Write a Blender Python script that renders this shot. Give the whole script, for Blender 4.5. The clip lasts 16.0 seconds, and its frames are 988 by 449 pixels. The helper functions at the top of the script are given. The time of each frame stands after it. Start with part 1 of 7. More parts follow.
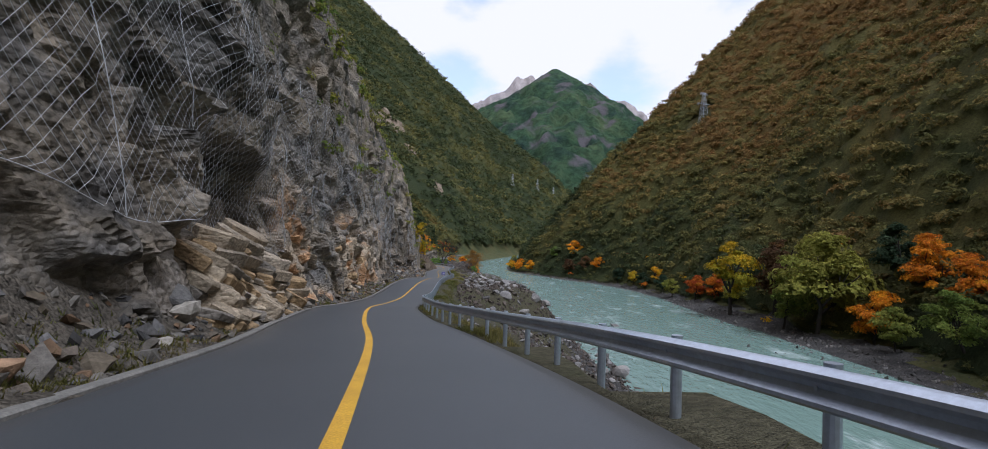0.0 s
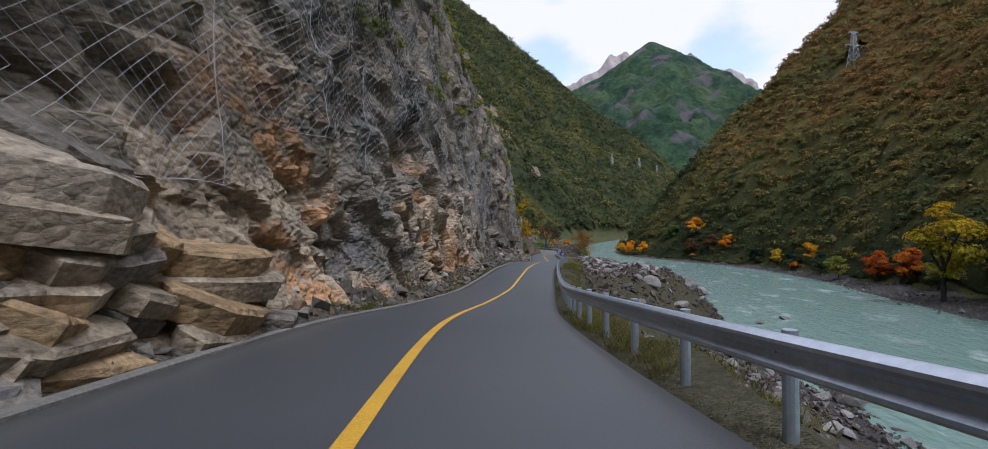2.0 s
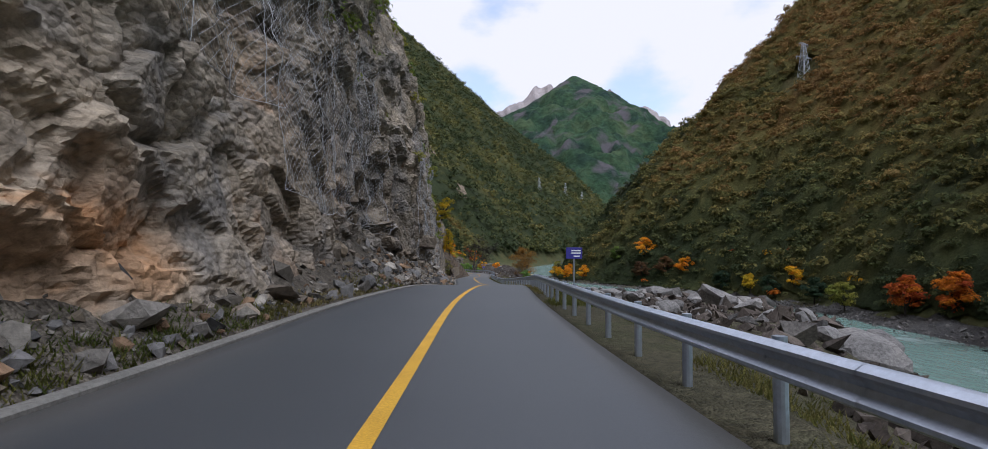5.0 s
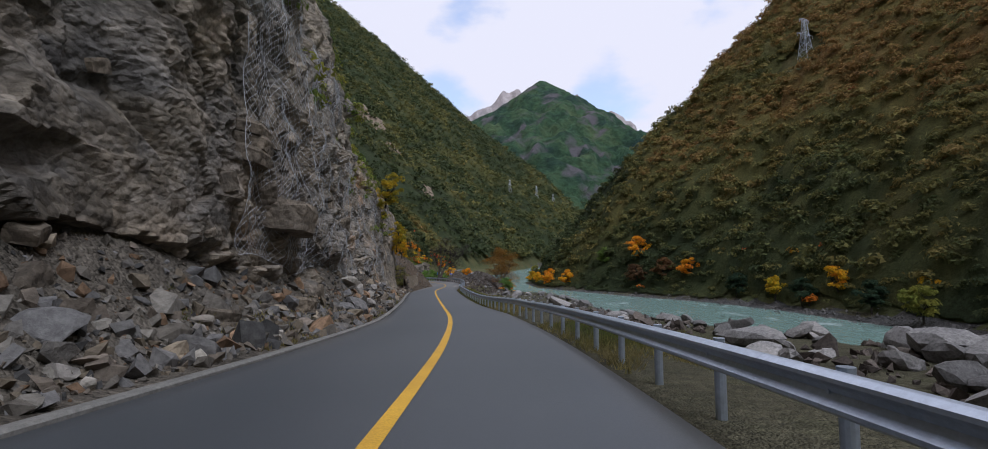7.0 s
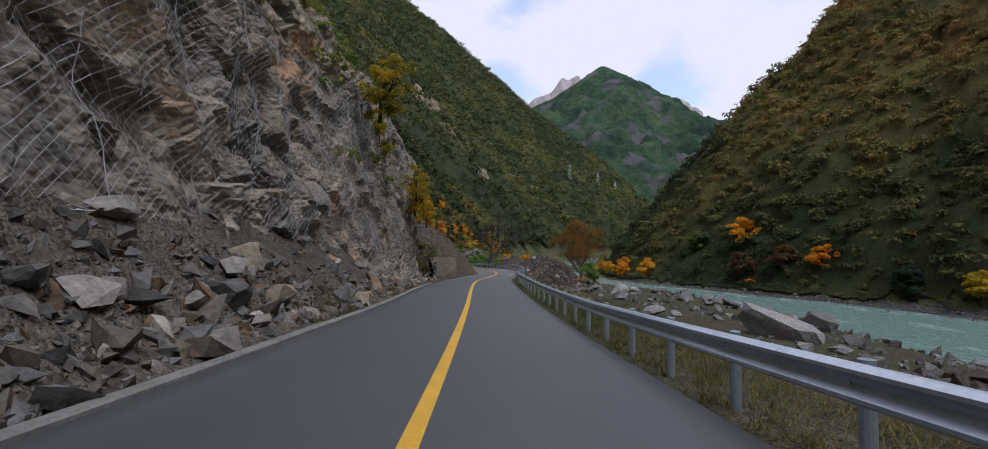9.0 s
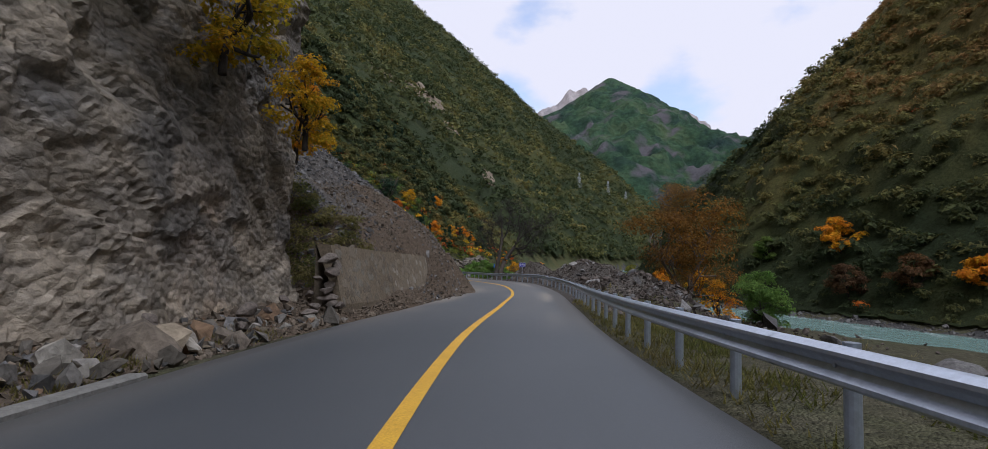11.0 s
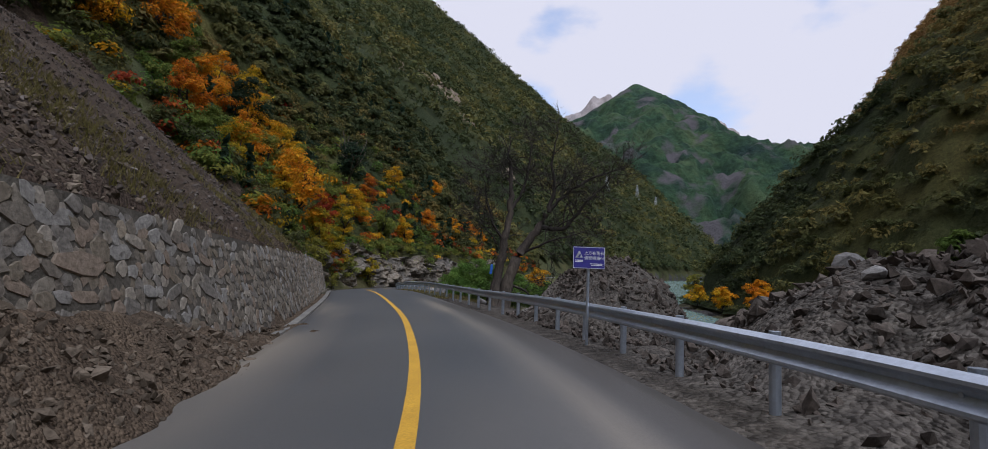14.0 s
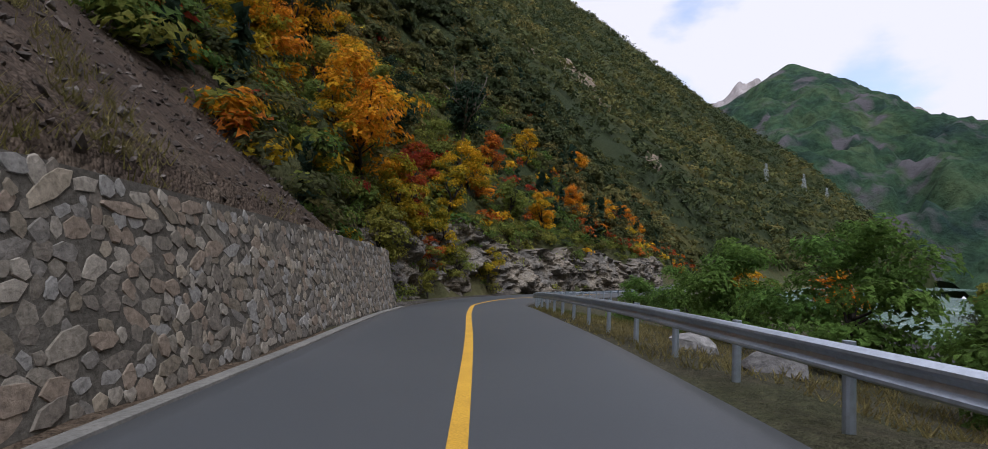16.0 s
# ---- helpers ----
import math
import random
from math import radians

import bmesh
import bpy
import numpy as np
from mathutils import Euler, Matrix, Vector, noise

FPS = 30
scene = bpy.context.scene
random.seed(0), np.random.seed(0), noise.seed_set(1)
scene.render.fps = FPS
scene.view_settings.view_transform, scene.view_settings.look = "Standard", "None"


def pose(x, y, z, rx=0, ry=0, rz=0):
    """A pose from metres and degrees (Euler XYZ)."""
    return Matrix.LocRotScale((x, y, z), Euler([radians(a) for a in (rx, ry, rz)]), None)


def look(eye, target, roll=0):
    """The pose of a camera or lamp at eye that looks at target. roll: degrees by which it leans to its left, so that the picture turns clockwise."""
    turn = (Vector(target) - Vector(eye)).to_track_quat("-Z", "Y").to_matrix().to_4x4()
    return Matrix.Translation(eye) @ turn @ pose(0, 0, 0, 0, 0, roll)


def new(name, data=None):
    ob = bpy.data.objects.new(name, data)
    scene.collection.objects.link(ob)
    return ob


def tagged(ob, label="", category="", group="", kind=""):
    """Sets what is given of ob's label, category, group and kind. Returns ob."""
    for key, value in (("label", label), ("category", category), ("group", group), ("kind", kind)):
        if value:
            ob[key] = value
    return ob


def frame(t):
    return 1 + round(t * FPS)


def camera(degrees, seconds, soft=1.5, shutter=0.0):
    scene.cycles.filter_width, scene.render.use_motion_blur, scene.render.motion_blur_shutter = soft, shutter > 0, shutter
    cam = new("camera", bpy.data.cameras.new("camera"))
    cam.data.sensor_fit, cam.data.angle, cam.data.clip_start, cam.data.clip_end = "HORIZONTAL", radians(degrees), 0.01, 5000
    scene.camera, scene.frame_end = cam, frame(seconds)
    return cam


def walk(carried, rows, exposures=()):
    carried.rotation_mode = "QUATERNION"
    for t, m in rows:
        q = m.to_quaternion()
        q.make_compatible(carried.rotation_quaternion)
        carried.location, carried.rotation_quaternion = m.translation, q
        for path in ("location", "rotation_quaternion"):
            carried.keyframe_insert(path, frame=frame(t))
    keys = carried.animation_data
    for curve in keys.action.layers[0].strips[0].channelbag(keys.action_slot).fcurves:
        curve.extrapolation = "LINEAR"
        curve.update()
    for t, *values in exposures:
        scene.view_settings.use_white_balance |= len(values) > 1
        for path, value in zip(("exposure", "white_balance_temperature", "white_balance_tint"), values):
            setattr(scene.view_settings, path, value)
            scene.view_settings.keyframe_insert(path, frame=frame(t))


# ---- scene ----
cam = camera(88.2, 16.0, soft=0.85)
PATH = [
    (0, (-0.116, -0.022, 1.44), (-0.107, 1.977, 1.5), 1.9),
    (0.5, (-0.915, 4.63, 1.083), (-1.056, 6.625, 1.105), 1.9),
    (1, (-1.918, 9.868, 0.479), (-2.177, 11.851, 0.479), 1.1),
    (1.5, (-3.039, 15.14, -0.161), (-3.373, 17.112, -0.168), 0.3),
    (2, (-4.303, 21.353, -0.853), (-4.671, 23.319, -0.847), -0.5),
    (2.5, (-5.529, 27.621, -1.433), (-5.889, 29.589, -1.404), -0.6),
    (3, (-6.559, 33.955, -1.979), (-6.872, 35.93, -1.936), -0.1),
    (3.5, (-7.52, 40.607, -2.576), (-7.77, 42.59, -2.521), 0.2),
    (4, (-8.108, 48.091, -3.27), (-8.295, 50.081, -3.202), 0.5),
    (6.5, (-10.516, 85.228, -4.403), (-10.479, 87.222, -4.255), -0.4),
    (7, (-10.392, 93.339, -4.716), (-10.345, 95.334, -4.586), -0.5),
    (7.5, (-10.416, 100.893, -5.227), (-10.414, 102.89, -5.119), -0.2),
    (8, (-10.687, 109.084, -5.629), (-10.751, 111.081, -5.543), 0.5),
    (8.5, (-11.195, 116.979, -6.122), (-11.315, 118.974, -6.038), 0.9),
    (9, (-11.975, 125.284, -6.619), (-12.15, 127.274, -6.528), 0.5),
    (11.5, (-16.177, 167.326, -8.101), (-16.362, 169.313, -7.961), 1.8),
    (12, (-16.283, 172.587, -8.186), (-16.4, 174.579, -8.041), 1.7),
    (12.5, (-16.61, 181.199, -8.487), (-16.677, 183.191, -8.329), 1.5),
    (13, (-16.641, 189.289, -8.744), (-16.679, 191.282, -8.576), 1.4),
    (13.5, (-17.175, 197.241, -8.75), (-17.269, 199.232, -8.578), 1.8),
    (14, (-18.522, 205.929, -8.822), (-18.801, 207.903, -8.658), 2.3),
    (14.5, (-20.306, 213.589, -9.013), (-20.777, 215.526, -8.852), 2.6),
    (15, (-22.996, 221.518, -9.301), (-23.617, 223.413, -9.142), 3.1),
    (15.5, (-26.017, 228.703, -9.338), (-26.72, 230.569, -9.191), 3.1),
    (16, (-29.278, 236.386, -9.533), (-30.045, 238.228, -9.392), 2.9),
]
walk(cam, [(t, look(eye, target, roll)) for t, eye, target, roll in PATH], exposures=((0, 0.28, 5930, 12), (5, 0.22, 5950, 12), (7, 0.08, 5970, 12), (9, 0.08, 5970, 12), (12, 0.06, 5980, 12), (13.2, -0.08, 5980, 12), (14.8, -0.08, 6000, 12), (16, 0.2, 6080, 12)))

# ---- world, sun ----
WATER = -17.3
world = bpy.data.worlds.new("sky")
scene.world = world
world.use_nodes = True
wn, wl = world.node_tree.nodes, world.node_tree.links
wn.clear()
w_out = wn.new("ShaderNodeOutputWorld")
w_bg = wn.new("ShaderNodeBackground")
w_sky = wn.new("ShaderNodeTexSky")
w_sky.sky_type, w_sky.sun_disc = "NISHITA", False
w_sky.sun_elevation, w_sky.sun_rotation = radians(56), radians(143)
w_tc = wn.new("ShaderNodeTexCoord")
w_map = wn.new("ShaderNodeMapping")
w_map.inputs["Scale"].default_value = (1.0, 1.0, 2.0)
w_map.inputs["Location"].default_value = (0.35, 0.1, 0.2)
w_noise = wn.new("ShaderNodeTexNoise")
w_noise.inputs["Scale"].default_value, w_noise.inputs["Detail"].default_value = 5.0, 6.0
w_ramp = wn.new("ShaderNodeValToRGB")
w_ramp.color_ramp.elements[0].position, w_ramp.color_ramp.elements[1].position = 0.22, 0.32
w_gain = wn.new("ShaderNodeMix")
w_gain.data_type, w_gain.blend_type = "RGBA", "MULTIPLY"
w_gain.inputs["Factor"].default_value = 1.0
w_gain.inputs["B"].default_value = (0.215, 0.225, 0.235, 1)
w_mix = wn.new("ShaderNodeMix")
w_mix.data_type = "RGBA"
w_mix.inputs["B"].default_value = (0.805, 0.785, 0.85, 1)
wl.new(w_tc.outputs["Generated"], w_map.inputs["Vector"])
wl.new(w_map.outputs["Vector"], w_noise.inputs["Vector"])
wl.new(w_noise.outputs["Fac"], w_ramp.inputs["Fac"])
wl.new(w_sky.outputs["Color"], w_gain.inputs["A"])
wl.new(w_gain.outputs["Result"], w_mix.inputs["A"])
w_veil = w_ramp.outputs["Color"]
for az, el, wide in ((15, 17, 0.085), (-3.5, 16.5, 0.075), (-2.7, 28, 0.05), (25, 25, 0.05), (60, 35, 0.2), (-70, 30, 0.2)):
    w_d = wn.new("ShaderNodeVectorMath")
    w_d.operation = "DISTANCE"
    w_d.inputs[1].default_value = (math.sin(radians(az)) * math.cos(radians(el)), math.cos(radians(az)) * math.cos(radians(el)), math.sin(radians(el)))
    wl.new(w_tc.outputs["Generated"], w_d.inputs[0])
    w_s = wn.new("ShaderNodeMath")
    w_s.operation, w_s.inputs[1].default_value = "MULTIPLY_ADD", 0.5
    wl.new(w_noise.outputs["Fac"], w_s.inputs[0])
    wl.new(w_d.outputs["Value"], w_s.inputs[2])
    w_r = wn.new("ShaderNodeMapRange")
    w_r.interpolation_type = "SMOOTHSTEP"
    w_r.inputs["From Min"].default_value, w_r.inputs["From Max"].default_value = 0.20 + wide * 0.3, 0.26 + wide
    w_r.inputs["To Min"].default_value = 0.4
    wl.new(w_s.outputs["Value"], w_r.inputs["Value"])
    w_t = wn.new("ShaderNodeMath")
    w_t.operation = "MINIMUM"
    wl.new(w_veil, w_t.inputs[0])
    wl.new(w_r.outputs["Result"], w_t.inputs[1])
    w_veil = w_t.outputs["Value"]
wl.new(w_veil, w_mix.inputs["Factor"])
wl.new(w_mix.outputs["Result"], w_bg.inputs["Color"])
wl.new(w_bg.outputs["Background"], w_out.inputs["Surface"])
w_bg.inputs["Strength"].default_value = 1.0

sun = new("sun", bpy.data.lights.new("sun", "SUN"))
sun.data.energy, sun.data.angle, sun.data.color = 1.95, radians(28), (0.92, 0.97, 1.06)
sun.matrix_world = look((60, -80, 150), (0, 0, 0))
scene.view_settings.exposure = 0.0

# ---- materials ----


def material(name, colours, scale=1.0, rough=0.9, bump=0.3, bump_scale=8.0, detail=8.0, stretch=(1, 1, 1), tint="", spread=0.35, metal=0.0, island=0.0, obj=0.0, spots=None, cells=0.0, mixes=(), grain_=0.28, hues=()):
    """A grained surface: two noise scales over a few base colours, relief, and optional random steps of brightness."""
    m = bpy.data.materials.new(name)
    m.use_nodes = True
    n, l = m.node_tree.nodes, m.node_tree.links
    b = n["Principled BSDF"]
    tc = n.new("ShaderNodeTexCoord")
    mp = n.new("ShaderNodeMapping")
    mp.inputs["Scale"].default_value = stretch
    geo = n.new("ShaderNodeNewGeometry")
    l.new(geo.outputs["Position"], mp.inputs["Vector"])
    big = n.new("ShaderNodeTexNoise")
    big.inputs["Scale"].default_value, big.inputs["Detail"].default_value, big.inputs["Roughness"].default_value = scale, detail, 0.62
    l.new(mp.outputs["Vector"], big.inputs["Vector"])
    ramp = n.new("ShaderNodeValToRGB")
    e = ramp.color_ramp.elements
    while len(e) < len(colours):
        e.new(0.5)
    for k, c in enumerate(colours):
        e[k].position = 0.5 + (k / max(1, len(colours) - 1) - 0.5) * spread
        e[k].color = (*c, 1)
    l.new(big.outputs["Fac"], ramp.inputs["Fac"])
    fine = n.new("ShaderNodeTexNoise")
    fine.inputs["Scale"].default_value, fine.inputs["Detail"].default_value, fine.inputs["Roughness"].default_value = bump_scale, 6.0, 0.7
    l.new(mp.outputs["Vector"], fine.inputs["Vector"])
    shade = n.new("ShaderNodeMapRange")
    shade.inputs["From Min"].default_value, shade.inputs["From Max"].default_value = 0.3, 0.7
    shade.inputs["To Min"].default_value, shade.inputs["To Max"].default_value = 1 - grain_, 1 + grain_
    l.new(fine.outputs["Fac"], shade.inputs["Value"])
    mul = n.new("ShaderNodeMix")
    mul.data_type, mul.blend_type = "RGBA", "MULTIPLY"
    mul.inputs["Factor"].default_value = 1.0
    l.new(ramp.outputs["Color"], mul.inputs["A"])
    l.new(shade.outputs["Result"], mul.inputs["B"])
    col = mul.outputs["Result"]
    if hues:
        who = n.new("ShaderNodeObjectInfo")
        add = n.new("ShaderNodeMath")
        add.operation = "ADD"
        l.new(who.outputs["Random"], add.inputs[0])
        l.new(geo.outputs["Random Per Island"], add.inputs[1])
        fr = n.new("ShaderNodeMath")
        fr.operation = "FRACT"
        l.new(add.outputs["Value"], fr.inputs[0])
        hr = n.new("ShaderNodeValToRGB")
        hr.color_ramp.interpolation = "CONSTANT"
        he = hr.color_ramp.elements
        while len(he) < len(hues):
            he.new(0.5)
        for k, c in enumerate(hues):
            he[k].position, he[k].color = k / len(hues), (*c, 1)
        l.new(fr.outputs["Value"], hr.inputs["Fac"])
        hg = n.new("ShaderNodeMix")
        hg.data_type, hg.blend_type = "RGBA", "MULTIPLY"
        hg.inputs["Factor"].default_value = 1.0
        l.new(hr.outputs["Color"], hg.inputs["A"])
        l.new(shade.outputs["Result"], hg.inputs["B"])
        hm_ = n.new("ShaderNodeMix")
        hm_.data_type = "RGBA"
        hm_.inputs["Factor"].default_value = 0.75
        l.new(col, hm_.inputs["A"])
        l.new(hg.outputs["Result"], hm_.inputs["B"])
        col = hm_.outputs["Result"]
    if spots:
        sp = n.new("ShaderNodeTexNoise")
        sp.inputs["Scale"].default_value, sp.inputs["Detail"].default_value = spots[1], 5.0
        off = n.new("ShaderNodeMapping")
        off.inputs["Location"].default_value = (31, 17, 5)
        l.new(geo.outputs["Position"], off.inputs["Vector"])
        l.new(off.outputs["Vector"], sp.inputs["Vector"])
        sr = n.new("ShaderNodeValToRGB")
        sr.color_ramp.elements[0].position, sr.color_ramp.elements[1].position = spots[2], spots[2] + 0.1
        l.new(sp.outputs["Fac"], sr.inputs["Fac"])
        mx = n.new("ShaderNodeMix")
        mx.data_type = "RGBA"
        l.new(sr.outputs["Color"], mx.inputs["Factor"])
        l.new(col, mx.inputs["A"])
        mx.inputs["B"].default_value = (*spots[0], 1)
        col = mx.outputs["Result"]
    height = fine.outputs["Fac"]
    if cells:
        # broken faces: blocks of their own brightness at two sizes, with open joints between them
        for size, lo, hi, deep in ((cells, 0.72, 1.30, 0.6), (cells * 3.1, 0.82, 1.2, 0.25)):
            vor = n.new("ShaderNodeTexVoronoi")
            vor.inputs["Scale"].default_value = size
            bent = n.new("ShaderNodeMix")
            bent.data_type, bent.blend_type = "RGBA", "LINEAR_LIGHT"
            bent.inputs["Factor"].default_value = 0.35 / size
            l.new(mp.outputs["Vector"], bent.inputs["A"])
            l.new(big.outputs["Color"], bent.inputs["B"])
            l.new(bent.outputs["Result"], vor.inputs["Vector"])
            vr = n.new("ShaderNodeMapRange")
            vr.inputs["To Min"].default_value, vr.inputs["To Max"].default_value = lo, hi
            l.new(vor.outputs["Color"], vr.inputs["Value"])
            vm = n.new("ShaderNodeMix")
            vm.data_type, vm.blend_type = "RGBA", "MULTIPLY"
            vm.inputs["Factor"].default_value = 1.0
            l.new(col, vm.inputs["A"])
            l.new(vr.outputs["Result"], vm.inputs["B"])
            col = vm.outputs["Result"]
            hm = n.new("ShaderNodeMath")
            hm.operation, hm.inputs[1].default_value = "MULTIPLY_ADD", deep
            l.new(vor.outputs["Color"], hm.inputs[0])
            l.new(height, hm.inputs[2])
            edge = n.new("ShaderNodeMath")
            edge.operation = "SUBTRACT"
            l.new(hm.outputs["Value"], edge.inputs[0])
            l.new(vor.outputs["Distance"], edge.inputs[1])
            height = edge.outputs["Value"]
    for name_, colour in mixes:
        at = n.new("ShaderNodeAttribute")
        at.attribute_name = name_
        mx = n.new("ShaderNodeMix")
        mx.data_type = "RGBA"
        l.new(at.outputs["Fac"], mx.inputs["Factor"])
        l.new(col, mx.inputs["A"])
        grain = n.new("ShaderNodeMix")
        grain.data_type, grain.blend_type = "RGBA", "MULTIPLY"
        grain.inputs["Factor"].default_value = 1.0
        grain.inputs["A"].default_value = (*colour, 1)
        l.new(shade.outputs["Result"], grain.inputs["B"])
        l.new(grain.outputs["Result"], mx.inputs["B"])
        col = mx.outputs["Result"]
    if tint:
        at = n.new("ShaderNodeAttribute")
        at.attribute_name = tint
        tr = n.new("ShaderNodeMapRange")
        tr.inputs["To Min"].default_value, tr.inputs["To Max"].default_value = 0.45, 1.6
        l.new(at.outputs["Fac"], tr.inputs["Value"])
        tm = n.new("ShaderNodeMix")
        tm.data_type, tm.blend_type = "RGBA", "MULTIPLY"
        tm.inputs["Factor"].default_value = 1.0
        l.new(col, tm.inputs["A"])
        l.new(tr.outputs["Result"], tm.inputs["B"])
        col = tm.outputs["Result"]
    for amount, node, out in ((island, "ShaderNodeNewGeometry", "Random Per Island"), (obj, "ShaderNodeObjectInfo", "Random")):
        if amount:
            src = n.new(node)
            mr = n.new("ShaderNodeMapRange")
            mr.inputs["To Min"].default_value, mr.inputs["To Max"].default_value = 1 - amount, 1 + amount
            l.new(src.outputs[out], mr.inputs["Value"])
            mm = n.new("ShaderNodeMix")
            mm.data_type, mm.blend_type = "RGBA", "MULTIPLY"
            mm.inputs["Factor"].default_value = 1.0
            l.new(col, mm.inputs["A"])
            l.new(mr.outputs["Result"], mm.inputs["B"])
            col = mm.outputs["Result"]
    l.new(col, b.inputs["Base Color"])
    b.inputs["Roughness"].default_value, b.inputs["Metallic"].default_value = rough, metal
    b.inputs["Specular IOR Level"].default_value = 0.12 if rough > 0.85 else 0.5
    if bump:
        bp = n.new("ShaderNodeBump")
        bp.inputs["Strength"].default_value, bp.inputs["Distance"].default_value = bump, 0.5 / bump_scale
        l.new(height, bp.inputs["Height"])
        l.new(bp.outputs["Normal"], b.inputs["Normal"])
    return m


def leaf_material(name, colours, scale=0.06, spread=0.5):
    """Leaves: each plant takes its own hue from the ramp by the plant's 'tint', each leaf its own brightness."""
    m = bpy.data.materials.new(name)
    m.use_nodes = True
    n, l = m.node_tree.nodes, m.node_tree.links
    b = n["Principled BSDF"]
    at = n.new("ShaderNodeAttribute")
    at.attribute_name = "tint"
    ramp = n.new("ShaderNodeValToRGB")
    e = ramp.color_ramp.elements
    while len(e) < len(colours):
        e.new(0.5)
    for k, c in enumerate(colours):
        e[k].position, e[k].color = k / max(1, len(colours) - 1), (*c, 1)
    l.new(at.outputs["Fac"], ramp.inputs["Fac"])
    geo = n.new("ShaderNodeNewGeometry")
    mr = n.new("ShaderNodeMapRange")
    mr.inputs["To Min"].default_value, mr.inputs["To Max"].default_value = 0.68, 1.32
    l.new(geo.outputs["Random Per Island"], mr.inputs["Value"])
    mul = n.new("ShaderNodeMix")
    mul.data_type, mul.blend_type = "RGBA", "MULTIPLY"
    mul.inputs["Factor"].default_value = 1.0
    l.new(ramp.outputs["Color"], mul.inputs["A"])
    l.new(mr.outputs["Result"], mul.inputs["B"])
    spray = n.new("ShaderNodeTexNoise")
    spray.inputs["Scale"].default_value, spray.inputs["Detail"].default_value, spray.inputs["Roughness"].default_value = 1.7, 7.0, 0.8
    l.new(geo.outputs["Position"], spray.inputs["Vector"])
    sr = n.new("ShaderNodeMapRange")
    sr.inputs["From Min"].default_value, sr.inputs["From Max"].default_value = 0.32, 0.68
    sr.inputs["To Min"].default_value, sr.inputs["To Max"].default_value = 0.5, 1.5
    l.new(spray.outputs["Fac"], sr.inputs["Value"])
    mul2 = n.new("ShaderNodeMix")
    mul2.data_type, mul2.blend_type = "RGBA", "MULTIPLY"
    mul2.inputs["Factor"].default_value = 1.0
    l.new(mul.outputs["Result"], mul2.inputs["A"])
    l.new(sr.outputs["Result"], mul2.inputs["B"])
    mul = mul2
    l.new(mul.outputs["Result"], b.inputs["Base Color"])
    relief = n.new("ShaderNodeBump")
    relief.inputs["Strength"].default_value, relief.inputs["Distance"].default_value = 1.0, 0.7
    l.new(spray.outputs["Fac"], relief.inputs["Height"])
    l.new(relief.outputs["Normal"], b.inputs["Normal"])
    b.inputs["Roughness"].default_value = 0.75
    b.inputs["Specular IOR Level"].default_value = 0.1
    thin = n.new("ShaderNodeBsdfTranslucent")
    l.new(mul.outputs["Result"], thin.inputs["Color"])
    both = n.new("ShaderNodeMixShader")
    both.inputs["Fac"].default_value = 0.32
    l.new(b.outputs["BSDF"], both.inputs[1])
    l.new(thin.outputs["BSDF"], both.inputs[2])
    l.new(both.outputs["Shader"], n["Material Output"].inputs["Surface"])
    return m


M_ROCK = material("cliff_rock", [(0.078, 0.075, 0.072), (0.160, 0.148, 0.131), (0.225, 0.188, 0.140), (0.165, 0.155, 0.142)], 0.30, 0.92, 1.0, 4.5, 10, (1, 1, 1.35), spread=0.45, tint="tint", grain_=0.40, cells=1.3, mixes=(("tan", (0.345, 0.268, 0.185)), ("rust", (0.35, 0.19, 0.092))))
M_STONE = material("broken_stone", [(0.105, 0.097, 0.088), (0.155, 0.138, 0.116), (0.185, 0.150, 0.108)], 0.35, 0.9, 0.7, 6.0, 6, spread=0.4, island=0.35, obj=0.3, grain_=0.42, hues=((0.142, 0.135, 0.129), (0.09, 0.087, 0.083), (0.24, 0.188, 0.126), (0.165, 0.142, 0.113), (0.225, 0.13, 0.067), (0.175, 0.157, 0.135), (0.235, 0.21, 0.172), (0.14, 0.109, 0.08)))
M_TANROCK = material("tan_slab_rock", [(0.190, 0.154, 0.112), (0.285, 0.228, 0.160), (0.345, 0.275, 0.192)], 0.7, 0.92, 0.8, 7.0, 8, (1, 1, 1.6), spread=0.45, obj=0.35, island=0.25, grain_=0.42, cells=1.6, hues=((0.32, 0.255, 0.178), (0.25, 0.208, 0.156), (0.385, 0.31, 0.215), (0.215, 0.192, 0.165), (0.36, 0.235, 0.115)))
M_BROWNROCK = material("brown_block_rock", [(0.088, 0.073, 0.057), (0.150, 0.121, 0.089), (0.205, 0.160, 0.110)], 0.5, 0.92, 1.0, 5.0, 8, spread=0.5, obj=0.2, grain_=0.48, cells=1.1)
M_GREYSTONE = material("grey_stone", [(0.098, 0.092, 0.087), (0.142, 0.133, 0.123), (0.188, 0.171, 0.152)], 0.5, 0.9, 0.7, 10.0, 6, spread=0.4, island=0.45, obj=0.35, grain_=0.48)
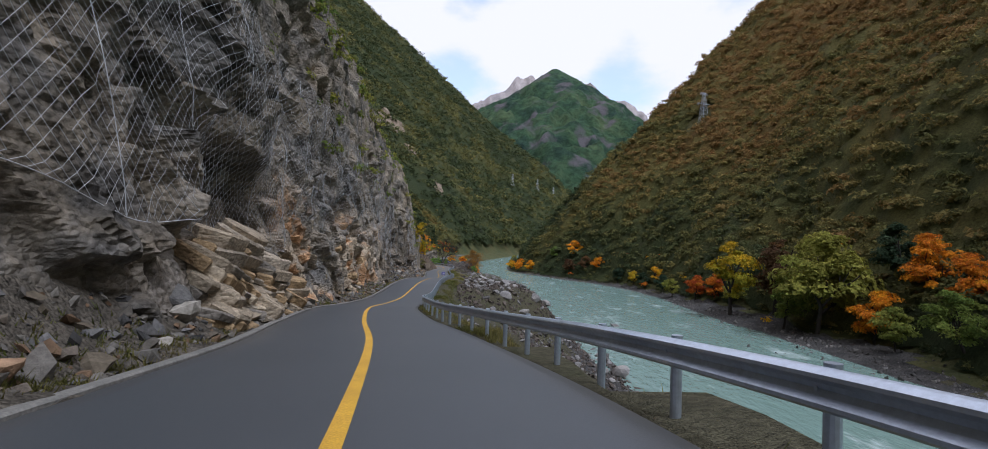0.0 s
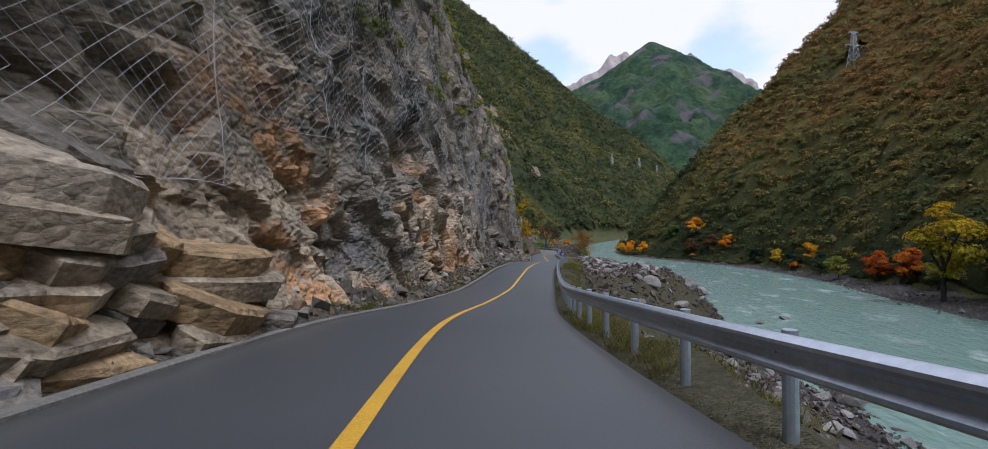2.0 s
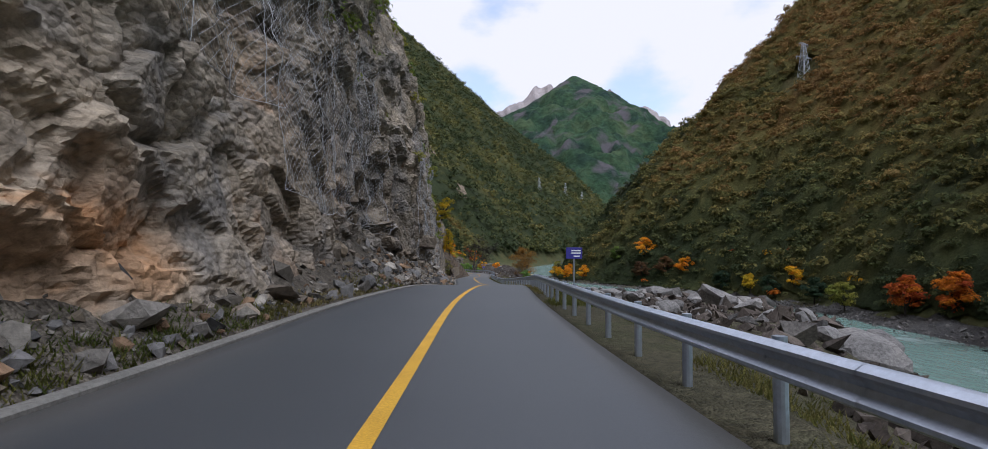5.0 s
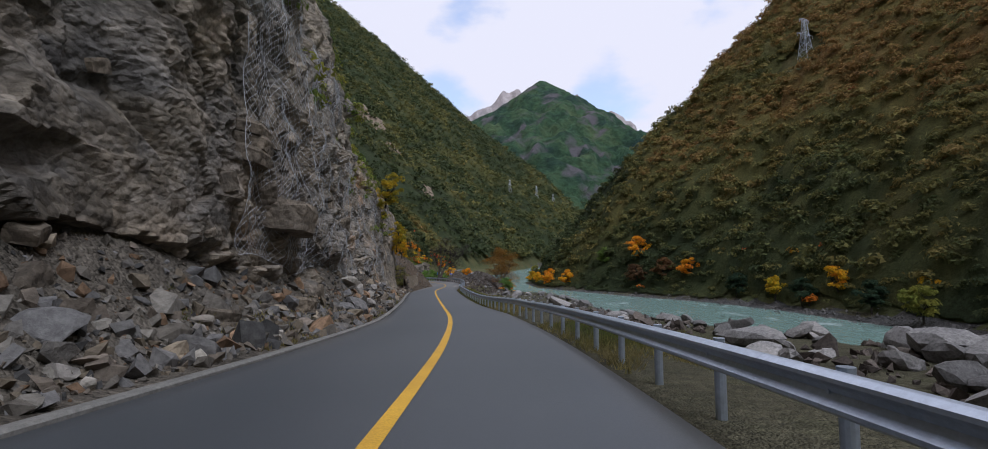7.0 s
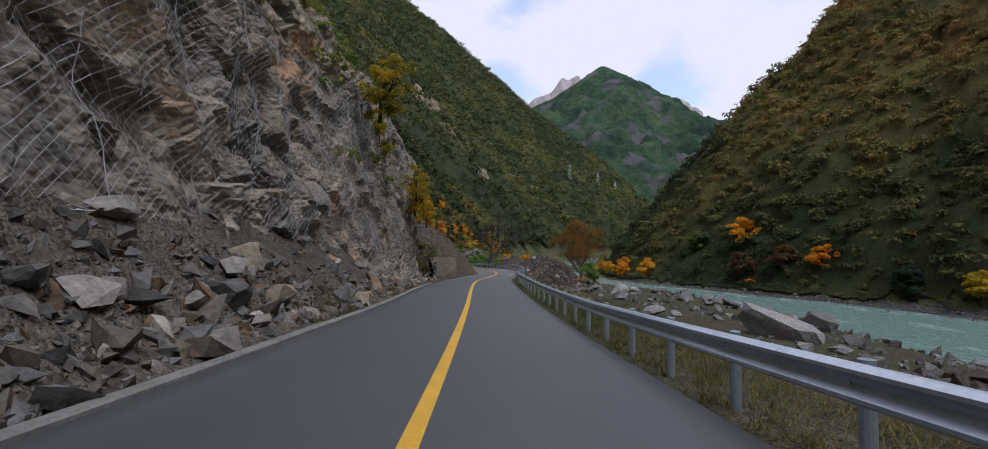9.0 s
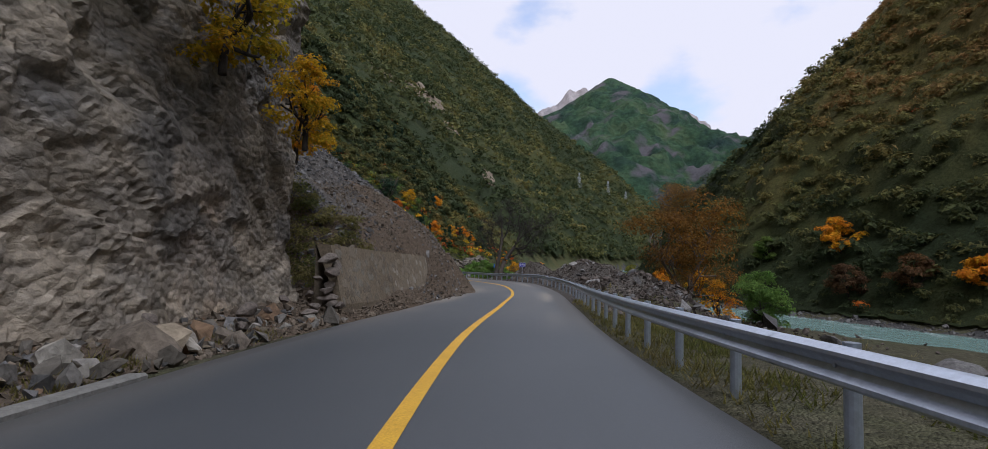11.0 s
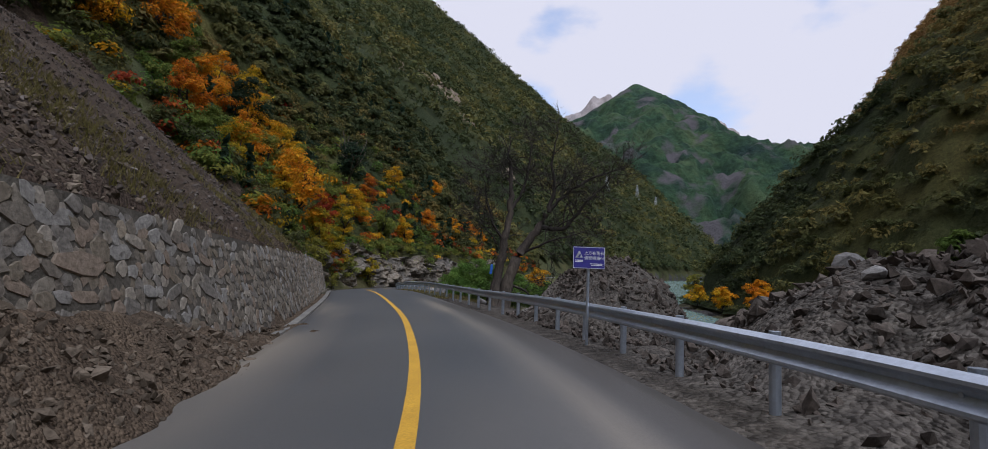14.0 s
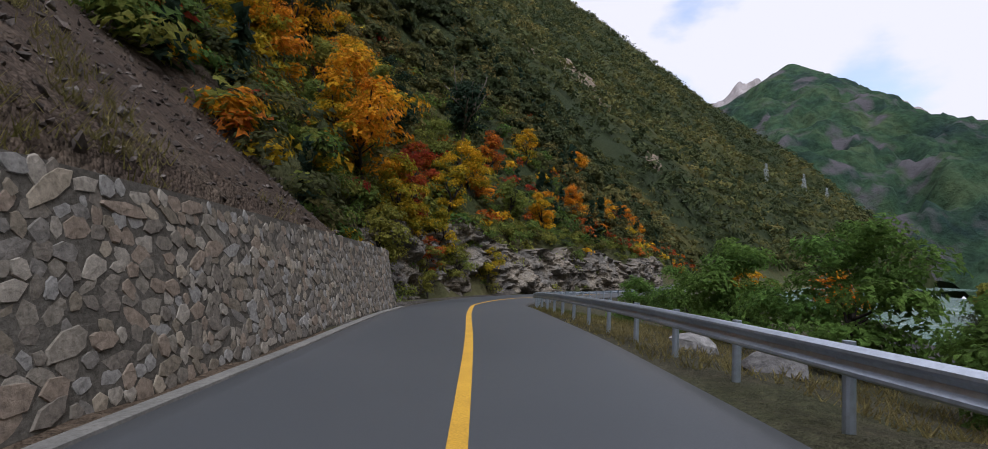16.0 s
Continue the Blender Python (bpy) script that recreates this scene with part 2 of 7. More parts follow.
M_DIRTSTONE = material("dirt_stone", [(0.080, 0.060, 0.042), (0.122, 0.094, 0.067), (0.155, 0.126, 0.095)], 0.5, 0.95, 0.6, 16.0, 6, spread=0.4, island=0.4, grain_=0.4)
M_HEAP = material("heap_stone", [(0.060, 0.048, 0.040), (0.088, 0.071, 0.058), (0.122, 0.103, 0.085)], 0.5, 0.95, 0.7, 14.0, 6, spread=0.4, island=0.5, grain_=0.48)
M_EARTH = material("earth", [(0.055, 0.052, 0.030), (0.095, 0.085, 0.052), (0.062, 0.070, 0.028)], 0.3, 0.95, 0.8, 5.0, 8, spread=0.5, cells=9.0)
M_SCREE = material("scree", [(0.068, 0.060, 0.051), (0.108, 0.094, 0.079), (0.145, 0.125, 0.101)], 0.25, 0.95, 1.0, 4.0, 9, spread=0.4, cells=3.6, grain_=0.45)
M_TALUS = material("talus_earth", [(0.070, 0.060, 0.046), (0.112, 0.095, 0.073), (0.150, 0.128, 0.100)], 0.3, 0.95, 1.0, 5.0, 9, spread=0.4, cells=4.0, grain_=0.42)
M_DIRT = material("slide_dirt", [(0.094, 0.067, 0.045), (0.130, 0.094, 0.063), (0.106, 0.080, 0.057)], 0.4, 0.95, 1.0, 7.0, 9, spread=0.4, cells=7.0)
M_BROWNSOIL = material("brown_slope_soil", [(0.048, 0.033, 0.025), (0.080, 0.057, 0.041), (0.125, 0.095, 0.066)], 0.25, 0.95, 1.0, 6.0, 9, spread=0.45, cells=5.0, grain_=0.5, stretch=(1, 1, 0.6))
M_BROWNSTONE = material("brown_slope_stone", [(0.062, 0.048, 0.039), (0.098, 0.079, 0.065), (0.155, 0.134, 0.114)], 0.4, 0.95, 0.5, 12.0, 6, spread=0.4, island=0.5, grain_=0.4)
M_FORESTFLOOR = material("forest_floor", [(0.044, 0.058, 0.028), (0.080, 0.082, 0.034), (0.115, 0.092, 0.042)], 0.06, 0.95, 1.0, 0.9, 9, spread=0.5)
M_ASPHALT = material("asphalt", [(0.044, 0.049, 0.053), (0.057, 0.062, 0.066), (0.073, 0.077, 0.079)], 0.14, 0.45, 0.3, 60.0, 9, spread=0.6, mixes=(("dust", (0.20, 0.172, 0.135)), ("soil", (0.055, 0.048, 0.040))))
M_KERB = material("kerb_concrete", [(0.15, 0.142, 0.125), (0.22, 0.205, 0.178)], 0.8, 0.9, 0.5, 12.0)
M_YELLOW = material("yellow_paint", [(0.50, 0.27, 0.018), (0.62, 0.34, 0.022)], 1.2, 0.7, 0.2, 40.0)
M_STEEL = material("galvanised_steel", [(0.44, 0.49, 0.56), (0.56, 0.61, 0.68)], 1.2, 0.34, 0.03, 14.0, metal=0.8, grain_=0.14)
M_WIRE = material("net_wire", [(0.30, 0.30, 0.30), (0.52, 0.515, 0.51)], 1.0, 0.5, 0.0, 10.0, metal=0.3)
M_BARK = material("bark", [(0.030, 0.026, 0.023), (0.065, 0.054, 0.046)], 3.0, 0.95, 0.8, 12.0, stretch=(1, 1, 0.3))
M_OLDBARK = material("old_bark", [(0.040, 0.033, 0.028), (0.078, 0.064, 0.052), (0.135, 0.108, 0.080)], 1.4, 0.95, 1.0, 9.0, stretch=(1, 1, 0.25), spread=0.5, grain_=0.45)
M_PALEBARK = material("pale_bark", [(0.10, 0.085, 0.07), (0.24, 0.20, 0.16)], 2.0, 0.95, 0.8, 10.0, stretch=(1, 1, 0.25))
M_MORTAR = material("mortar", [(0.066, 0.058, 0.047), (0.100, 0.088, 0.070), (0.130, 0.116, 0.094)], 0.6, 0.95, 0.9, 14.0, 8, spread=0.5, grain_=0.4)
M_WALLSTONE = material("wall_stone", [(0.125, 0.106, 0.082), (0.180, 0.150, 0.112), (0.225, 0.190, 0.145)], 1.1, 0.9, 0.7, 11.0, 6, spread=0.5, island=0.25, obj=0.25, grain_=0.4, hues=((0.215, 0.187, 0.147), (0.15, 0.13, 0.104), (0.27, 0.238, 0.192), (0.185, 0.14, 0.103), (0.125, 0.115, 0.102), (0.23, 0.19, 0.138), (0.315, 0.298, 0.268), (0.17, 0.145, 0.117)))
M_OLDMORTAR = material("old_mortar", [(0.115, 0.086, 0.056), (0.160, 0.124, 0.083), (0.195, 0.155, 0.108)], 0.5, 0.95, 0.9, 10.0, 8, spread=0.5, grain_=0.4)
M_OLDSTONE = material("old_wall_stone", [(0.15, 0.125, 0.092), (0.19, 0.16, 0.12), (0.24, 0.21, 0.165)], 0.9, 0.95, 0.7, 12.0, 6, spread=0.5, island=0.2, obj=0.2, grain_=0.4, hues=((0.165, 0.130, 0.09), (0.135, 0.105, 0.072), (0.21, 0.182, 0.14), (0.15, 0.118, 0.08), (0.125, 0.100, 0.072)))
M_BEACH = material("shore_gravel", [(0.055, 0.053, 0.052), (0.085, 0.080, 0.075), (0.11, 0.10, 0.09)], 0.3, 0.9, 1.0, 4.0, 8, spread=0.4, cells=5.0)
# bluish dark end of the ramp paints distance haze into the green
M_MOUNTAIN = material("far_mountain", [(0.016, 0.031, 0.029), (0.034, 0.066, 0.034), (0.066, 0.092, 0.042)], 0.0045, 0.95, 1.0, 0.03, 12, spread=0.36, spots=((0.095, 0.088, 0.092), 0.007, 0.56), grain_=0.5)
# pale pinkish rock colour also carries the sunlit tone of the far crests
M_PEAKROCK = material("peak_rock", [(0.26, 0.235, 0.235), (0.42, 0.37, 0.35)], 0.006, 0.95, 0.8, 0.03, 10)
M_LEAF = leaf_material("hill_leaves", [(0.060, 0.078, 0.034), (0.108, 0.116, 0.042), (0.178, 0.162, 0.054), (0.250, 0.192, 0.062), (0.290, 0.168, 0.062)])
M_DARKLEAF = leaf_material("dark_leaves", [(0.030, 0.058, 0.036), (0.046, 0.076, 0.040), (0.072, 0.094, 0.044)])
M_AUTUMN = leaf_material("autumn_leaves", [(0.31, 0.28, 0.025), (0.78, 0.46, 0.02), (0.85, 0.32, 0.02), (0.52, 0.13, 0.022), (0.35, 0.045, 0.028)])
M_GREENLEAF = leaf_material("willow_leaves", [(0.10, 0.19, 0.042), (0.185, 0.24, 0.05), (0.34, 0.31, 0.06)])
M_WILLOW = leaf_material("bush_leaves", [(0.14, 0.28, 0.06), (0.21, 0.32, 0.065), (0.30, 0.30, 0.06)])
M_GRASS = leaf_material("verge_grass", [(0.10, 0.13, 0.03), (0.20, 0.18, 0.05), (0.32, 0.26, 0.105)])
M_TWIG = leaf_material("brown_twigs", [(0.085, 0.050, 0.030), (0.15, 0.080, 0.035), (0.34, 0.16, 0.025)])

M_WATER = bpy.data.materials.new("river_water")
M_WATER.use_nodes = True
_n, _l = M_WATER.node_tree.nodes, M_WATER.node_tree.links
_b = _n["Principled BSDF"]
_g = _n.new("ShaderNodeNewGeometry")
_mp = _n.new("ShaderNodeMapping")
_mp.inputs["Scale"].default_value = (1.0, 0.45, 1.0)
_l.new(_g.outputs["Position"], _mp.inputs["Vector"])
_w1 = _n.new("ShaderNodeTexNoise")
_w1.inputs["Scale"].default_value, _w1.inputs["Detail"].default_value = 0.9, 7.0
_l.new(_mp.outputs["Vector"], _w1.inputs["Vector"])
_w2 = _n.new("ShaderNodeTexNoise")
_w2.inputs["Scale"].default_value, _w2.inputs["Detail"].default_value, _w2.inputs["Roughness"].default_value = 0.16, 8.0, 0.7
_l.new(_mp.outputs["Vector"], _w2.inputs["Vector"])
_foam = _n.new("ShaderNodeValToRGB")
_foam.color_ramp.elements[0].position, _foam.color_ramp.elements[1].position = 0.56, 0.72
_foam.color_ramp.elements[0].color, _foam.color_ramp.elements[1].color = (0.165, 0.250, 0.215, 1), (0.50, 0.58, 0.55, 1)
_l.new(_w2.outputs["Fac"], _foam.inputs["Fac"])
_l.new(_foam.outputs["Color"], _b.inputs["Base Color"])
_b.inputs["Roughness"].default_value = 0.22
_bp = _n.new("ShaderNodeBump")
_bp.inputs["Strength"].default_value, _bp.inputs["Distance"].default_value = 0.65, 0.5
_l.new(_w1.outputs["Fac"], _bp.inputs["Height"])
_l.new(_bp.outputs["Normal"], _b.inputs["Normal"])


def plain(name, colour, rough=0.6, metal=0.0):
    return material(name, [colour, tuple(c * 1.12 for c in colour)], 2.0, rough, 0.1, 30.0, metal=metal)


M_SIGNBLUE = plain("sign_blue", (0.035, 0.03, 0.22), 0.5)
M_WHITE = plain("white_paint", (0.75, 0.75, 0.75), 0.6)
M_PYLON = plain("pylon_steel", (0.42, 0.44, 0.46), 0.5, 0.4)
M_PLAQUEBLUE = plain("blue_sheet", (0.03, 0.12, 0.42), 0.6)

# ---- mesh tools ----


def mesh_np(name, verts, faces, mat, smooth=False, tint=None, fields=None):
    """One mesh object from arrays; faces all of one size. tint: one number a vertex."""
    me = bpy.data.meshes.new(name)
    verts, faces = np.asarray(verts, np.float32), np.asarray(faces, np.int32)
    k = faces.shape[1]
    me.vertices.add(len(verts))
    me.vertices.foreach_set("co", verts.ravel())
    me.loops.add(faces.size)
    me.loops.foreach_set("vertex_index", faces.ravel())
    me.polygons.add(len(faces))
    me.polygons.foreach_set("loop_start", np.arange(0, faces.size, k, dtype=np.int32))
    me.polygons.foreach_set("use_smooth", np.full(len(faces), smooth))
    me.update(calc_edges=True)
    if tint is not None:
        a = me.attributes.new("tint", "FLOAT", "POINT")
        a.data.foreach_set("value", np.asarray(tint, np.float32))
    for key, values in (fields or {}).items():
        a = me.attributes.new(key, "FLOAT", "POINT")
        a.data.foreach_set("value", np.asarray(values, np.float32))
    me.materials.append(mat)
    return new(name, me)


def under(ob, parent, label=""):
    ob.parent = parent
    if label:
        tagged(ob, label)
    return ob


def hash01(*k):
    """Even random numbers from whole-number arrays."""
    h = np.zeros(np.shape(k[0]), np.uint32) + np.uint32(2166136261)
    for a in k:
        h = (h ^ np.asarray(a).astype(np.int64).astype(np.uint32)) * np.uint32(16777619)
        h ^= h >> np.uint32(13)
        h = h * np.uint32(0x5BD1E995)
        h ^= h >> np.uint32(15)
    return (h & np.uint32(0xFFFFFF)).astype(np.float64) / 0xFFFFFF


def vnoise(p, seed=0):
    """Smooth noise from -1 to 1 over points of two or three coordinates."""
    p = np.asarray(p, float)
    i = np.floor(p).astype(np.int64)
    f = p - i
    f = f * f * (3 - 2 * f)
    d = p.shape[-1]
    out = np.zeros(p.shape[:-1])
    for c in range(2**d):
        w, idx = 1.0, []
        for a in range(d):
            b = (c >> a) & 1
            w = w * (f[..., a] if b else 1 - f[..., a])
            idx.append(i[..., a] + b)
        out = out + w * hash01(*idx, np.full(out.shape, seed))
    return out * 2 - 1


def fbm(p, octaves=4, seed=0):
    p = np.asarray(p, float)
    return sum(vnoise(p * 2**o + 17.3 * o, seed + o) * 0.5**o for o in range(octaves))


def facets(p, seed=0, both=False, joint=0.0, step=1.0, slope=1.1, soft=0.16):
    """Broken-rock relief: every Worley cell is a tilted plane with its own height, run together over a narrow seam."""
    i = np.floor(p).astype(np.int64)
    best, second = np.full(len(p), 9e9), np.full(len(p), 9e9)
    val, next_, own = np.zeros(len(p)), np.zeros(len(p)), np.zeros(len(p))
    for dx in (-1, 0, 1):
        for dy in (-1, 0, 1):
            for dz in (-1, 0, 1):
                c = i + (dx, dy, dz)
                r = [hash01(c[:, 0], c[:, 1], c[:, 2], np.full(len(p), seed + k)) for k in range(7)]
                off = p - (c + np.stack(r[:3], 1))
                d = (off**2).sum(1)
                v = step * (r[3] - 0.5) + slope * ((r[4] - 0.5) * off[:, 0] + (r[5] - 0.5) * off[:, 1] + (r[6] - 0.5) * off[:, 2])
                near, then = d < best, d < second
                next_ = np.where(near, val, np.where(then, v, next_))
                second = np.where(near, best, np.minimum(second, d))
                best, val, own = np.where(near, d, best), np.where(near, v, val), np.where(near, r[6], own)
    gap = np.sqrt(second) - np.sqrt(best)
    w = np.clip(gap / soft, 0, 1)
    val = 0.5 * (val + next_) + 0.5 * (val - next_) * w
    if joint:
        val = val - joint * np.clip(1 - gap / 0.10, 0, 1)
    return (val, own) if both else val


def tube(V, F, pts, radii, sides=6):
    """Adds a tapered tube along pts to the lists V (points) and F (four-cornered faces)."""
    pts = np.asarray(pts, float)
    t = np.gradient(pts, axis=0)
    t /= np.linalg.norm(t, axis=1)[:, None] + 1e-9
    ref = np.where(np.abs(t[:, 2:3]) > 0.9, [[1.0, 0, 0]], [[0, 0, 1.0]])
    a = np.cross(t, ref)
    a /= np.linalg.norm(a, axis=1)[:, None] + 1e-9
    b = np.cross(t, a)
    ang = np.arange(sides) * 2 * np.pi / sides
    ring = pts[:, None] + np.asarray(radii)[:, None, None] * (np.cos(ang)[None, :, None] * a[:, None] + np.sin(ang)[None, :, None] * b[:, None])
    base = sum(len(v) for v in V)
    V.append(ring.reshape(-1, 3))
    n = len(pts)
    j = np.arange(sides)
    for k in range(n - 1):
        F.append(np.stack([base + k * sides + j, base + k * sides + (j + 1) % sides, base + (k + 1) * sides + (j + 1) % sides, base + (k + 1) * sides + j], 1))


def box_mesh(name, size, mat, bevel=0.01):
    bm = bmesh.new()
    bmesh.ops.create_cube(bm, size=1.0)
    bmesh.ops.scale(bm, vec=size, verts=bm.verts)
    if bevel:
        bmesh.ops.bevel(bm, geom=bm.edges[:], offset=bevel, segments=1, affect="EDGES")
    me = bpy.data.meshes.new(name)
    bm.to_mesh(me)
    bm.free()
    me.materials.append(mat)
    return me


# ---- plan: the road's middle line, the river's shores ----
MIDDLE = np.array([
    (6.00, -40.00, 2.60), (3.26, -24.02, 1.62), (0.46, -8.24, 0.62), (-0.51, -1.94, 0.16), (-1.75, 5.53, -0.50), (-3.49, 14.04, -1.45),
    (-5.95, 23.52, -2.42), (-8.04, 33.75, -3.30), (-9.04, 44.95, -4.40), (-9.88, 56.67, -5.26), (-10.75, 68.40, -5.61), (-11.42, 80.63, -5.76),
    (-11.53, 93.18, -6.10), (-11.49, 105.76, -6.84), (-12.12, 118.62, -7.67), (-13.41, 131.76, -8.42), (-14.99, 146.06, -9.01), (-16.55, 159.51, -9.30),
    (-17.47, 170.64, -9.59), (-17.59, 182.61, -9.94), (-17.88, 195.73, -10.26), (-19.63, 208.81, -10.47), (-23.37, 221.23, -10.76), (-28.20, 233.23, -11.02),
    (-33.54, 245.33, -11.33), (-38.80, 256.72, -11.79), (-42.83, 266.93, -12.38), (-44.75, 277.99, -12.76), (-43.54, 290.01, -12.98), (-40.00, 305.00, -13.00),
    (-36.00, 325.00, -13.00), (-33.00, 350.00, -13.00), (-32.00, 385.00, -13.00), (-30.00, 430.00, -13.00), (-20.00, 500.00, -13.00),
])
BANK_Y = np.array([-40, 3, 21, 39, 57, 84, 93, 120, 138, 165, 192, 201, 210, 219, 228, 246, 264, 300], float)
BANK = np.array([0.000, 0.031, 0.012, 0.027, 0.030, -0.001, -0.008, 0.034, -0.002, 0.027, 0.034, 0.059, 0.078, 0.077, 0.052, 0.066, 0.043, 0.000])  # crossfall, rise to the right
RAIL_Y = np.array([-40, 12, 57, 84, 138, 183, 201, 219, 237, 264, 300], float)
RAIL_OFF = np.array([0.00, -0.05, -0.15, -0.02, -0.14, 0.01, 0.22, 0.41, 0.35, 0.01, 0.00])


def smooth_line(points, step=0.5):
    """A Catmull-Rom line through the points, at even steps."""
    p = np.vstack([2 * points[0] - points[1], points, 2 * points[-1] - points[-2]])
    out = []
    for a, b, c, d in zip(p[:-3], p[1:-2], p[2:-1], p[3:]):
        u = np.linspace(0, 1, 40, endpoint=False)[:, None]
        out.append(0.5 * (2 * b + (c - a) * u + (2 * a - 5 * b + 4 * c - d) * u**2 + (3 * b - a - 3 * c + d) * u**3))
    out = np.vstack(out + [p[-2:-1]])
    s = np.r_[0, np.cumsum(np.linalg.norm(np.diff(out, axis=0), axis=1))]
    k = np.arange(0, s[-1], step)
    return np.stack([np.interp(k, s, out[:, a]) for a in range(3)], 1)


LINE = smooth_line(MIDDLE)
for _k in range(3):
    LINE[1:-1] = (LINE[:-2] + 2 * LINE[1:-1] + LINE[2:]) / 4
AHEAD = np.gradient(LINE[:, :2], axis=0)
AHEAD /= np.linalg.norm(AHEAD, axis=1)[:, None]
RIGHT = np.stack([AHEAD[:, 1], -AHEAD[:, 0]], 1)
SROW = LINE[:, 1].copy()  # the line is told by its y, which always grows


def at_y(y):
    """Row numbers of the middle line (fractions) where it passes y."""
    return np.interp(y, SROW, np.arange(len(LINE)))


def road_point(y, u, h=0.0):
    """The place u metres right of the middle line and h above the road, for the station y."""
    k = at_y(y)
    rows = np.arange(len(LINE))
    g = lambda a: np.interp(k, rows, a)  # noqa: E731
    fall = np.clip(u, -6, 6) * np.interp(g(LINE[:, 1]), BANK_Y, BANK)
    return np.stack([g(LINE[:, 0]) + u * g(RIGHT[:, 0]), g(LINE[:, 1]) + u * g(RIGHT[:, 1]), g(LINE[:, 2]) + h + fall], -1)


def to_road(xy):
    """Station (y of the nearest middle-line point) and offset to the right of many places."""
    xy = np.asarray(xy, float)
    out = np.zeros((len(xy), 3))
    coarse = LINE[::2]
    for a in range(0, len(xy), 20000):
        q = xy[a : a + 20000]
        d = (q[:, None, 0] - coarse[None, :, 0]) ** 2 + (q[:, None, 1] - coarse[None, :, 1]) ** 2
        j = d.argmin(1) * 2
        off = q - LINE[j, :2]
        u = (off * RIGHT[j]).sum(1)
        out[a : a + 20000] = np.stack([SROW[j] + (off * AHEAD[j]).sum(1), u, LINE[j, 2] + np.clip(u, -6, 6) * np.interp(SROW[j], BANK_Y, BANK)], 1)
    return out


SHORE_R = np.array([(66, -200), (64, 0), (63, 60), (62, 80), (60, 120), (59, 145), (61, 180), (57, 210), (50, 232), (33, 262), (12, 305), (10, 350), (22, 395), (36, 430), (56, 600), (90, 800), (200, 1000), (330, 1300)], float)
SHORE_L = np.array([(22, -200), (20, 0), (19, 80), (18, 115), (14, 140), (14, 168), (17, 200), (12, 225), (6, 242), (3, 262), (-7, 300), (-12, 340), (-14, 400), (4, 500), (30, 620), (70, 800), (170, 1000), (300, 1300)], float)
FOOT_L = np.array([(-49, 262), (-51, 280), (-49, 292), (-45, 315), (-40, 340), (-40, 380), (-36, 450), (-4, 550), (66, 750), (165, 950), (300, 1160), (400, 1400)], float)


def side_of(line, xy):
    """Distance to the right (+) of a line that runs along +y."""
    best = np.full(len(xy), 9e9)
    sign = np.ones(len(xy))
    for a, b in zip(line[:-1], line[1:]):
        ab = b - a
        t = np.clip(((xy - a) @ ab) / (ab @ ab), 0, 1)
        off = xy - (a + t[:, None] * ab)
        d = np.hypot(*off.T)
        near = d < best
        best = np.where(near, d, best)
        sign = np.where(near, np.sign(ab[1] * off[:, 0] - ab[0] * off[:, 1]), sign)
    return best * sign


def ramp01(x, a, b):
    t = np.clip((x - a) / (b - a), 0, 1)
    return t * t * (3 - 2 * t)


CLIFF_Y = np.array([-14, 0, 40, 55, 70, 85, 95, 115, 130, 145, 160, 170, 178.5, 183], float)
CLIFF_U = np.array([-6.4, -6.2, -5.6, -5.1, -5.2, -6.2, -7.0, -6.4, -6.6, -7.0, -6.2, -6.2, -6.7, -11.0], float)
CLIFF_H = np.array([27, 27, 29, 30, 30, 30, 28, 24, 21, 18, 17, 16, 14, 12], float)


def far_flat(y):
    """The width of the gravel flat along the far shore."""
    return 6 + 7 * ramp01(y, 70, 92) * (1 - ramp01(y, 140, 172))


def hill_right(xy):
    d = side_of(SHORE_R, xy)
    flat = far_flat(xy[:, 1])
    rise = 0.25 * np.clip(d, 0, 8) * (6 / flat) + 1.12 * np.clip(d - flat, 0, 1e9) + 0.45 * np.clip(d - 30, 0, 30) * (flat - 6) / 12
    rise = np.where(d > 220, rise - 0.5 * (d - 220), rise)
    beyond = (xy[:, 0] - 147) * -0.745 + (xy[:, 1] - 500) * 0.667
    rise = rise - 1.0 * np.clip(beyond, 0, 1e9)
    return d, rise


def hill_left(xy):
    d = -side_of(FOOT_L, xy)
    rise = 4.5 * ramp01(d, 0, 1.6) * (xy[:, 1] < 420) + 1.15 * np.clip(d, 0, 70) + 0.93 * np.clip(d - 70, 0, 1e9)
    beyond = (xy[:, 0] - 209) * 0.27 + (xy[:, 1] - 1189) * 0.963
    return d, rise - 0.9 * np.clip(beyond, 0, 1e9)


WALL_Y = np.array([205, 213, 226, 245, 262.5])
WALL_H = np.array([3.15, 2.95, 2.65, 2.95, 3.1])  # the masonry wall's height over the road
MOUNDS = [(-17.0, 228.4, 3.7, 8.6, 1.95)]
HEAP_Y = np.array([177, 181.5, 186, 189.5, 192, 195, 202, 208, 212.5, 215.5, 218], float)
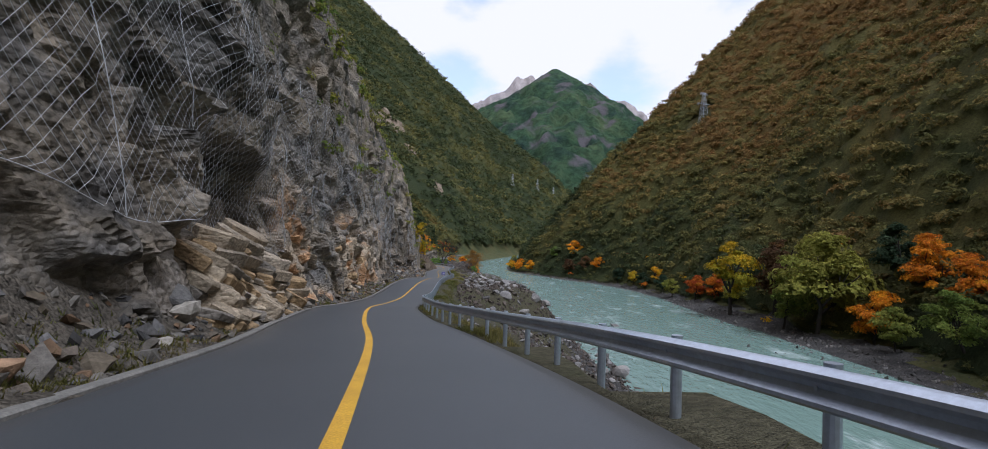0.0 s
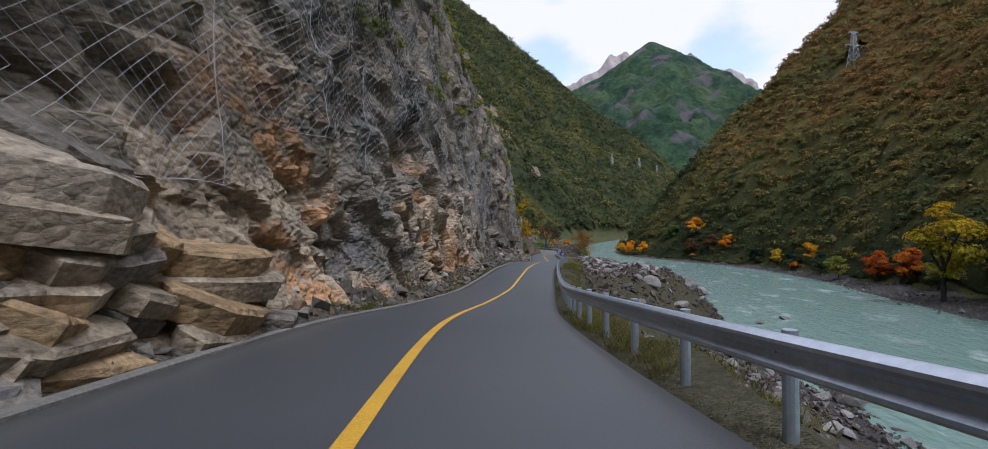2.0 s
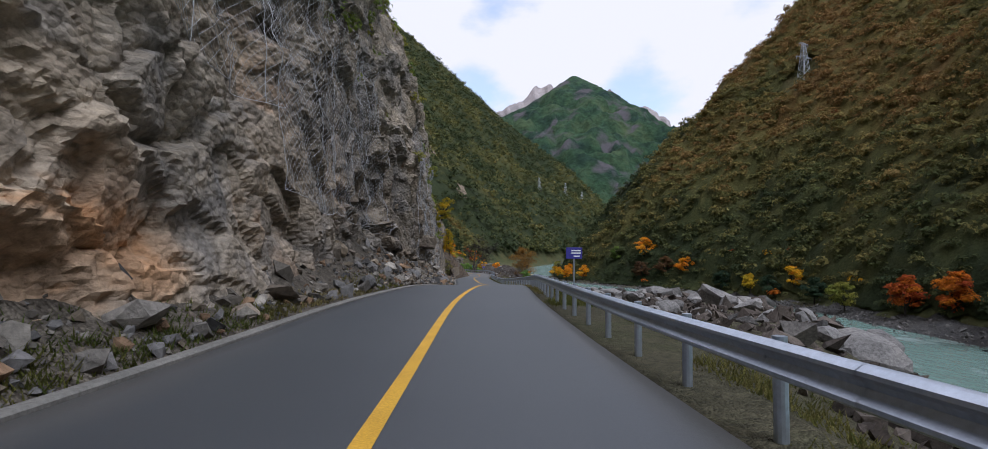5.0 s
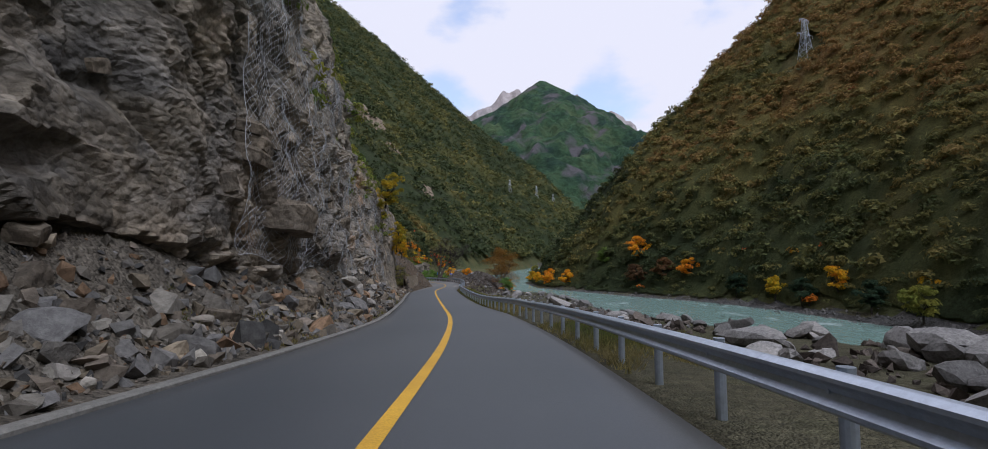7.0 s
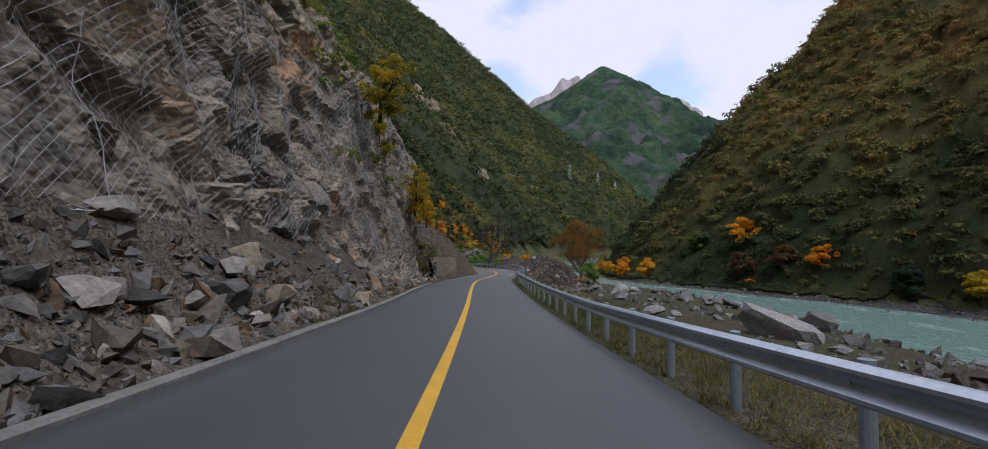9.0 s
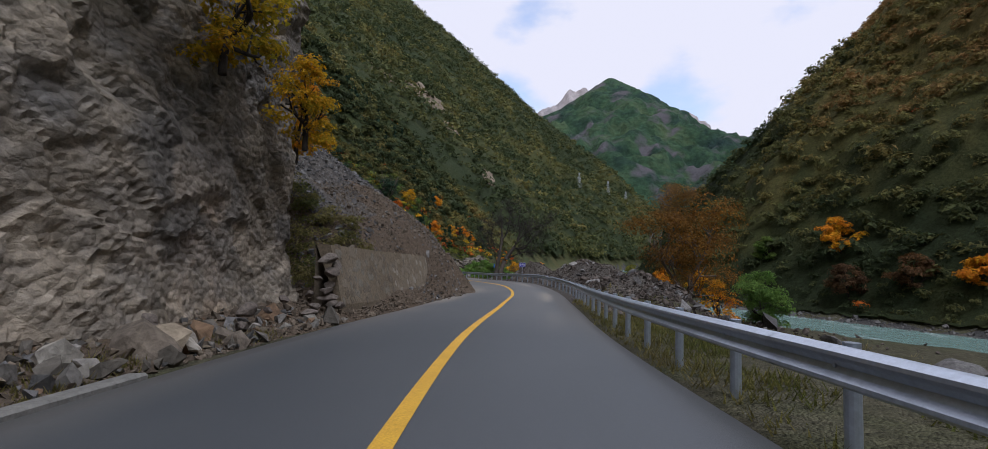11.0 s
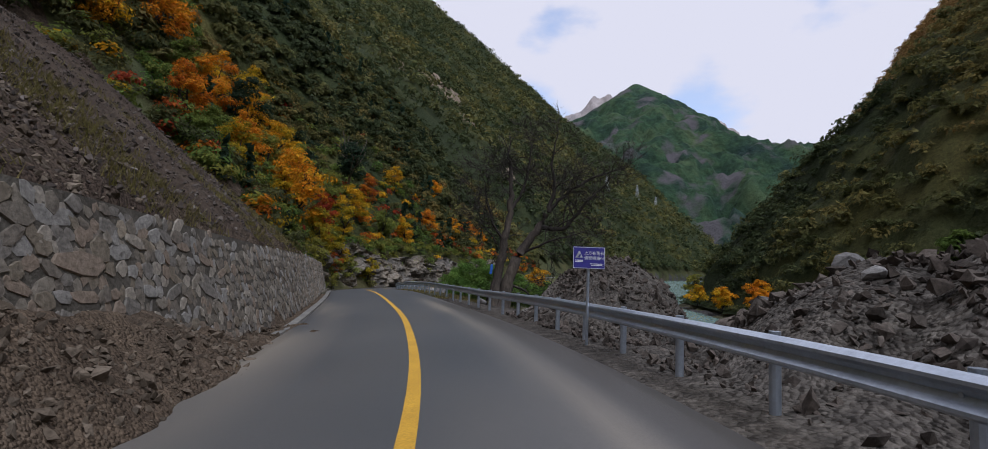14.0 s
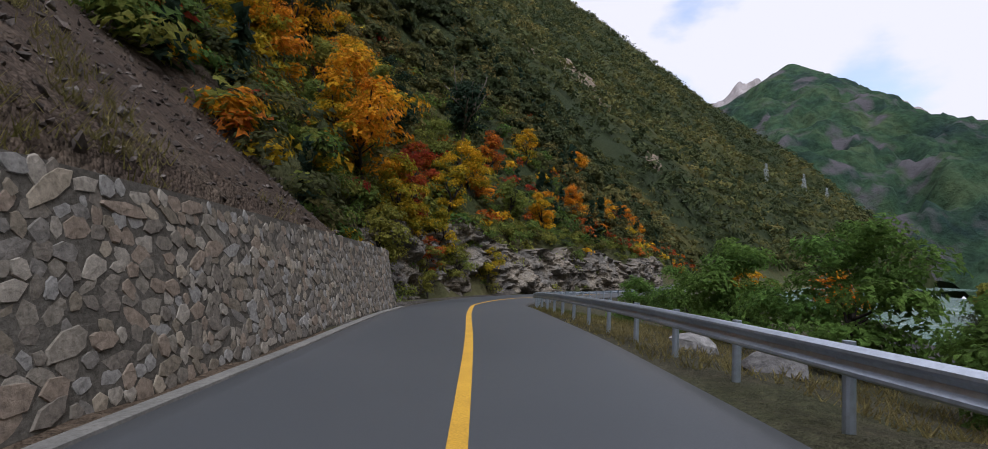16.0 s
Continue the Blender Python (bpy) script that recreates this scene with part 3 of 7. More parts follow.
HEAP_H = np.array([-2.5, 0.0, 0.75, 0.95, -0.1, 0.6, 1.1, 1.7, 2.2, 1.2, -2.5], float)



def heap_line(y):
    """The long heap behind the guardrail: its crest's offset, half width and height over the road."""
    k = ramp01(y, 190, 214)
    return 6.9 + 2.4 * k, 3.4 + 1.6 * k, np.interp(y, HEAP_Y, HEAP_H)



def ground_height(xy):
    """The height of the ground sheet at many places."""
    xy = np.asarray(xy, float)
    st = to_road(xy)
    y, u, zr = st.T
    # right of the road: verge, bank, river bed, hill
    dl = side_of(SHORE_L, xy)
    dr, rise_r = hill_right(xy)
    away = np.clip(u - 5.0, 0, 1e9)
    to_water = np.clip(-dl, 0, 1e9)
    share = away / (away + to_water + 1e-6)
    shelf = ramp01(y, 66, 92) * (1 - ramp01(y, 176, 196)) * (1 - 0.5 * np.exp(-(((y - 128) / 9) ** 2)))
    edge = -0.15 + 0.62 * shelf
    t_ = np.clip((share - edge) / (1.0 - edge), 0, 1)
    bank = zr - 0.12 - 0.9 * shelf * ramp01(u, 5, 8) + (WATER - zr) * t_ * t_ * (3 - 2 * t_)
    bank = np.where(u < 5.0, zr - 0.1, bank)
    wide = np.clip(dl, 0, 1e9)
    bed = WATER - 1.6 * ramp01(np.minimum(wide, np.clip(-dr, 0, 1e9)), 0, 4)
    z = np.where(dl > 0, bed, bank)
    z = np.where(dr > 0, WATER + rise_r, z)
    for mx, my, rx, ry, mh in MOUNDS:
        q = ((xy[:, 0] - mx) / rx) ** 2 + ((xy[:, 1] - my) / ry) ** 2
        crest = zr + mh - 3.6 * q + 0.9 * fbm(xy * 0.3, 3, 5)
        z = np.where(u > 4.2, np.maximum(z, z + (crest - z) * ramp01(u, 4.2, 7.0)), z)
    hu, hw, hh = heap_line(y)
    crest = zr + hh - 2.4 * ((u - hu) / hw) ** 2 + 0.6 * fbm(xy * 0.35, 3, 6)
    z = np.where((u > 4.2) & (y > 176) & (y < 226), np.maximum(z, z + (crest - z) * ramp01(u, 4.2, 6.0)), z)
    # left of the road
    cu = np.interp(y, CLIFF_Y, CLIFF_U)
    ch = np.interp(y, CLIFF_Y, CLIFF_H)
    back = -(u - (cu - 3.4))
    talus = zr + 0.02 + (0.8 - 0.66 * ramp01(y, 152, 164)) * np.clip(-(u + 4.3), 0, 1e9) ** 1.15
    behind = zr + np.clip(back, 0, 1e9) * 6.0
    top = zr + ch + 1.0 * np.clip(back - 4, 0, 1e9) - 1.0
    cliff_z = np.minimum(np.where(back > 0, np.maximum(behind, talus), talus), top)
    wall_h = np.where(y < 206, 2.2, np.interp(y, WALL_Y, WALL_H) - 0.12)
    scree = zr + np.where(-u > 5.5, wall_h + 0.81 * (-u - 5.3), 0.0)
    slide = ramp01(y, 186, 197) * (1 - ramp01(y, 207.5, 213))
    lump = np.minimum(1.4 * np.clip(-u - 3.0, 0, 1e9), 5.0) + 0.7 * np.clip(-u - 6.6, 0, 1e9)
    scree = np.where(slide > 0, scree * (1 - slide) + np.maximum(zr + lump, zr) * slide, scree)
    apron = 0.9 * np.clip(-u - 3.6, 0, 0.9) * ramp01(y, 178, 184) * (1 - ramp01(y, 214, 222))
    scree = np.maximum(scree, zr + apron)
    dh, rise_l = hill_left(xy)
    forest = zr + np.where(u < -4.5, np.clip(rise_l, 0, 1e9), 0)
    mixc = ramp01(y, 178, 184)
    left = cliff_z * (1 - mixc) + scree * mixc
    mixf = ramp01(y, 256, 266)
    left = left * (1 - mixf) + forest * mixf
    z = np.where(u < -4.4, left, z)
    z = np.where((u >= -4.4) & (u < 3.4) & (y < 470), zr - 0.10, z)
    beyond_ = xy[:, 1] > 292
    floor_ = np.where(dl > 0, bed, -13.4 + (WATER + 13.4) * ramp01(-dl, 10, 0))
    on_road = (np.abs(u) <= 3.5) & (y < 470)
    z = np.where(beyond_ & ~on_road & (dr <= 0), np.where(dh > 0, -13.2 + rise_l, floor_), z)
    z = np.where(beyond_ & on_road, zr - 0.1, z)
    rough = np.clip(np.abs(u) - 4.5, 0, 3) / 3
    amp = np.where(dr > 0, np.clip(dr / 30, 0, 1) * 4.0, np.where(u < -12, np.clip((-u - 12) / 30, 0, 1) * 3.0, 0.25)) * rough
    far = ramp01(np.hypot(xy[:, 0], xy[:, 1] - 200), 300, 700)
    amp = np.where((xy[:, 1] > 292) & (dh > 0), np.clip(dh / 30, 0, 1) * 3.5, np.where((xy[:, 1] > 470) & (dr <= 0), 0.0, amp))
    z = z + amp * ((1 - far) * fbm(xy / 16.0, 4, 3) + 3.0 * far * fbm(xy / 90.0, 5, 4))
    return z

# ---- ground sheet ----


def spaced(stops):
    """Even steps between stops: (from, to, step)."""
    out = []
    for a, b, step in stops:
        out += list(np.arange(a, b, step))
    return np.array(out + [stops[-1][1]], float)


XS = spaced([(-1500, -400, 60), (-400, -140, 14), (-140, -70, 5), (-70, 26, 1.35), (26, 80, 2.4), (80, 200, 4), (200, 480, 9), (480, 2000, 80)])
YS = spaced([(-400, -60, 30), (-60, -14, 4), (-14, 290, 1.5), (290, 360, 3), (360, 560, 5), (560, 1300, 12), (1300, 2600, 100)])
GX, GY = np.meshgrid(XS, YS)
gxy = np.stack([GX.ravel(), GY.ravel()], 1)
gz = ground_height(gxy)
nx, ny = len(XS), len(YS)
gi = (np.arange(ny - 1)[:, None] * nx + np.arange(nx - 1)[None]).ravel()
gf = np.stack([gi, gi + 1, gi + nx + 1, gi + nx], 1)
ground = mesh_np("ground", np.c_[gxy, gz], gf, M_EARTH, smooth=True)
for m_ in (M_SCREE, M_DIRT, M_FORESTFLOOR, M_BEACH, M_BROWNSOIL, M_TALUS):
    ground.data.materials.append(m_)
fc = gxy[gf].mean(1)
fst = to_road(fc)
fdr = side_of(SHORE_R, fc)
fdl = side_of(SHORE_L, fc)
fm = np.zeros(len(gf), np.int32)
edge_n = fbm(fc * 0.15, 3, 9)
fm[(fst[:, 1] < -4.0)] = 1
fm[(fst[:, 1] < -3.6) & (fst[:, 0] < 160)] = 6
fm[(fst[:, 1] < -3.4) & (fst[:, 0] > 158 + 5 * edge_n) & (fst[:, 0] <= 180) & (fst[:, 1] > -9)] = 2
fm[(fst[:, 1] < -2.9) & (fst[:, 0] > 180) & (fst[:, 0] < 250)] = 2
fm[(fst[:, 1] < -4.8) & (fst[:, 0] > 210 + 3 * edge_n) & (fst[:, 0] < 264)] = 5
fm[(fst[:, 1] < -13.5 - 3 * edge_n) & (fst[:, 0] < 166)] = 3
fm[(fst[:, 1] < -40 - 6 * edge_n) & (fst[:, 0] < 262)] = 3
fm[(fst[:, 1] < -5.5) & (fst[:, 0] > 259 + 3 * edge_n)] = 3
fm[(fst[:, 1] < -8.5 + 2 * edge_n) & (fst[:, 1] > -40) & (fst[:, 0] > 180) & (fst[:, 0] < 209 + 3 * edge_n)] = 1
fm[fdr > 5] = 3
fm[(fdr > -3) & (fdr <= np.where(fc[:, 1] < 230, far_flat(fc[:, 1]) - 1.5, 1.5) + 2.0 * edge_n)] = 4
fm[(fdl > -6 + 3 * edge_n) & (fdr < 0)] = 4
fm[(fst[:, 0] > 186) & (fst[:, 0] < 236) & (fst[:, 1] > 2.0) & (fdr < 0)] = 1
fm[(fc[:, 1] > 420) & ((fdl < 1) | (hill_left(fc)[0] > 0))] = 3
fm[(fst[:, 0] > 300) & (np.abs(fst[:, 1]) > 8) & (fdl < -4)] = 3
ground.data.polygons.foreach_set("material_index", fm)
tagged(ground, "valley floor and slopes of earth, scree and forest soil", "ground", kind="structure")

GZ = gz.reshape(ny, nx)


def sheet_height(xy):
    """The height of the built ground sheet, between its corners."""
    xy = np.atleast_2d(np.asarray(xy, float))
    a = np.clip(np.searchsorted(XS, xy[:, 0]) - 1, 0, nx - 2)
    b = np.clip(np.searchsorted(YS, xy[:, 1]) - 1, 0, ny - 2)
    fx_ = np.clip((xy[:, 0] - XS[a]) / (XS[a + 1] - XS[a]), 0, 1)
    fy_ = np.clip((xy[:, 1] - YS[b]) / (YS[b + 1] - YS[b]), 0, 1)
    return (GZ[b, a] * (1 - fx_) + GZ[b, a + 1] * fx_) * (1 - fy_) + (GZ[b + 1, a] * (1 - fx_) + GZ[b + 1, a + 1] * fx_) * fy_


# ---- river ----
wx, wy = np.meshgrid(np.linspace(-120, 420, 28), np.linspace(-300, 1320, 60))
wi = (np.arange(59)[:, None] * 28 + np.arange(27)[None]).ravel()
wq = np.stack([wi, wi + 1, wi + 29, wi + 28], 1)
wc = np.stack([wx.ravel(), wy.ravel()], 1)[wq].mean(1)
wq = wq[(side_of(SHORE_L, wc) > -45) & (side_of(SHORE_R, wc) < 45)]
water = mesh_np("water", np.stack([wx.ravel(), wy.ravel(), np.full(wx.size, WATER)], 1), wq, M_WATER, smooth=True)
tagged(water, "milky green mountain river with small ripples and foam", "river", kind="structure")


# ---- road ----


def strip(name, ys, us, hs, mat, smooth=True):
    """A lengthwise strip that follows the road, with a cross-section of offsets us and heights hs."""
    us, hs = np.asarray(us, float), np.asarray(hs, float)
    n = len(us)
    pts = np.concatenate([road_point(ys, np.full(len(ys), u), h) for u, h in zip(us, hs)]).reshape(n, len(ys), 3).transpose(1, 0, 2).reshape(-1, 3)
    i = (np.arange(len(ys) - 1)[:, None] * n + np.arange(n - 1)[None]).ravel()
    return mesh_np(name, pts, np.stack([i, i + 1, i + n + 1, i + n], 1), mat, smooth)


RY = np.arange(-38, 460, 0.75)
ROAD_U = [-3.45, -3.4, -3.0, -2.4, -1.6, -0.8, 0, 0.8, 1.4, 1.8, 2.1, 2.35, 2.6, 2.9, 3.15, 3.22]
road = strip("road", RY, ROAD_U, [-0.12, 0.0, 0.005, 0.012, 0.02, 0.026, 0.03, 0.026, 0.022, 0.019, 0.016, 0.013, 0.01, 0.005, 0.0, -0.12], M_ASPHALT)
ry_, ru_ = np.repeat(RY, len(ROAD_U)), np.tile(ROAD_U, len(RY))
slide_ = ramp01(ry_, 170, 182) * (1 - ramp01(ry_, 226, 240))
mott = np.clip(0.6 + 0.8 * fbm(np.stack([ry_ * 0.12, ru_ * 0.9], 1), 3, 44), 0.1, 1.2)
dust_ = slide_ * mott * np.clip(ramp01(-ru_, 1.4, 3.4) + 0.9 * np.exp(-(((ru_ - 2.15) / 0.3) ** 2)) + 0.22, 0, 1) * 1.0
dust_ += 0.22 * mott * ramp01(np.abs(ru_), 2.5, 3.4)
soil_ = np.clip(slide_ * ramp01(ru_, 2.25, 2.6) * 0.85 + 0.25 * ramp01(ru_, 2.6, 3.1), 0, 1)
for key, values in (("dust", dust_), ("soil", soil_)):
    at_ = road.data.attributes.new(key, "FLOAT", "POINT")
    at_.data.foreach_set("value", np.asarray(values, np.float32))
tagged(road, "worn grey asphalt two-lane mountain road", "road", kind="structure")
yellow = strip("centre_line", np.arange(-38, 300, 0.75), [0.03, 0.22], [0.036, 0.036], M_YELLOW)
yellow.parent = road
tagged(yellow, "solid yellow painted centre line")
kerb = strip("kerb", np.arange(-14, 168, 0.75), [-3.74, -3.71, -3.5, -3.46, -3.46], [-0.12, 0.05, 0.06, 0.03, -0.12], M_KERB, smooth=False)
tagged(kerb, "low pale concrete edging beside the asphalt", "kerb", kind="structure")
kerb_far = strip("kerb", np.arange(221, 262, 0.75), [-3.8, -3.76, -3.52, -3.48, -3.46], [-0.12, 0.012, 0.018, 0.01, -0.12], M_KERB, smooth=False)
tagged(kerb_far, "low pale concrete edging below the stone wall", "kerb", kind="structure")

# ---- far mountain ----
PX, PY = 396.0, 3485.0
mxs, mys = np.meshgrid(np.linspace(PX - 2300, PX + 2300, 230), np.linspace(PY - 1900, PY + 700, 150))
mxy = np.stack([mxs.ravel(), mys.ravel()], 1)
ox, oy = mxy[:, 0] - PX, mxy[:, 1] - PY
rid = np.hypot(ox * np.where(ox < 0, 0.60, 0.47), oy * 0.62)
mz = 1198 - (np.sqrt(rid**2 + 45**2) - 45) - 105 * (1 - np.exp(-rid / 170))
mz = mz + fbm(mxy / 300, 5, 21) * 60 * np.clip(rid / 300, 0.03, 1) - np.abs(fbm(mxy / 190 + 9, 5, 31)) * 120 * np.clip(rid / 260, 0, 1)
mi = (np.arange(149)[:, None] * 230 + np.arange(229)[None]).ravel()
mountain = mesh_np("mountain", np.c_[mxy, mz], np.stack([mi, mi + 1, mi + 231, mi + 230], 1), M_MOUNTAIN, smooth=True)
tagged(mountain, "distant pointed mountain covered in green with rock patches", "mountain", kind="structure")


def far_ridge(name, x0, x1, y, tops, label):
    """A pale rocky crest behind the mountain."""
    n, k = 120, 14
    xs = np.linspace(x0, x1, n)
    top = np.interp(xs, [a for a, _ in tops], [b for _, b in tops]) + 26 * fbm(np.stack([xs / 60, xs * 0], 1), 4, 12)
    V = []
    for r in range(k):
        f = r / (k - 1)
        V.append(np.stack([xs, y - 500 * f + 70 * fbm(np.stack([xs / 90, xs * 0 + f * 4], 1), 4, 8), top - 650 * f], 1))
    i = (np.arange(k - 1)[:, None] * n + np.arange(n - 1)[None]).ravel()
    return tagged(mesh_np(name, np.concatenate(V), np.stack([i, i + 1, i + n + 1, i + n], 1), M_PEAKROCK, True), label, "mountain", kind="structure")


far_ridge("snow_ridge", -600, 500, 4300, [(-600, 930), (-150, 1170), (0, 1250), (180, 1370), (300, 1385), (500, 1320)], "pale bare rocky crest lit behind the green mountain")
far_ridge("rock_ridge", 500, 1700, 4350, [(500, 1380), (800, 1365), (1000, 1255), (1250, 1120), (1700, 830)], "pale bare rocky shoulder behind the green mountain")

# ---- cliff ----
cy = np.arange(-10, 183, 0.115)
chh = np.r_[np.arange(-0.6, 9.0, 0.11), np.arange(9.0, 14, 0.18), np.arange(14, 20, 0.4), np.linspace(20, 30.5, 20), np.linspace(32, 48, 9)]
CYg, CHg = np.meshgrid(cy, chh)
hmax = np.interp(CYg, CLIFF_Y, CLIFF_H)
over = np.clip(CHg - hmax, 0, 99)
CHg2 = np.minimum(CHg, hmax)
lean = 0.07 + 0.02 * np.sin(CYg * 0.09)
base_u = np.interp(CYg, CLIFF_Y, CLIFF_U) - lean * CHg2 - over * 1.0
base_u = base_u - 1.6 * np.clip((CHg2 - 0.75 * hmax) / (0.25 * hmax), 0, 1) ** 2
toe = np.clip(1 - CHg2 / 2.2, 0, 1)
base_u = base_u + 0.45 * toe**1.5
q = np.stack([CYg.ravel(), base_u.ravel(), CHg2.ravel()], 1)
tilt = radians(16)
strat = np.stack([q[:, 0] * math.cos(tilt) - q[:, 2] * math.sin(tilt), q[:, 1], q[:, 0] * math.sin(tilt) + q[:, 2] * math.cos(tilt)], 1)
warp = np.stack([fbm(strat * 0.25, 3, s_) for s_ in (41, 51, 61)], 1) * 0.9
big_f = facets((strat + warp) / (7.0, 6.0, 6.5), 100, slope=1.6, soft=0.05)
slab, slab_c = facets((strat + warp * 1.3) / (3.4, 3.0, 2.6), 150, True, 0.15, 0.9, 1.6, 0.05)
mid_f, mid_c = facets((strat + warp * 0.9) / (1.9, 1.6, 1.35), 200, True, 0.26, 0.9, 1.4, 0.05)
sml_f, sml_c = facets((strat + warp * 0.3) / (0.8, 0.7, 0.5), 300, True, 0.22, 0.8, 1.2, 0.10)
tiny_f, tiny_c = facets((strat + warp * 0.2) / (0.42, 0.4, 0.27), 400, True)
ease = np.clip((q[:, 2] + 0.3) / 2.5, 0.65, 1)
zone = np.clip(0.62 + 1.2 * fbm(strat * 0.15, 3, 72), 0.2, 1.35)
chips = np.clip(0.5 + 1.5 * fbm(strat * 0.38, 3, 76), 0.08, 1.5)
bare = np.exp(-(((q[:, 0] - 105.5) / 3.4) ** 4)) * ramp01(q[:, 2], 1.5, 3) * (1 - ramp01(q[:, 2], 9, 11))
calm = 1 - 0.65 * ramp01(q[:, 0], 150, 163)
broad = base_u.ravel() + (0.75 * big_f + (1 - 0.7 * bare) * 0.62 * slab) * calm * ease + 0.4 * fbm(q[:, [0, 2]] * 0.09, 3, 70)
broken = ramp01(q[:, 0], 24, 30) * (1 - ramp01(q[:, 0], 46, 58)) * ramp01(q[:, 2], 4.2, 6.0)
broad = (broad + 0.35 * broken * slab).reshape(CYg.shape)
broad = np.minimum(broad, np.minimum.accumulate(broad, axis=0) + 0.42 + 0.2 * broken.reshape(CYg.shape)).ravel()
relief = broad - base_u.ravel() + ((1 - 0.7 * bare) * (0.74 * zone * mid_f + 0.17 * chips * sml_f) + (0.03 + 0.04 * chips) * tiny_f) * ease
relief = np.maximum(relief, -2.4)
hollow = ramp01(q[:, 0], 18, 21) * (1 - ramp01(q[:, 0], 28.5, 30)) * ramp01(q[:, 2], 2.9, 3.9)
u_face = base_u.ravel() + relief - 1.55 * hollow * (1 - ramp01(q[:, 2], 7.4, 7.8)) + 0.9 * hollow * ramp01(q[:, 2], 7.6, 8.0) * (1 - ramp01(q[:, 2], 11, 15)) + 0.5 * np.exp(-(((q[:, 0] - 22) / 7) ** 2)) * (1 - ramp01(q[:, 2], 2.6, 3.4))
u_face = np.where((q[:, 0] > 15) & (q[:, 0] < 33) & (q[:, 2] < 3.2), np.minimum(u_face, -4.75 - 0.38 * q[:, 2]), u_face)
# layered ledges with dark gaps under them
for ly, lh, ll, deep in ((101.5, 2.3, 6.0, 1.0), (98.5, 3.9, 4.5, 0.8), (94.0, 5.2, 5.0, 0.7), (122.5, 3.0, 3.5, 0.9)):
    lh_ = lh + 0.2 * (q[:, 0] - ly) / ll + 0.12 * fbm(q[:, :1] * 0.9, 3, 77)
    u_face = u_face - deep * np.exp(-(((q[:, 0] - ly) / ll) ** 4)) * ramp01(q[:, 2], lh_ - 0.7, lh_ - 0.3) * (1 - ramp01(q[:, 2], lh_ + 0.2, lh_ + 0.32))
u_face = np.minimum(u_face, -3.95)
cliff_pts = road_point(q[:, 0], u_face) + np.c_[np.zeros((len(q), 2)), q[:, 2] + 0.12 * mid_f]
ncx = len(cy)
ci = (np.arange(len(chh) - 1)[:, None] * ncx + np.arange(ncx - 1)[None]).ravel()
block_tint = np.clip(0.34 * mid_c + 0.3 * sml_c + 0.16 * tiny_c + 0.2 * slab_c, 0, 1)
block_tint = np.clip(block_tint + 0.3 * np.exp(-(((q[:, 0] - 58) / 20) ** 2)) * (1 - ramp01(q[:, 2], 6, 13)), 0, 1)
block_tint = block_tint * (1 - 0.12 * ramp01(q[:, 0], 160, 171))
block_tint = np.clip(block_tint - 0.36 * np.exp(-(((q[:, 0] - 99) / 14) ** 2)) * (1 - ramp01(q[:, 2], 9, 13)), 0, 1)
brown_zone = np.exp(-(((q[:, 0] - 54) / 19) ** 2)) * (1 - ramp01(q[:, 2], 5, 11)) + 0.6 * np.exp(-(((q[:, 0] - 26) / 6) ** 2)) * (1 - ramp01(q[:, 2], 3, 4.5)) + 0.1 * np.exp(-(((q[:, 0] - 104) / 20) ** 2)) * (1 - ramp01(q[:, 2], 8, 12)) + 0.35 * np.exp(-(((q[:, 0] - 150) / 20) ** 2))
brown_zone = brown_zone + 0.6 * np.exp(-(((q[:, 0] - 39) / 8) ** 2)) * (1 - ramp01(q[:, 2], 3.5, 5.5))
brown_zone = np.clip(0.2 + 1.0 * brown_zone, 0, 1) * np.clip(0.85 + 0.9 * fbm(strat * 0.2, 3, 73), 0, 1.4)
# hollow's shade put into the colour: tan cut back, tint lowered below
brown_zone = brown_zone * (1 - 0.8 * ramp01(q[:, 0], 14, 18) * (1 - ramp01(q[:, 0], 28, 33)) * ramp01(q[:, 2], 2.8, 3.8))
# low face near y 40 painted lighter, offsetting the shade of its shape
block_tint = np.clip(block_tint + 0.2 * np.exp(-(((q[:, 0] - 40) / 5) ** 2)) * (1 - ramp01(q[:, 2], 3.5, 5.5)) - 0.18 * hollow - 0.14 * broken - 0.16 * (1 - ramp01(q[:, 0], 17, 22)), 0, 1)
tan_ = np.clip(brown_zone * (0.45 + 0.9 * mid_c), 0, 0.92)
rust_ = np.clip((brown_zone - 0.33) * 3.8 * np.clip(sml_c * 0.6 + slab_c - 0.75 + 0.5 * fbm(strat * 0.35, 2, 74), 0, 1), 0, 0.9)
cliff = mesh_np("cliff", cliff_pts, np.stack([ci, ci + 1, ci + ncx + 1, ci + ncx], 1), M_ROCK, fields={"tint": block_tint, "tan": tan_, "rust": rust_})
tagged(cliff, "steep broken cliff of layered grey and brown rock", "cliff", kind="structure")

# ---- rockfall net on the cliff ----
FACE = u_face.reshape(CYg.shape)


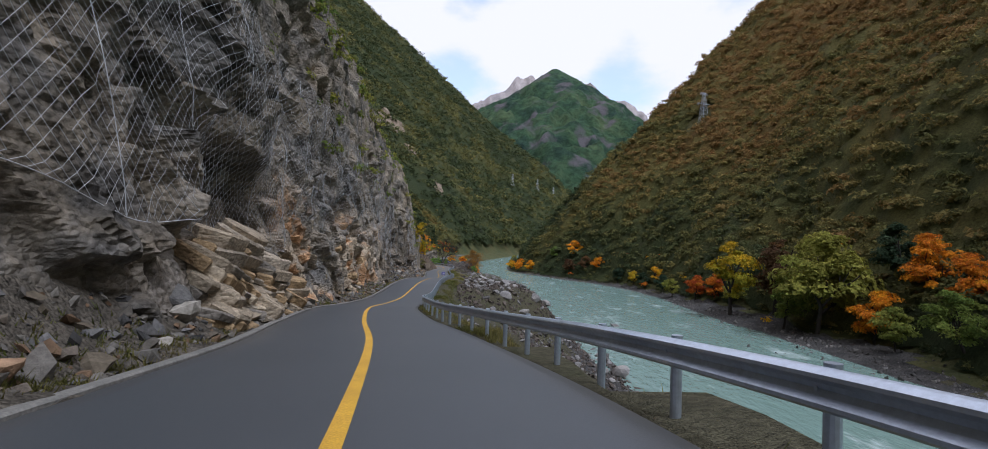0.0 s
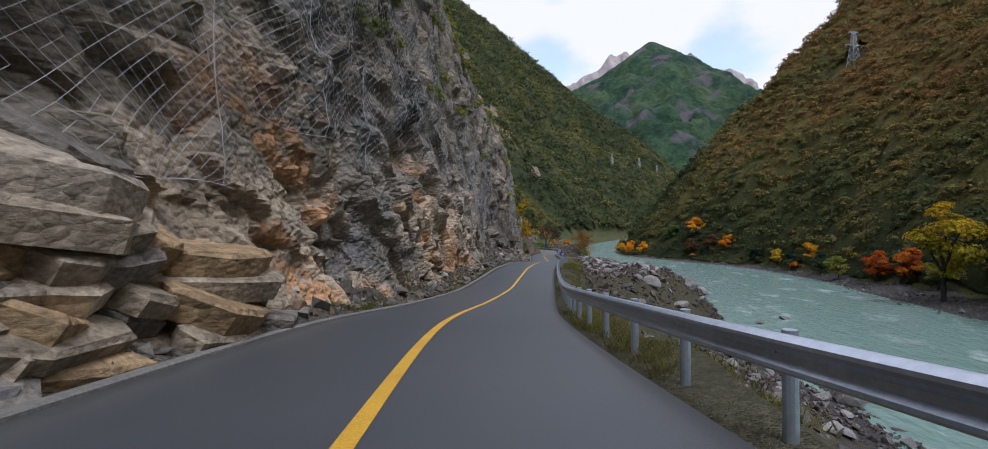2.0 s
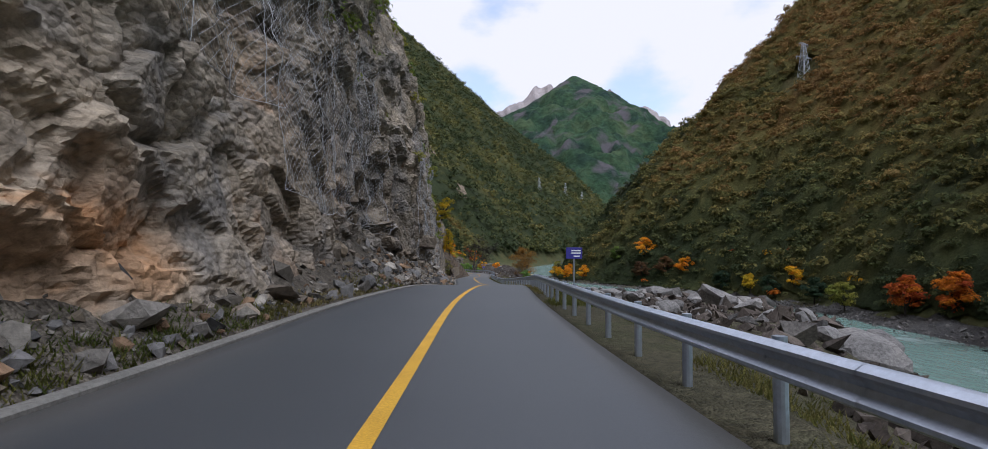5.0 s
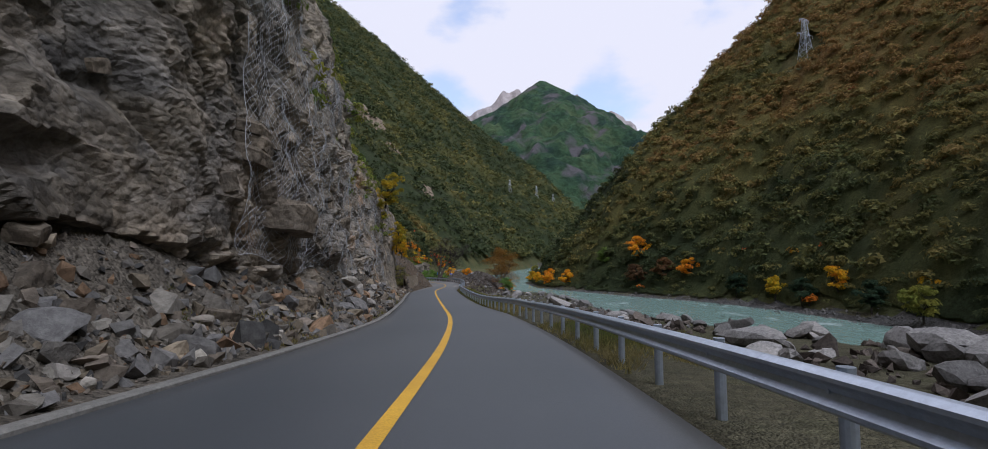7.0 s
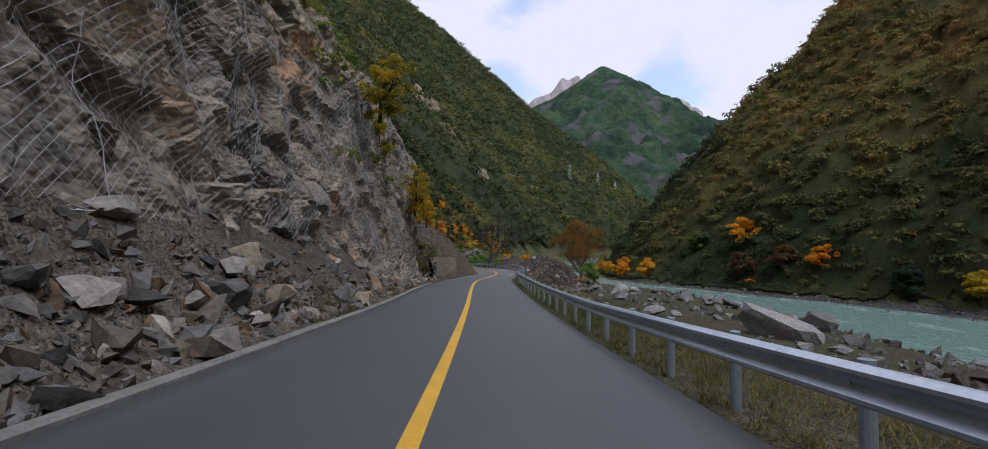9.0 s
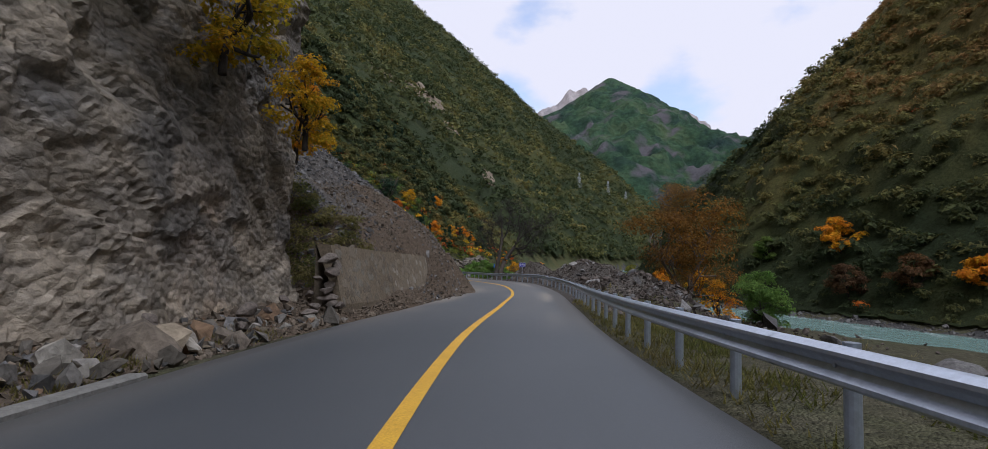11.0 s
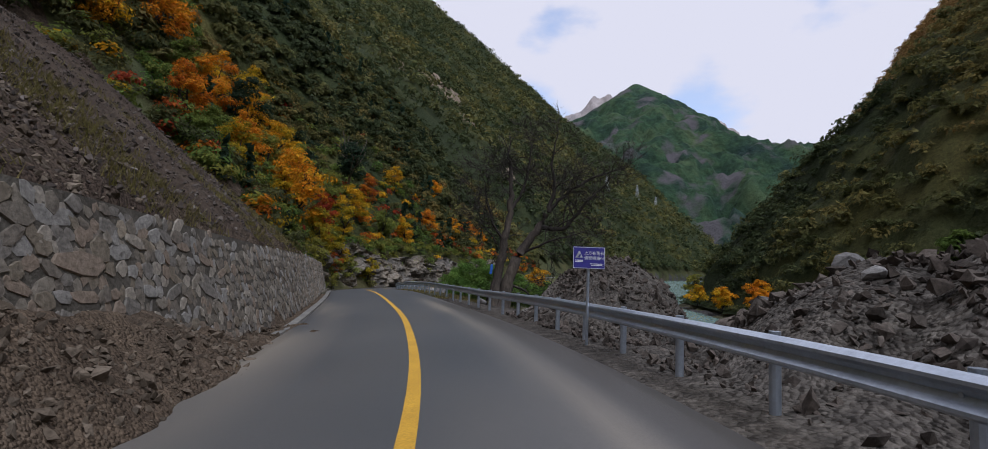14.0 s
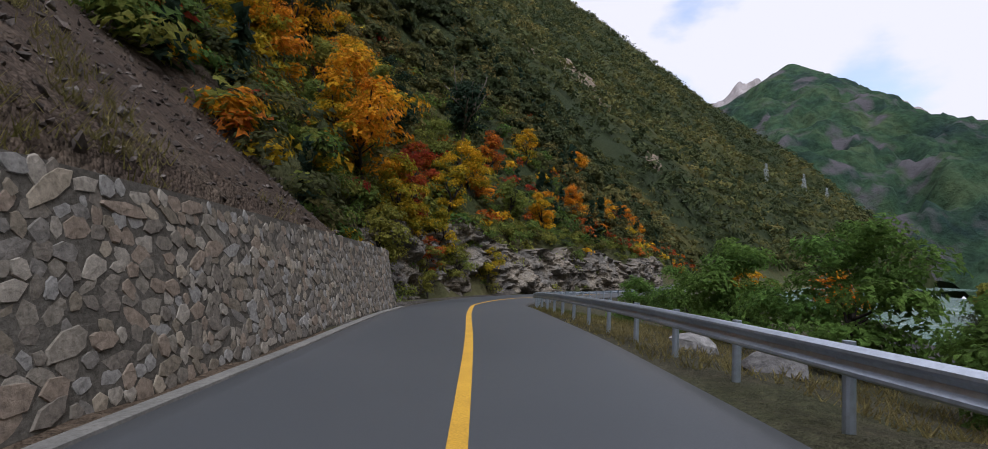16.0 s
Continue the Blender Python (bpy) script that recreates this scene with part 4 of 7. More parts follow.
def face_u(y, h):
    """The cliff's offset at a station and height, by nearest row."""
    a = np.clip(np.round((y - cy[0]) / 0.115).astype(int), 0, len(cy) - 1)
    b = np.clip(np.searchsorted(chh, h), 0, len(chh) - 1)
    return FACE[b, a]


def net_panel(y0, y1, h0, h1, step, sag, taut, wire):
    """Wire mesh hung over the face: two sets of slanting wires and a few upright ropes."""
    ny_, nh_ = int((y1 - y0) / step), int((h1 - h0) / step)
    yy = np.linspace(y0, y1, ny_ + 1)
    hh = np.linspace(h0, h1, nh_ + 1)
    Y, Hh = np.meshgrid(yy, hh)
    U = face_u(Y, Hh)
    for _r in range(taut):
        P_ = np.pad(U, 1, mode="edge")
        U = np.maximum(U, (P_[:-2, 1:-1] + P_[2:, 1:-1] + P_[1:-1, :-2] + P_[1:-1, 2:]) / 4)
    U = U + 0.06 + sag * np.clip(vnoise(np.stack([Y * 0.3, Hh * 0.3], -1), 5), 0, 1)
    ground_h = Hh + 0.25 * np.sin(Y * 0.8) * (Hh < h0 + step)
    pts = road_point(Y.ravel(), U.ravel()) + np.c_[np.zeros((Y.size, 2)), ground_h.ravel()]
    idx = np.arange(Y.size).reshape(Y.shape)
    seg = [np.stack([idx[:-1, :-1].ravel(), idx[1:, 1:].ravel()], 1), np.stack([idx[:-1, 1:].ravel(), idx[1:, :-1].ravel()], 1)]
    seg = np.concatenate(seg)
    keep = hash01(seg[:, 0], seg[:, 1]) > 0.12
    seg = seg[keep]
    rope = np.stack([idx[:-1, ::12].ravel(), idx[1:, ::12].ravel()], 1)
    cross = np.stack([idx[0, :-1].ravel(), idx[0, 1:].ravel()], 1)
    made_ = []
    for group_, rad in ((seg, wire), (np.concatenate([rope, cross]), 2 * wire)):
        count = 0
        a, b = pts[group_[:, 0]], pts[group_[:, 1]]
        t = b - a
        t /= np.linalg.norm(t, axis=1)[:, None] + 1e-9
        s1 = np.cross(t, (0.3, 0.2, 0.93))
        s1 /= np.linalg.norm(s1, axis=1)[:, None] + 1e-9
        s2 = np.cross(t, s1)
        m_ = len(a)
        ring = [s1 * rad, (-0.5 * s1 + 0.87 * s2) * rad, (-0.5 * s1 - 0.87 * s2) * rad]
        V_ = np.stack([a + ring[0], a + ring[1], a + ring[2], b + ring[0], b + ring[1], b + ring[2]], 1).reshape(-1, 3)
        o = count + np.arange(m_) * 6
        made_.append((V_, np.concatenate([np.stack([o + i, o + (i + 1) % 3, o + 3 + (i + 1) % 3, o + 3 + i], 1) for i in range(3)])))
    return made_


for ny0, ny1, nh0, nh1, nstep, nsag, taut_, wire_ in ((-2, 34, 3.4, 15, 0.42, 0.25, 40, 0.0058), (34, 82, 6.5, 17, 0.42, 0.3, 4, 0.0055), (80, 100, 3.6, 15, 0.33, 0.35, 3, 0.0052), (110.5, 128, 2.6, 15, 0.3, 0.3, 3, 0.0052), (128, 163, 2.4, 12, 0.33, 0.3, 3, 0.0052)):
    net = tagged(new("rockfall_net"), "grey wire rockfall net draped over the cliff face", "safety net", "rockfall nets")
    for nm, (nv, nf) in zip(("wire_mesh", "rope"), net_panel(ny0, ny1, nh0, nh1, nstep, nsag, taut_, wire_)):
        under(mesh_np(nm, nv, nf, M_WIRE), net)

# ---- rocks ----


def rock_mesh(name, seed, mat, sub=1):
    """An angular broken stone about one metre across, flat-faced."""
    rng = random.Random(seed)
    bm = bmesh.new()
    bmesh.ops.create_icosphere(bm, subdivisions=sub, radius=0.6)
    planes = [(Vector((rng.uniform(-1, 1), rng.uniform(-1, 1), rng.uniform(-1, 1))).normalized(), rng.uniform(0.24, 0.46)) for _ in range(9)]
    for v in bm.verts:
        for nrm, d in planes:
            over_ = v.co.dot(nrm) - d
            if over_ > 0:
                v.co -= nrm * over_
        v.co += Vector((rng.uniform(-1, 1), rng.uniform(-1, 1), rng.uniform(-1, 1))) * 0.03
    me = bpy.data.meshes.new(name)
    bm.to_mesh(me)
    bm.free()
    me.materials.append(mat)
    return me


ROCKS = [rock_mesh("rock", s_, M_STONE, 2 if s_ < 6 else 1) for s_ in range(10)]
DARKROCKS = [rock_mesh("boulder", s_ + 70, M_HEAP, 2) for s_ in range(4)]
GREYROCKS = [rock_mesh("boulder", s_ + 50, M_GREYSTONE, 2) for s_ in range(6)]
ARR = []
for s_ in range(12):
    rng0 = random.Random(700 + s_)
    v_ = []
    for x_, y_, z_ in ((0, 0, 0.5), (0, 0, -0.5), (0.5, 0, 0), (-0.5, 0, 0), (0, 0.5, 0), (0, -0.5, 0), (0.38, 0.3, 0.28), (-0.36, 0.32, -0.25)):
        v_.append((x_ * rng0.uniform(0.7, 1.2) + rng0.uniform(-0.1, 0.1), y_ * rng0.uniform(0.7, 1.2) + rng0.uniform(-0.1, 0.1), z_ * rng0.uniform(0.7, 1.2)))
    hull = bmesh.new()
    for c_ in v_:
        hull.verts.new(c_)
    bmesh.ops.convex_hull(hull, input=hull.verts[:])
    loose = [g for g in hull.verts if not g.link_faces]
    bmesh.ops.delete(hull, geom=loose, context="VERTS")
    hull.verts.index_update()
    ARR.append((np.array([v.co[:] for v in hull.verts]), np.array([[v.index for v in f.verts] for f in hull.faces if len(f.verts) == 3])))
    hull.free()


def turns(rng, n):
    """Random rotations."""
    qn = rng.normal(size=(n, 4))
    qn /= np.linalg.norm(qn, axis=1)[:, None]
    w, x, y, z = qn.T
    return np.stack([1 - 2 * (y * y + z * z), 2 * (x * y - z * w), 2 * (x * z + y * w), 2 * (x * y + z * w), 1 - 2 * (x * x + z * z), 2 * (y * z - x * w), 2 * (x * z - y * w), 2 * (y * z + x * w), 1 - 2 * (x * x + y * y)], 1).reshape(n, 3, 3)


def rubble(name, places, sizes, mat, label, seed=1, flat=0.6):
    """Many small stones in one mesh."""
    rng = np.random.default_rng(seed)
    R = turns(rng, len(places))
    pick = rng.integers(0, len(ARR), len(places))
    V, F, count = [], [], 0
    for k, (v_, f_) in enumerate(ARR):
        w = np.where(pick == k)[0]
        if not len(w):
            continue
        squash = rng.uniform((0.8, 0.6, 0.35), (1.3, 1.0, 0.8), (len(w), 3))
        vv = np.einsum("nij,nvj->nvi", R[w], v_[None] * squash[:, None] * sizes[w, None, None]) + places[w, None]
        F.append((f_[None] + (count + np.arange(len(w))[:, None, None] * len(v_))).reshape(-1, 3))
        V.append(vv.reshape(-1, 3))
        count += len(w) * len(v_)
    return tagged(mesh_np(name, np.concatenate(V), np.concatenate(F), mat), label, "rubble", kind="stuff")


def boulder(meshes, place, size, rng, label, group):
    ob = new("rock" if meshes is ROCKS else "boulder", rng.choice(meshes))
    ob.matrix_world = Matrix.LocRotScale(place, Euler((rng.uniform(-0.5, 0.5), rng.uniform(-0.5, 0.5), rng.uniform(0, 6.3))), (size * rng.uniform(0.9, 1.5), size * rng.uniform(0.7, 1.1), size * rng.uniform(0.45, 0.85)))
    return tagged(ob, label, "rock", group)


def ground_at(xy):
    return sheet_height(np.atleast_2d(np.asarray(xy, float)))


rngn = np.random.default_rng(7)
# talus under the cliff
n_ = 11000
ty = rngn.uniform(-10, 176, n_)
ty = np.where(rngn.uniform(0, 1, n_) < 0.3, rngn.uniform(92, 142, n_), ty)
tu = -3.95 - np.abs(rngn.normal(0, 1.0, n_)) * 1.6
tp = road_point(ty, tu)
tz = np.maximum(sheet_height(tp[:, :2]), tp[:, 2] - 0.05)
tsz = np.clip(rngn.lognormal(-1.85, 0.66, n_), 0.05, 0.95)
tp[:, 2] = tz + tsz * 0.15
rubble("talus_rubble", tp, tsz, M_STONE, "broken brown and grey stones heaped at the cliff foot", 3)
rng1 = random.Random(4)
for _k in range(225):
    y_ = rng1.uniform(-6, 174) if _k % 3 else rng1.uniform(94, 142)
    u_ = -4.2 - abs(rng1.gauss(0, 1.15))
    p_ = road_point(np.array([y_]), np.array([u_]))[0]
    s_ = min(1.5, rng1.lognormvariate(-0.75, 0.45))
    z_ = max(float(ground_at(p_[:2])[0]), p_[2])
    boulder(ROCKS, (p_[0], p_[1], z_ + 0.16 * s_), s_, rng1, "angular broken rock fallen at the cliff foot", "rocks at the cliff foot")
rng3 = random.Random(44)
for _k in range(10):
    y_ = rng3.uniform(169, 177)
    u_ = rng3.uniform(-5.6, -4.3)
    p_ = road_point(np.array([y_]), np.array([u_]))[0]
    s_ = rng3.uniform(0.2, 0.45)
    boulder(DARKROCKS, (p_[0], p_[1], p_[2] + 0.15 + 0.5 * (-u_ - 4.3) + 0.1 * s_), s_, rng3, "angular broken rock piled against the wall's end", "rocks at the cliff foot")
for _k in range(9):
    y_, u_ = 177.0 + rng3.uniform(-0.5, 0.3), rng3.uniform(-5.6, -4.85)
    p_ = road_point(np.array([y_]), np.array([u_]))[0]
    boulder(DARKROCKS, (p_[0], p_[1], p_[2] + 0.2 + 0.2 * _k), rng3.uniform(0.35, 0.55), rng3, "dark flat stone stacked at the old wall's end", "rocks at the wall's end")
for y_, u_, s_, meshes in ((231.5, 8.6, 0.9, GREYROCKS), (233.5, 8.4, 0.8, ROCKS), (235.0, 6.0, 0.7, GREYROCKS), (210.5, 7.6, 0.75, GREYROCKS), (189.2, 6.6, 0.75, GREYROCKS), (246, 4.7, 0.8, GREYROCKS), (243.6, 5.1, 1.1, GREYROCKS)):
    p_ = road_point(np.array([y_]), np.array([u_]))[0]
    boulder(meshes, (p_[0], p_[1], float(ground_at(p_[:2])[0]) + 0.15 * s_), s_, rng3, "large pale rock lying on the heap behind the guardrail", "rocks behind the guardrail")
for _k in range(46):
    y_ = rng3.uniform(182, 217)
    hu_, hw_, _h = heap_line(np.array([y_]))
    p_ = road_point(np.array([y_]), hu_ + hw_ * rng3.uniform(-0.75, 0.15))[0]
    s_ = min(0.95, rng3.lognormvariate(-0.85, 0.35))
    boulder(GREYROCKS if _k % 3 else DARKROCKS, (p_[0], p_[1], float(ground_at(p_[:2])[0]) + 0.15 * s_), s_, rng3, "angular grey rock lying in the heap behind the guardrail", "rocks behind the guardrail")
n_ = 2600
ty = rngn.uniform(160, 179, n_)
tp = road_point(ty, -3.9 - rngn.uniform(0, 1, n_) ** 1.4 * 4.5)
tsz = np.clip(rngn.lognormal(-2.3, 0.55, n_), 0.04, 0.4)
tp[:, 2] = sheet_height(tp[:, :2]) + tsz * 0.15
rubble("verge_rubble", tp, tsz, M_DIRTSTONE, "brown stones and dirt on the verge before the old wall", 23)
# scree slope and slide
n_ = 28000
sy = np.where(rngn.uniform(0, 1, n_) < 0.42, rngn.uniform(179, 212, n_), rngn.uniform(179, 258, n_))
su = -3.3 - rngn.uniform(0, 1, n_) ** 1.5 * 34
sp_ = road_point(sy, su)
ok_ = ~((su > -5.4) & ((sy < 186) | (sy > 210))) & ~((sy > 185) & (sy < 212) & (su > -10) & (rngn.uniform(0, 1, n_) < 0.85))
sp_, su, sy = sp_[ok_], su[ok_], sy[ok_]
ssz = np.clip(rngn.lognormal(-1.9, 0.48, len(sp_)), 0.06, 0.6)
sp_[:, 2] = sheet_height(sp_[:, :2]) + ssz * 0.2
brown_ = sy > 211
ssz = np.where(brown_, ssz * 0.85, ssz)
rubble("scree_stones", sp_[~brown_], ssz[~brown_], M_GREYSTONE, "loose grey slaty stones lying on the scree slope", 5)
rubble("slope_stones", sp_[brown_], ssz[brown_], M_BROWNSTONE, "brown stones and chips on the bare slope over the wall", 8)
# debris banked against the masonry wall


def debris_height(y, u):
    """The debris bank's height over the road."""
    edge = 2.75 + 0.9 * ramp01(y, 213, 223) + 0.22 * fbm(np.stack([y * 0.45, 0 * y], -1), 3, 8)
    return np.clip((0.85 + 0.55 * (1 - ramp01(y, 206, 213))) * (-u - edge), -0.12, 1.3 + 1.6 * (1 - ramp01(y, 205, 213))) * ramp01(y, 196, 201) * (1 - ramp01(y, 213, 224)) + 0.07 * fbm(np.stack([y * 1.6, u * 1.6], -1), 3, 18) - 0.03


DY, DU = np.meshgrid(np.arange(196, 224, 0.16), np.linspace(-2.3, -5.1, 19))
dbp = road_point(DY.ravel(), DU.ravel()) + np.c_[np.zeros((DY.size, 2)), debris_height(DY.ravel(), DU.ravel())]
dn = DY.shape[1]
di = (np.arange(18)[:, None] * dn + np.arange(dn - 1)[None]).ravel()
tagged(mesh_np("debris_bank", dbp, np.stack([di, di + 1, di + dn + 1, di + dn], 1), M_DIRT, True), "brown earth and gravel banked against the masonry wall", "debris", kind="stuff")
# gravel of the slide
n_ = 17000
sy = rngn.uniform(178, 223, n_)
su = -2.6 - rngn.uniform(0, 1, n_) * 7.5
sp_ = road_point(sy, su)
edge_ = -3.1 - 0.7 * (1 - ramp01(sy, 182, 192)) + 0.35 * ramp01(sy, 200, 206) - 0.8 * ramp01(sy, 214, 222)
ok_ = (su < edge_ + rngn.normal(0, 0.12, n_)) & ~((sy > 211) & (su < -4.15) & (su > -4.9)) & ~((sy < 186) & (su < -4.7))
sp_ = sp_[ok_]
ssz = np.clip(rngn.lognormal(-2.4, 0.5, len(sp_)), 0.04, 0.34)
sp_[:, 2] = np.maximum(sheet_height(sp_[:, :2]), road_point(sy[ok_], su[ok_])[:, 2] + np.where(su[ok_] > -5.1, debris_height(sy[ok_], su[ok_]), -9)) + ssz * 0.16
rubble("slide_gravel", sp_, ssz, M_DIRTSTONE, "brown gravel and stones of the landslide at the road's edge", 6)
for y_, u_, h_, s_ in ((130.2, -6.1, 0.55, 1.0), (132.5, -5.7, 0.35, 0.6), (134.0, -5.5, 0.3, 0.55), (127.0, -6.3, 0.5, 1.3), (138.5, -5.8, 0.4, 1.0), (98, -5.6, 0.35, 1.1), (94, -5.4, 0.3, 0.9), (112, -5.5, 0.3, 0.8), (22, -5.2, 0.3, 1.1), (16, -5.0, 0.3, 1.0)):
    p_ = road_point(np.array([y_]), np.array([u_]))[0]
    boulder(ROCKS, (p_[0], p_[1], max(p_[2] + h_, float(ground_at(p_[:2])[0]) + 0.2)), s_, rng3, "large tan block fallen at the cliff foot", "rocks at the cliff foot")
# flat tan slabs stacked under the overhang


def slab_mesh(seed, mat, plies=0):
    """A thick rock plate, about one unit long, with a stepped, broken front."""
    rng = random.Random(seed)
    bm = bmesh.new()
    z0, shift = -0.5, 0.0
    for _ply in range(plies or rng.choice((1, 2, 2, 3))):
        z1 = z0 + rng.uniform(0.3, 0.65)
        n = rng.choice((7, 8, 9))
        ring = []
        for k in range(n):
            a = 2 * math.pi * (k + rng.uniform(-0.35, 0.35)) / n
            r = 0.56 * rng.uniform(0.8, 1.12) / max(abs(math.cos(a)), abs(math.sin(a))) ** 0.55
            ring.append((r * math.cos(a) + shift, r * math.sin(a) * 0.95))
        low = [bm.verts.new((x_ * 0.96, y_ * 0.96, z0 + rng.uniform(-0.02, 0.05))) for x_, y_ in ring]
        mid = [bm.verts.new((x_ * 1.02, y_ * 1.02, z1 - 0.07 + rng.uniform(-0.06, 0.03))) for x_, y_ in ring]
        upp = [bm.verts.new((x_ * 0.9, y_ * 0.9, z1 + rng.uniform(-0.02, 0.04))) for x_, y_ in ring]
        for lo, hi in ((low, mid), (mid, upp)):
            for k in range(n):
                bm.faces.new((lo[k], lo[(k + 1) % n], hi[(k + 1) % n], hi[k]))
        bm.faces.new(upp)
        bm.faces.new(low[::-1])
        z0 = z1 - 0.03
        shift += rng.uniform(-0.12, 0.12)
    bmesh.ops.triangulate(bm, faces=bm.faces[:])
    me = bpy.data.meshes.new("rock_slab")
    bm.to_mesh(me)
    bm.free()
    me.materials.append(mat)
    return me


SLABS = [slab_mesh(900 + k, M_TANROCK) for k in range(9)]
LUMPS = [slab_mesh(950 + k, M_TANROCK, 1) for k in range(6)]
DARKLUMPS = [slab_mesh(960 + k, M_BROWNROCK, 1) for k in range(6)]
BLOCKS = [slab_mesh(930 + k, M_BROWNROCK) for k in range(4)]
for layer in range(7):
    y_ = 16.6 + rng3.uniform(0, 1) + 0.25 * layer
    while y_ < 32.5 - 0.5 * layer:
        long_ = rng3.choice((0.6, 0.9, 1.2, 1.7, 2.5)) * rng3.uniform(0.85, 1.15)
        h_ = 0.12 + 0.5 * layer + rng3.uniform(-0.18, 0.18)
        p_ = road_point(np.array([y_ + long_ / 2]), np.array([-4.45 - 0.36 * h_ - rng3.uniform(0, 0.3)]))[0]
        o = new("rock_slab", rng3.choice(SLABS))
        o.matrix_world = Matrix.LocRotScale((p_[0], p_[1], p_[2] + h_), Euler((rng3.uniform(-0.3, -0.05), rng3.uniform(0.2, 0.62), 0.17 + rng3.uniform(-0.45, 0.45))), (rng3.uniform(1.1, 1.7), long_ * 1.25, rng3.uniform(0.6, 1.2)))
        tagged(o, "flat tan rock slab stacked at the cliff foot", "rock", "rocks at the cliff foot")
        y_ += long_ * rng3.uniform(0.75, 1.0)
# large blocks jutting out beside them
for k, (y_, u_, h_, dims, words) in enumerate(((28.3, -4.9, 2.5, (2.0, 3.2, 1.3), "large grey-tan block jutting from the cliff foot"), (31.4, -4.9, 1.2, (1.7, 2.2, 2.3), "large tan block stained with rust at the cliff foot"), (34.6, -5.0, 0.9, (1.5, 1.6, 1.6), "large tan block lodged at the cliff foot"), (114.4, -6.5, 5.1, (2.5, 3.0, 2.5), "big square brown block jutting from the cliff"), (111.6, -7.0, 6.5, (1.5, 2.0, 1.2), "tilted tan block wedged over a bigger one in the cliff"), (113.4, -5.75, 1.15, (1.4, 2.0, 1.5), "large brown block fallen at the cliff foot"), (106.5, -5.4, 0.7, (1.0, 1.5, 0.8), "flat tan block fallen at the cliff foot"))):
    p_ = road_point(np.array([y_]), np.array([u_]))[0]
    o = new("rock_slab", SLABS[k * 3] if k < 3 else BLOCKS[k - 3])
    o.matrix_world = Matrix.LocRotScale((p_[0], p_[1], p_[2] + h_), Euler((-0.12, 0.12, 0.15)), dims)
    tagged(o, words, "rock", "rocks at the cliff foot")
# angular blocks standing out of the cliff face
for y0_, y1_, h1_, count_, kinds_, words in ((40, 68, 6.0, 48, LUMPS, "angular tan block standing out of the cliff face"), (84, 128, 8.0, 55, DARKLUMPS, "angular brown block standing out of the cliff face")):
    for _k in range(count_):
        y_, h_ = rng3.uniform(y0_, y1_), 0.5 + (h1_ - 0.5) * rng3.random() ** 1.4
        s_ = min(1.5, rng3.lognormvariate(-0.25, 0.35))
        p_ = road_point(np.array([y_]), face_u(np.array([y_]), np.array([h_])) - 0.2 * s_)[0]
        o = new("rock", rng3.choice(kinds_))
        o.matrix_world = Matrix.LocRotScale((p_[0], p_[1], p_[2] + h_), Euler((rng3.uniform(0.05, 0.5), rng3.uniform(-0.3, 0.4), rng3.uniform(-0.5, 0.6))), (0.8 * s_, s_ * rng3.uniform(0.8, 1.3), s_ * rng3.uniform(1.0, 1.8)))
        tagged(o, words, "rock", "blocks in the cliff face")
# river bank
n_ = 7000
by = rngn.uniform(20, 188, n_)
dist = rngn.uniform(0, 1, n_)
lx = np.interp(by, SHORE_L[:, 1], SHORE_L[:, 0])
a_ = road_point(by, np.full(n_, 6.0))[:, 0]
bx = a_ + (lx + 1.0 - a_) * dist**0.8
bxy = np.stack([bx, by], 1)
keep_ = (fbm(bxy * 0.12, 3, 15) + 0.55 * dist + (by > 186) * 0.8) > 0.1
bxy = bxy[keep_]
bsz = np.clip(rngn.lognormal(-1.25, 0.6, len(bxy)), 0.1, 1.3)
bp_ = np.c_[bxy, sheet_height(bxy) + bsz * 0.1]
rubble("bank_stones", bp_, bsz, M_GREYSTONE, "grey broken stones on the river bank", 9)
rng2 = random.Random(12)
for _k in range(150):
    y_ = rng2.uniform(60, 182)
    f_ = rng2.uniform(0.15, 1.02)
    a0 = float(road_point(np.array([y_]), np.array([6.0]))[0][0])
    x_ = a0 + (float(np.interp(y_, SHORE_L[:, 1], SHORE_L[:, 0])) - a0) * f_
    s_ = min(2.4, rng2.lognormvariate(0.0, 0.4))
    z_ = float(ground_at((x_, y_))[0])
    boulder(GREYROCKS, (x_, y_, z_ + 0.2 * s_), s_, rng2, "dark grey angular boulder on the river bank", "boulders on the river bank")
for _k in range(70):
    y_ = rng2.uniform(84, 124)
    u_ = rng2.uniform(6.5, 16)
    p_ = road_point(np.array([y_]), np.array([u_]))[0]
    s_ = min(1.3, rng2.lognormvariate(-0.45, 0.35))
    boulder(GREYROCKS, (p_[0], p_[1], float(ground_at(p_[:2])[0]) + 0.2 * s_), s_, rng2, "dark grey angular boulder on the bank's shelf", "boulders on the river bank")
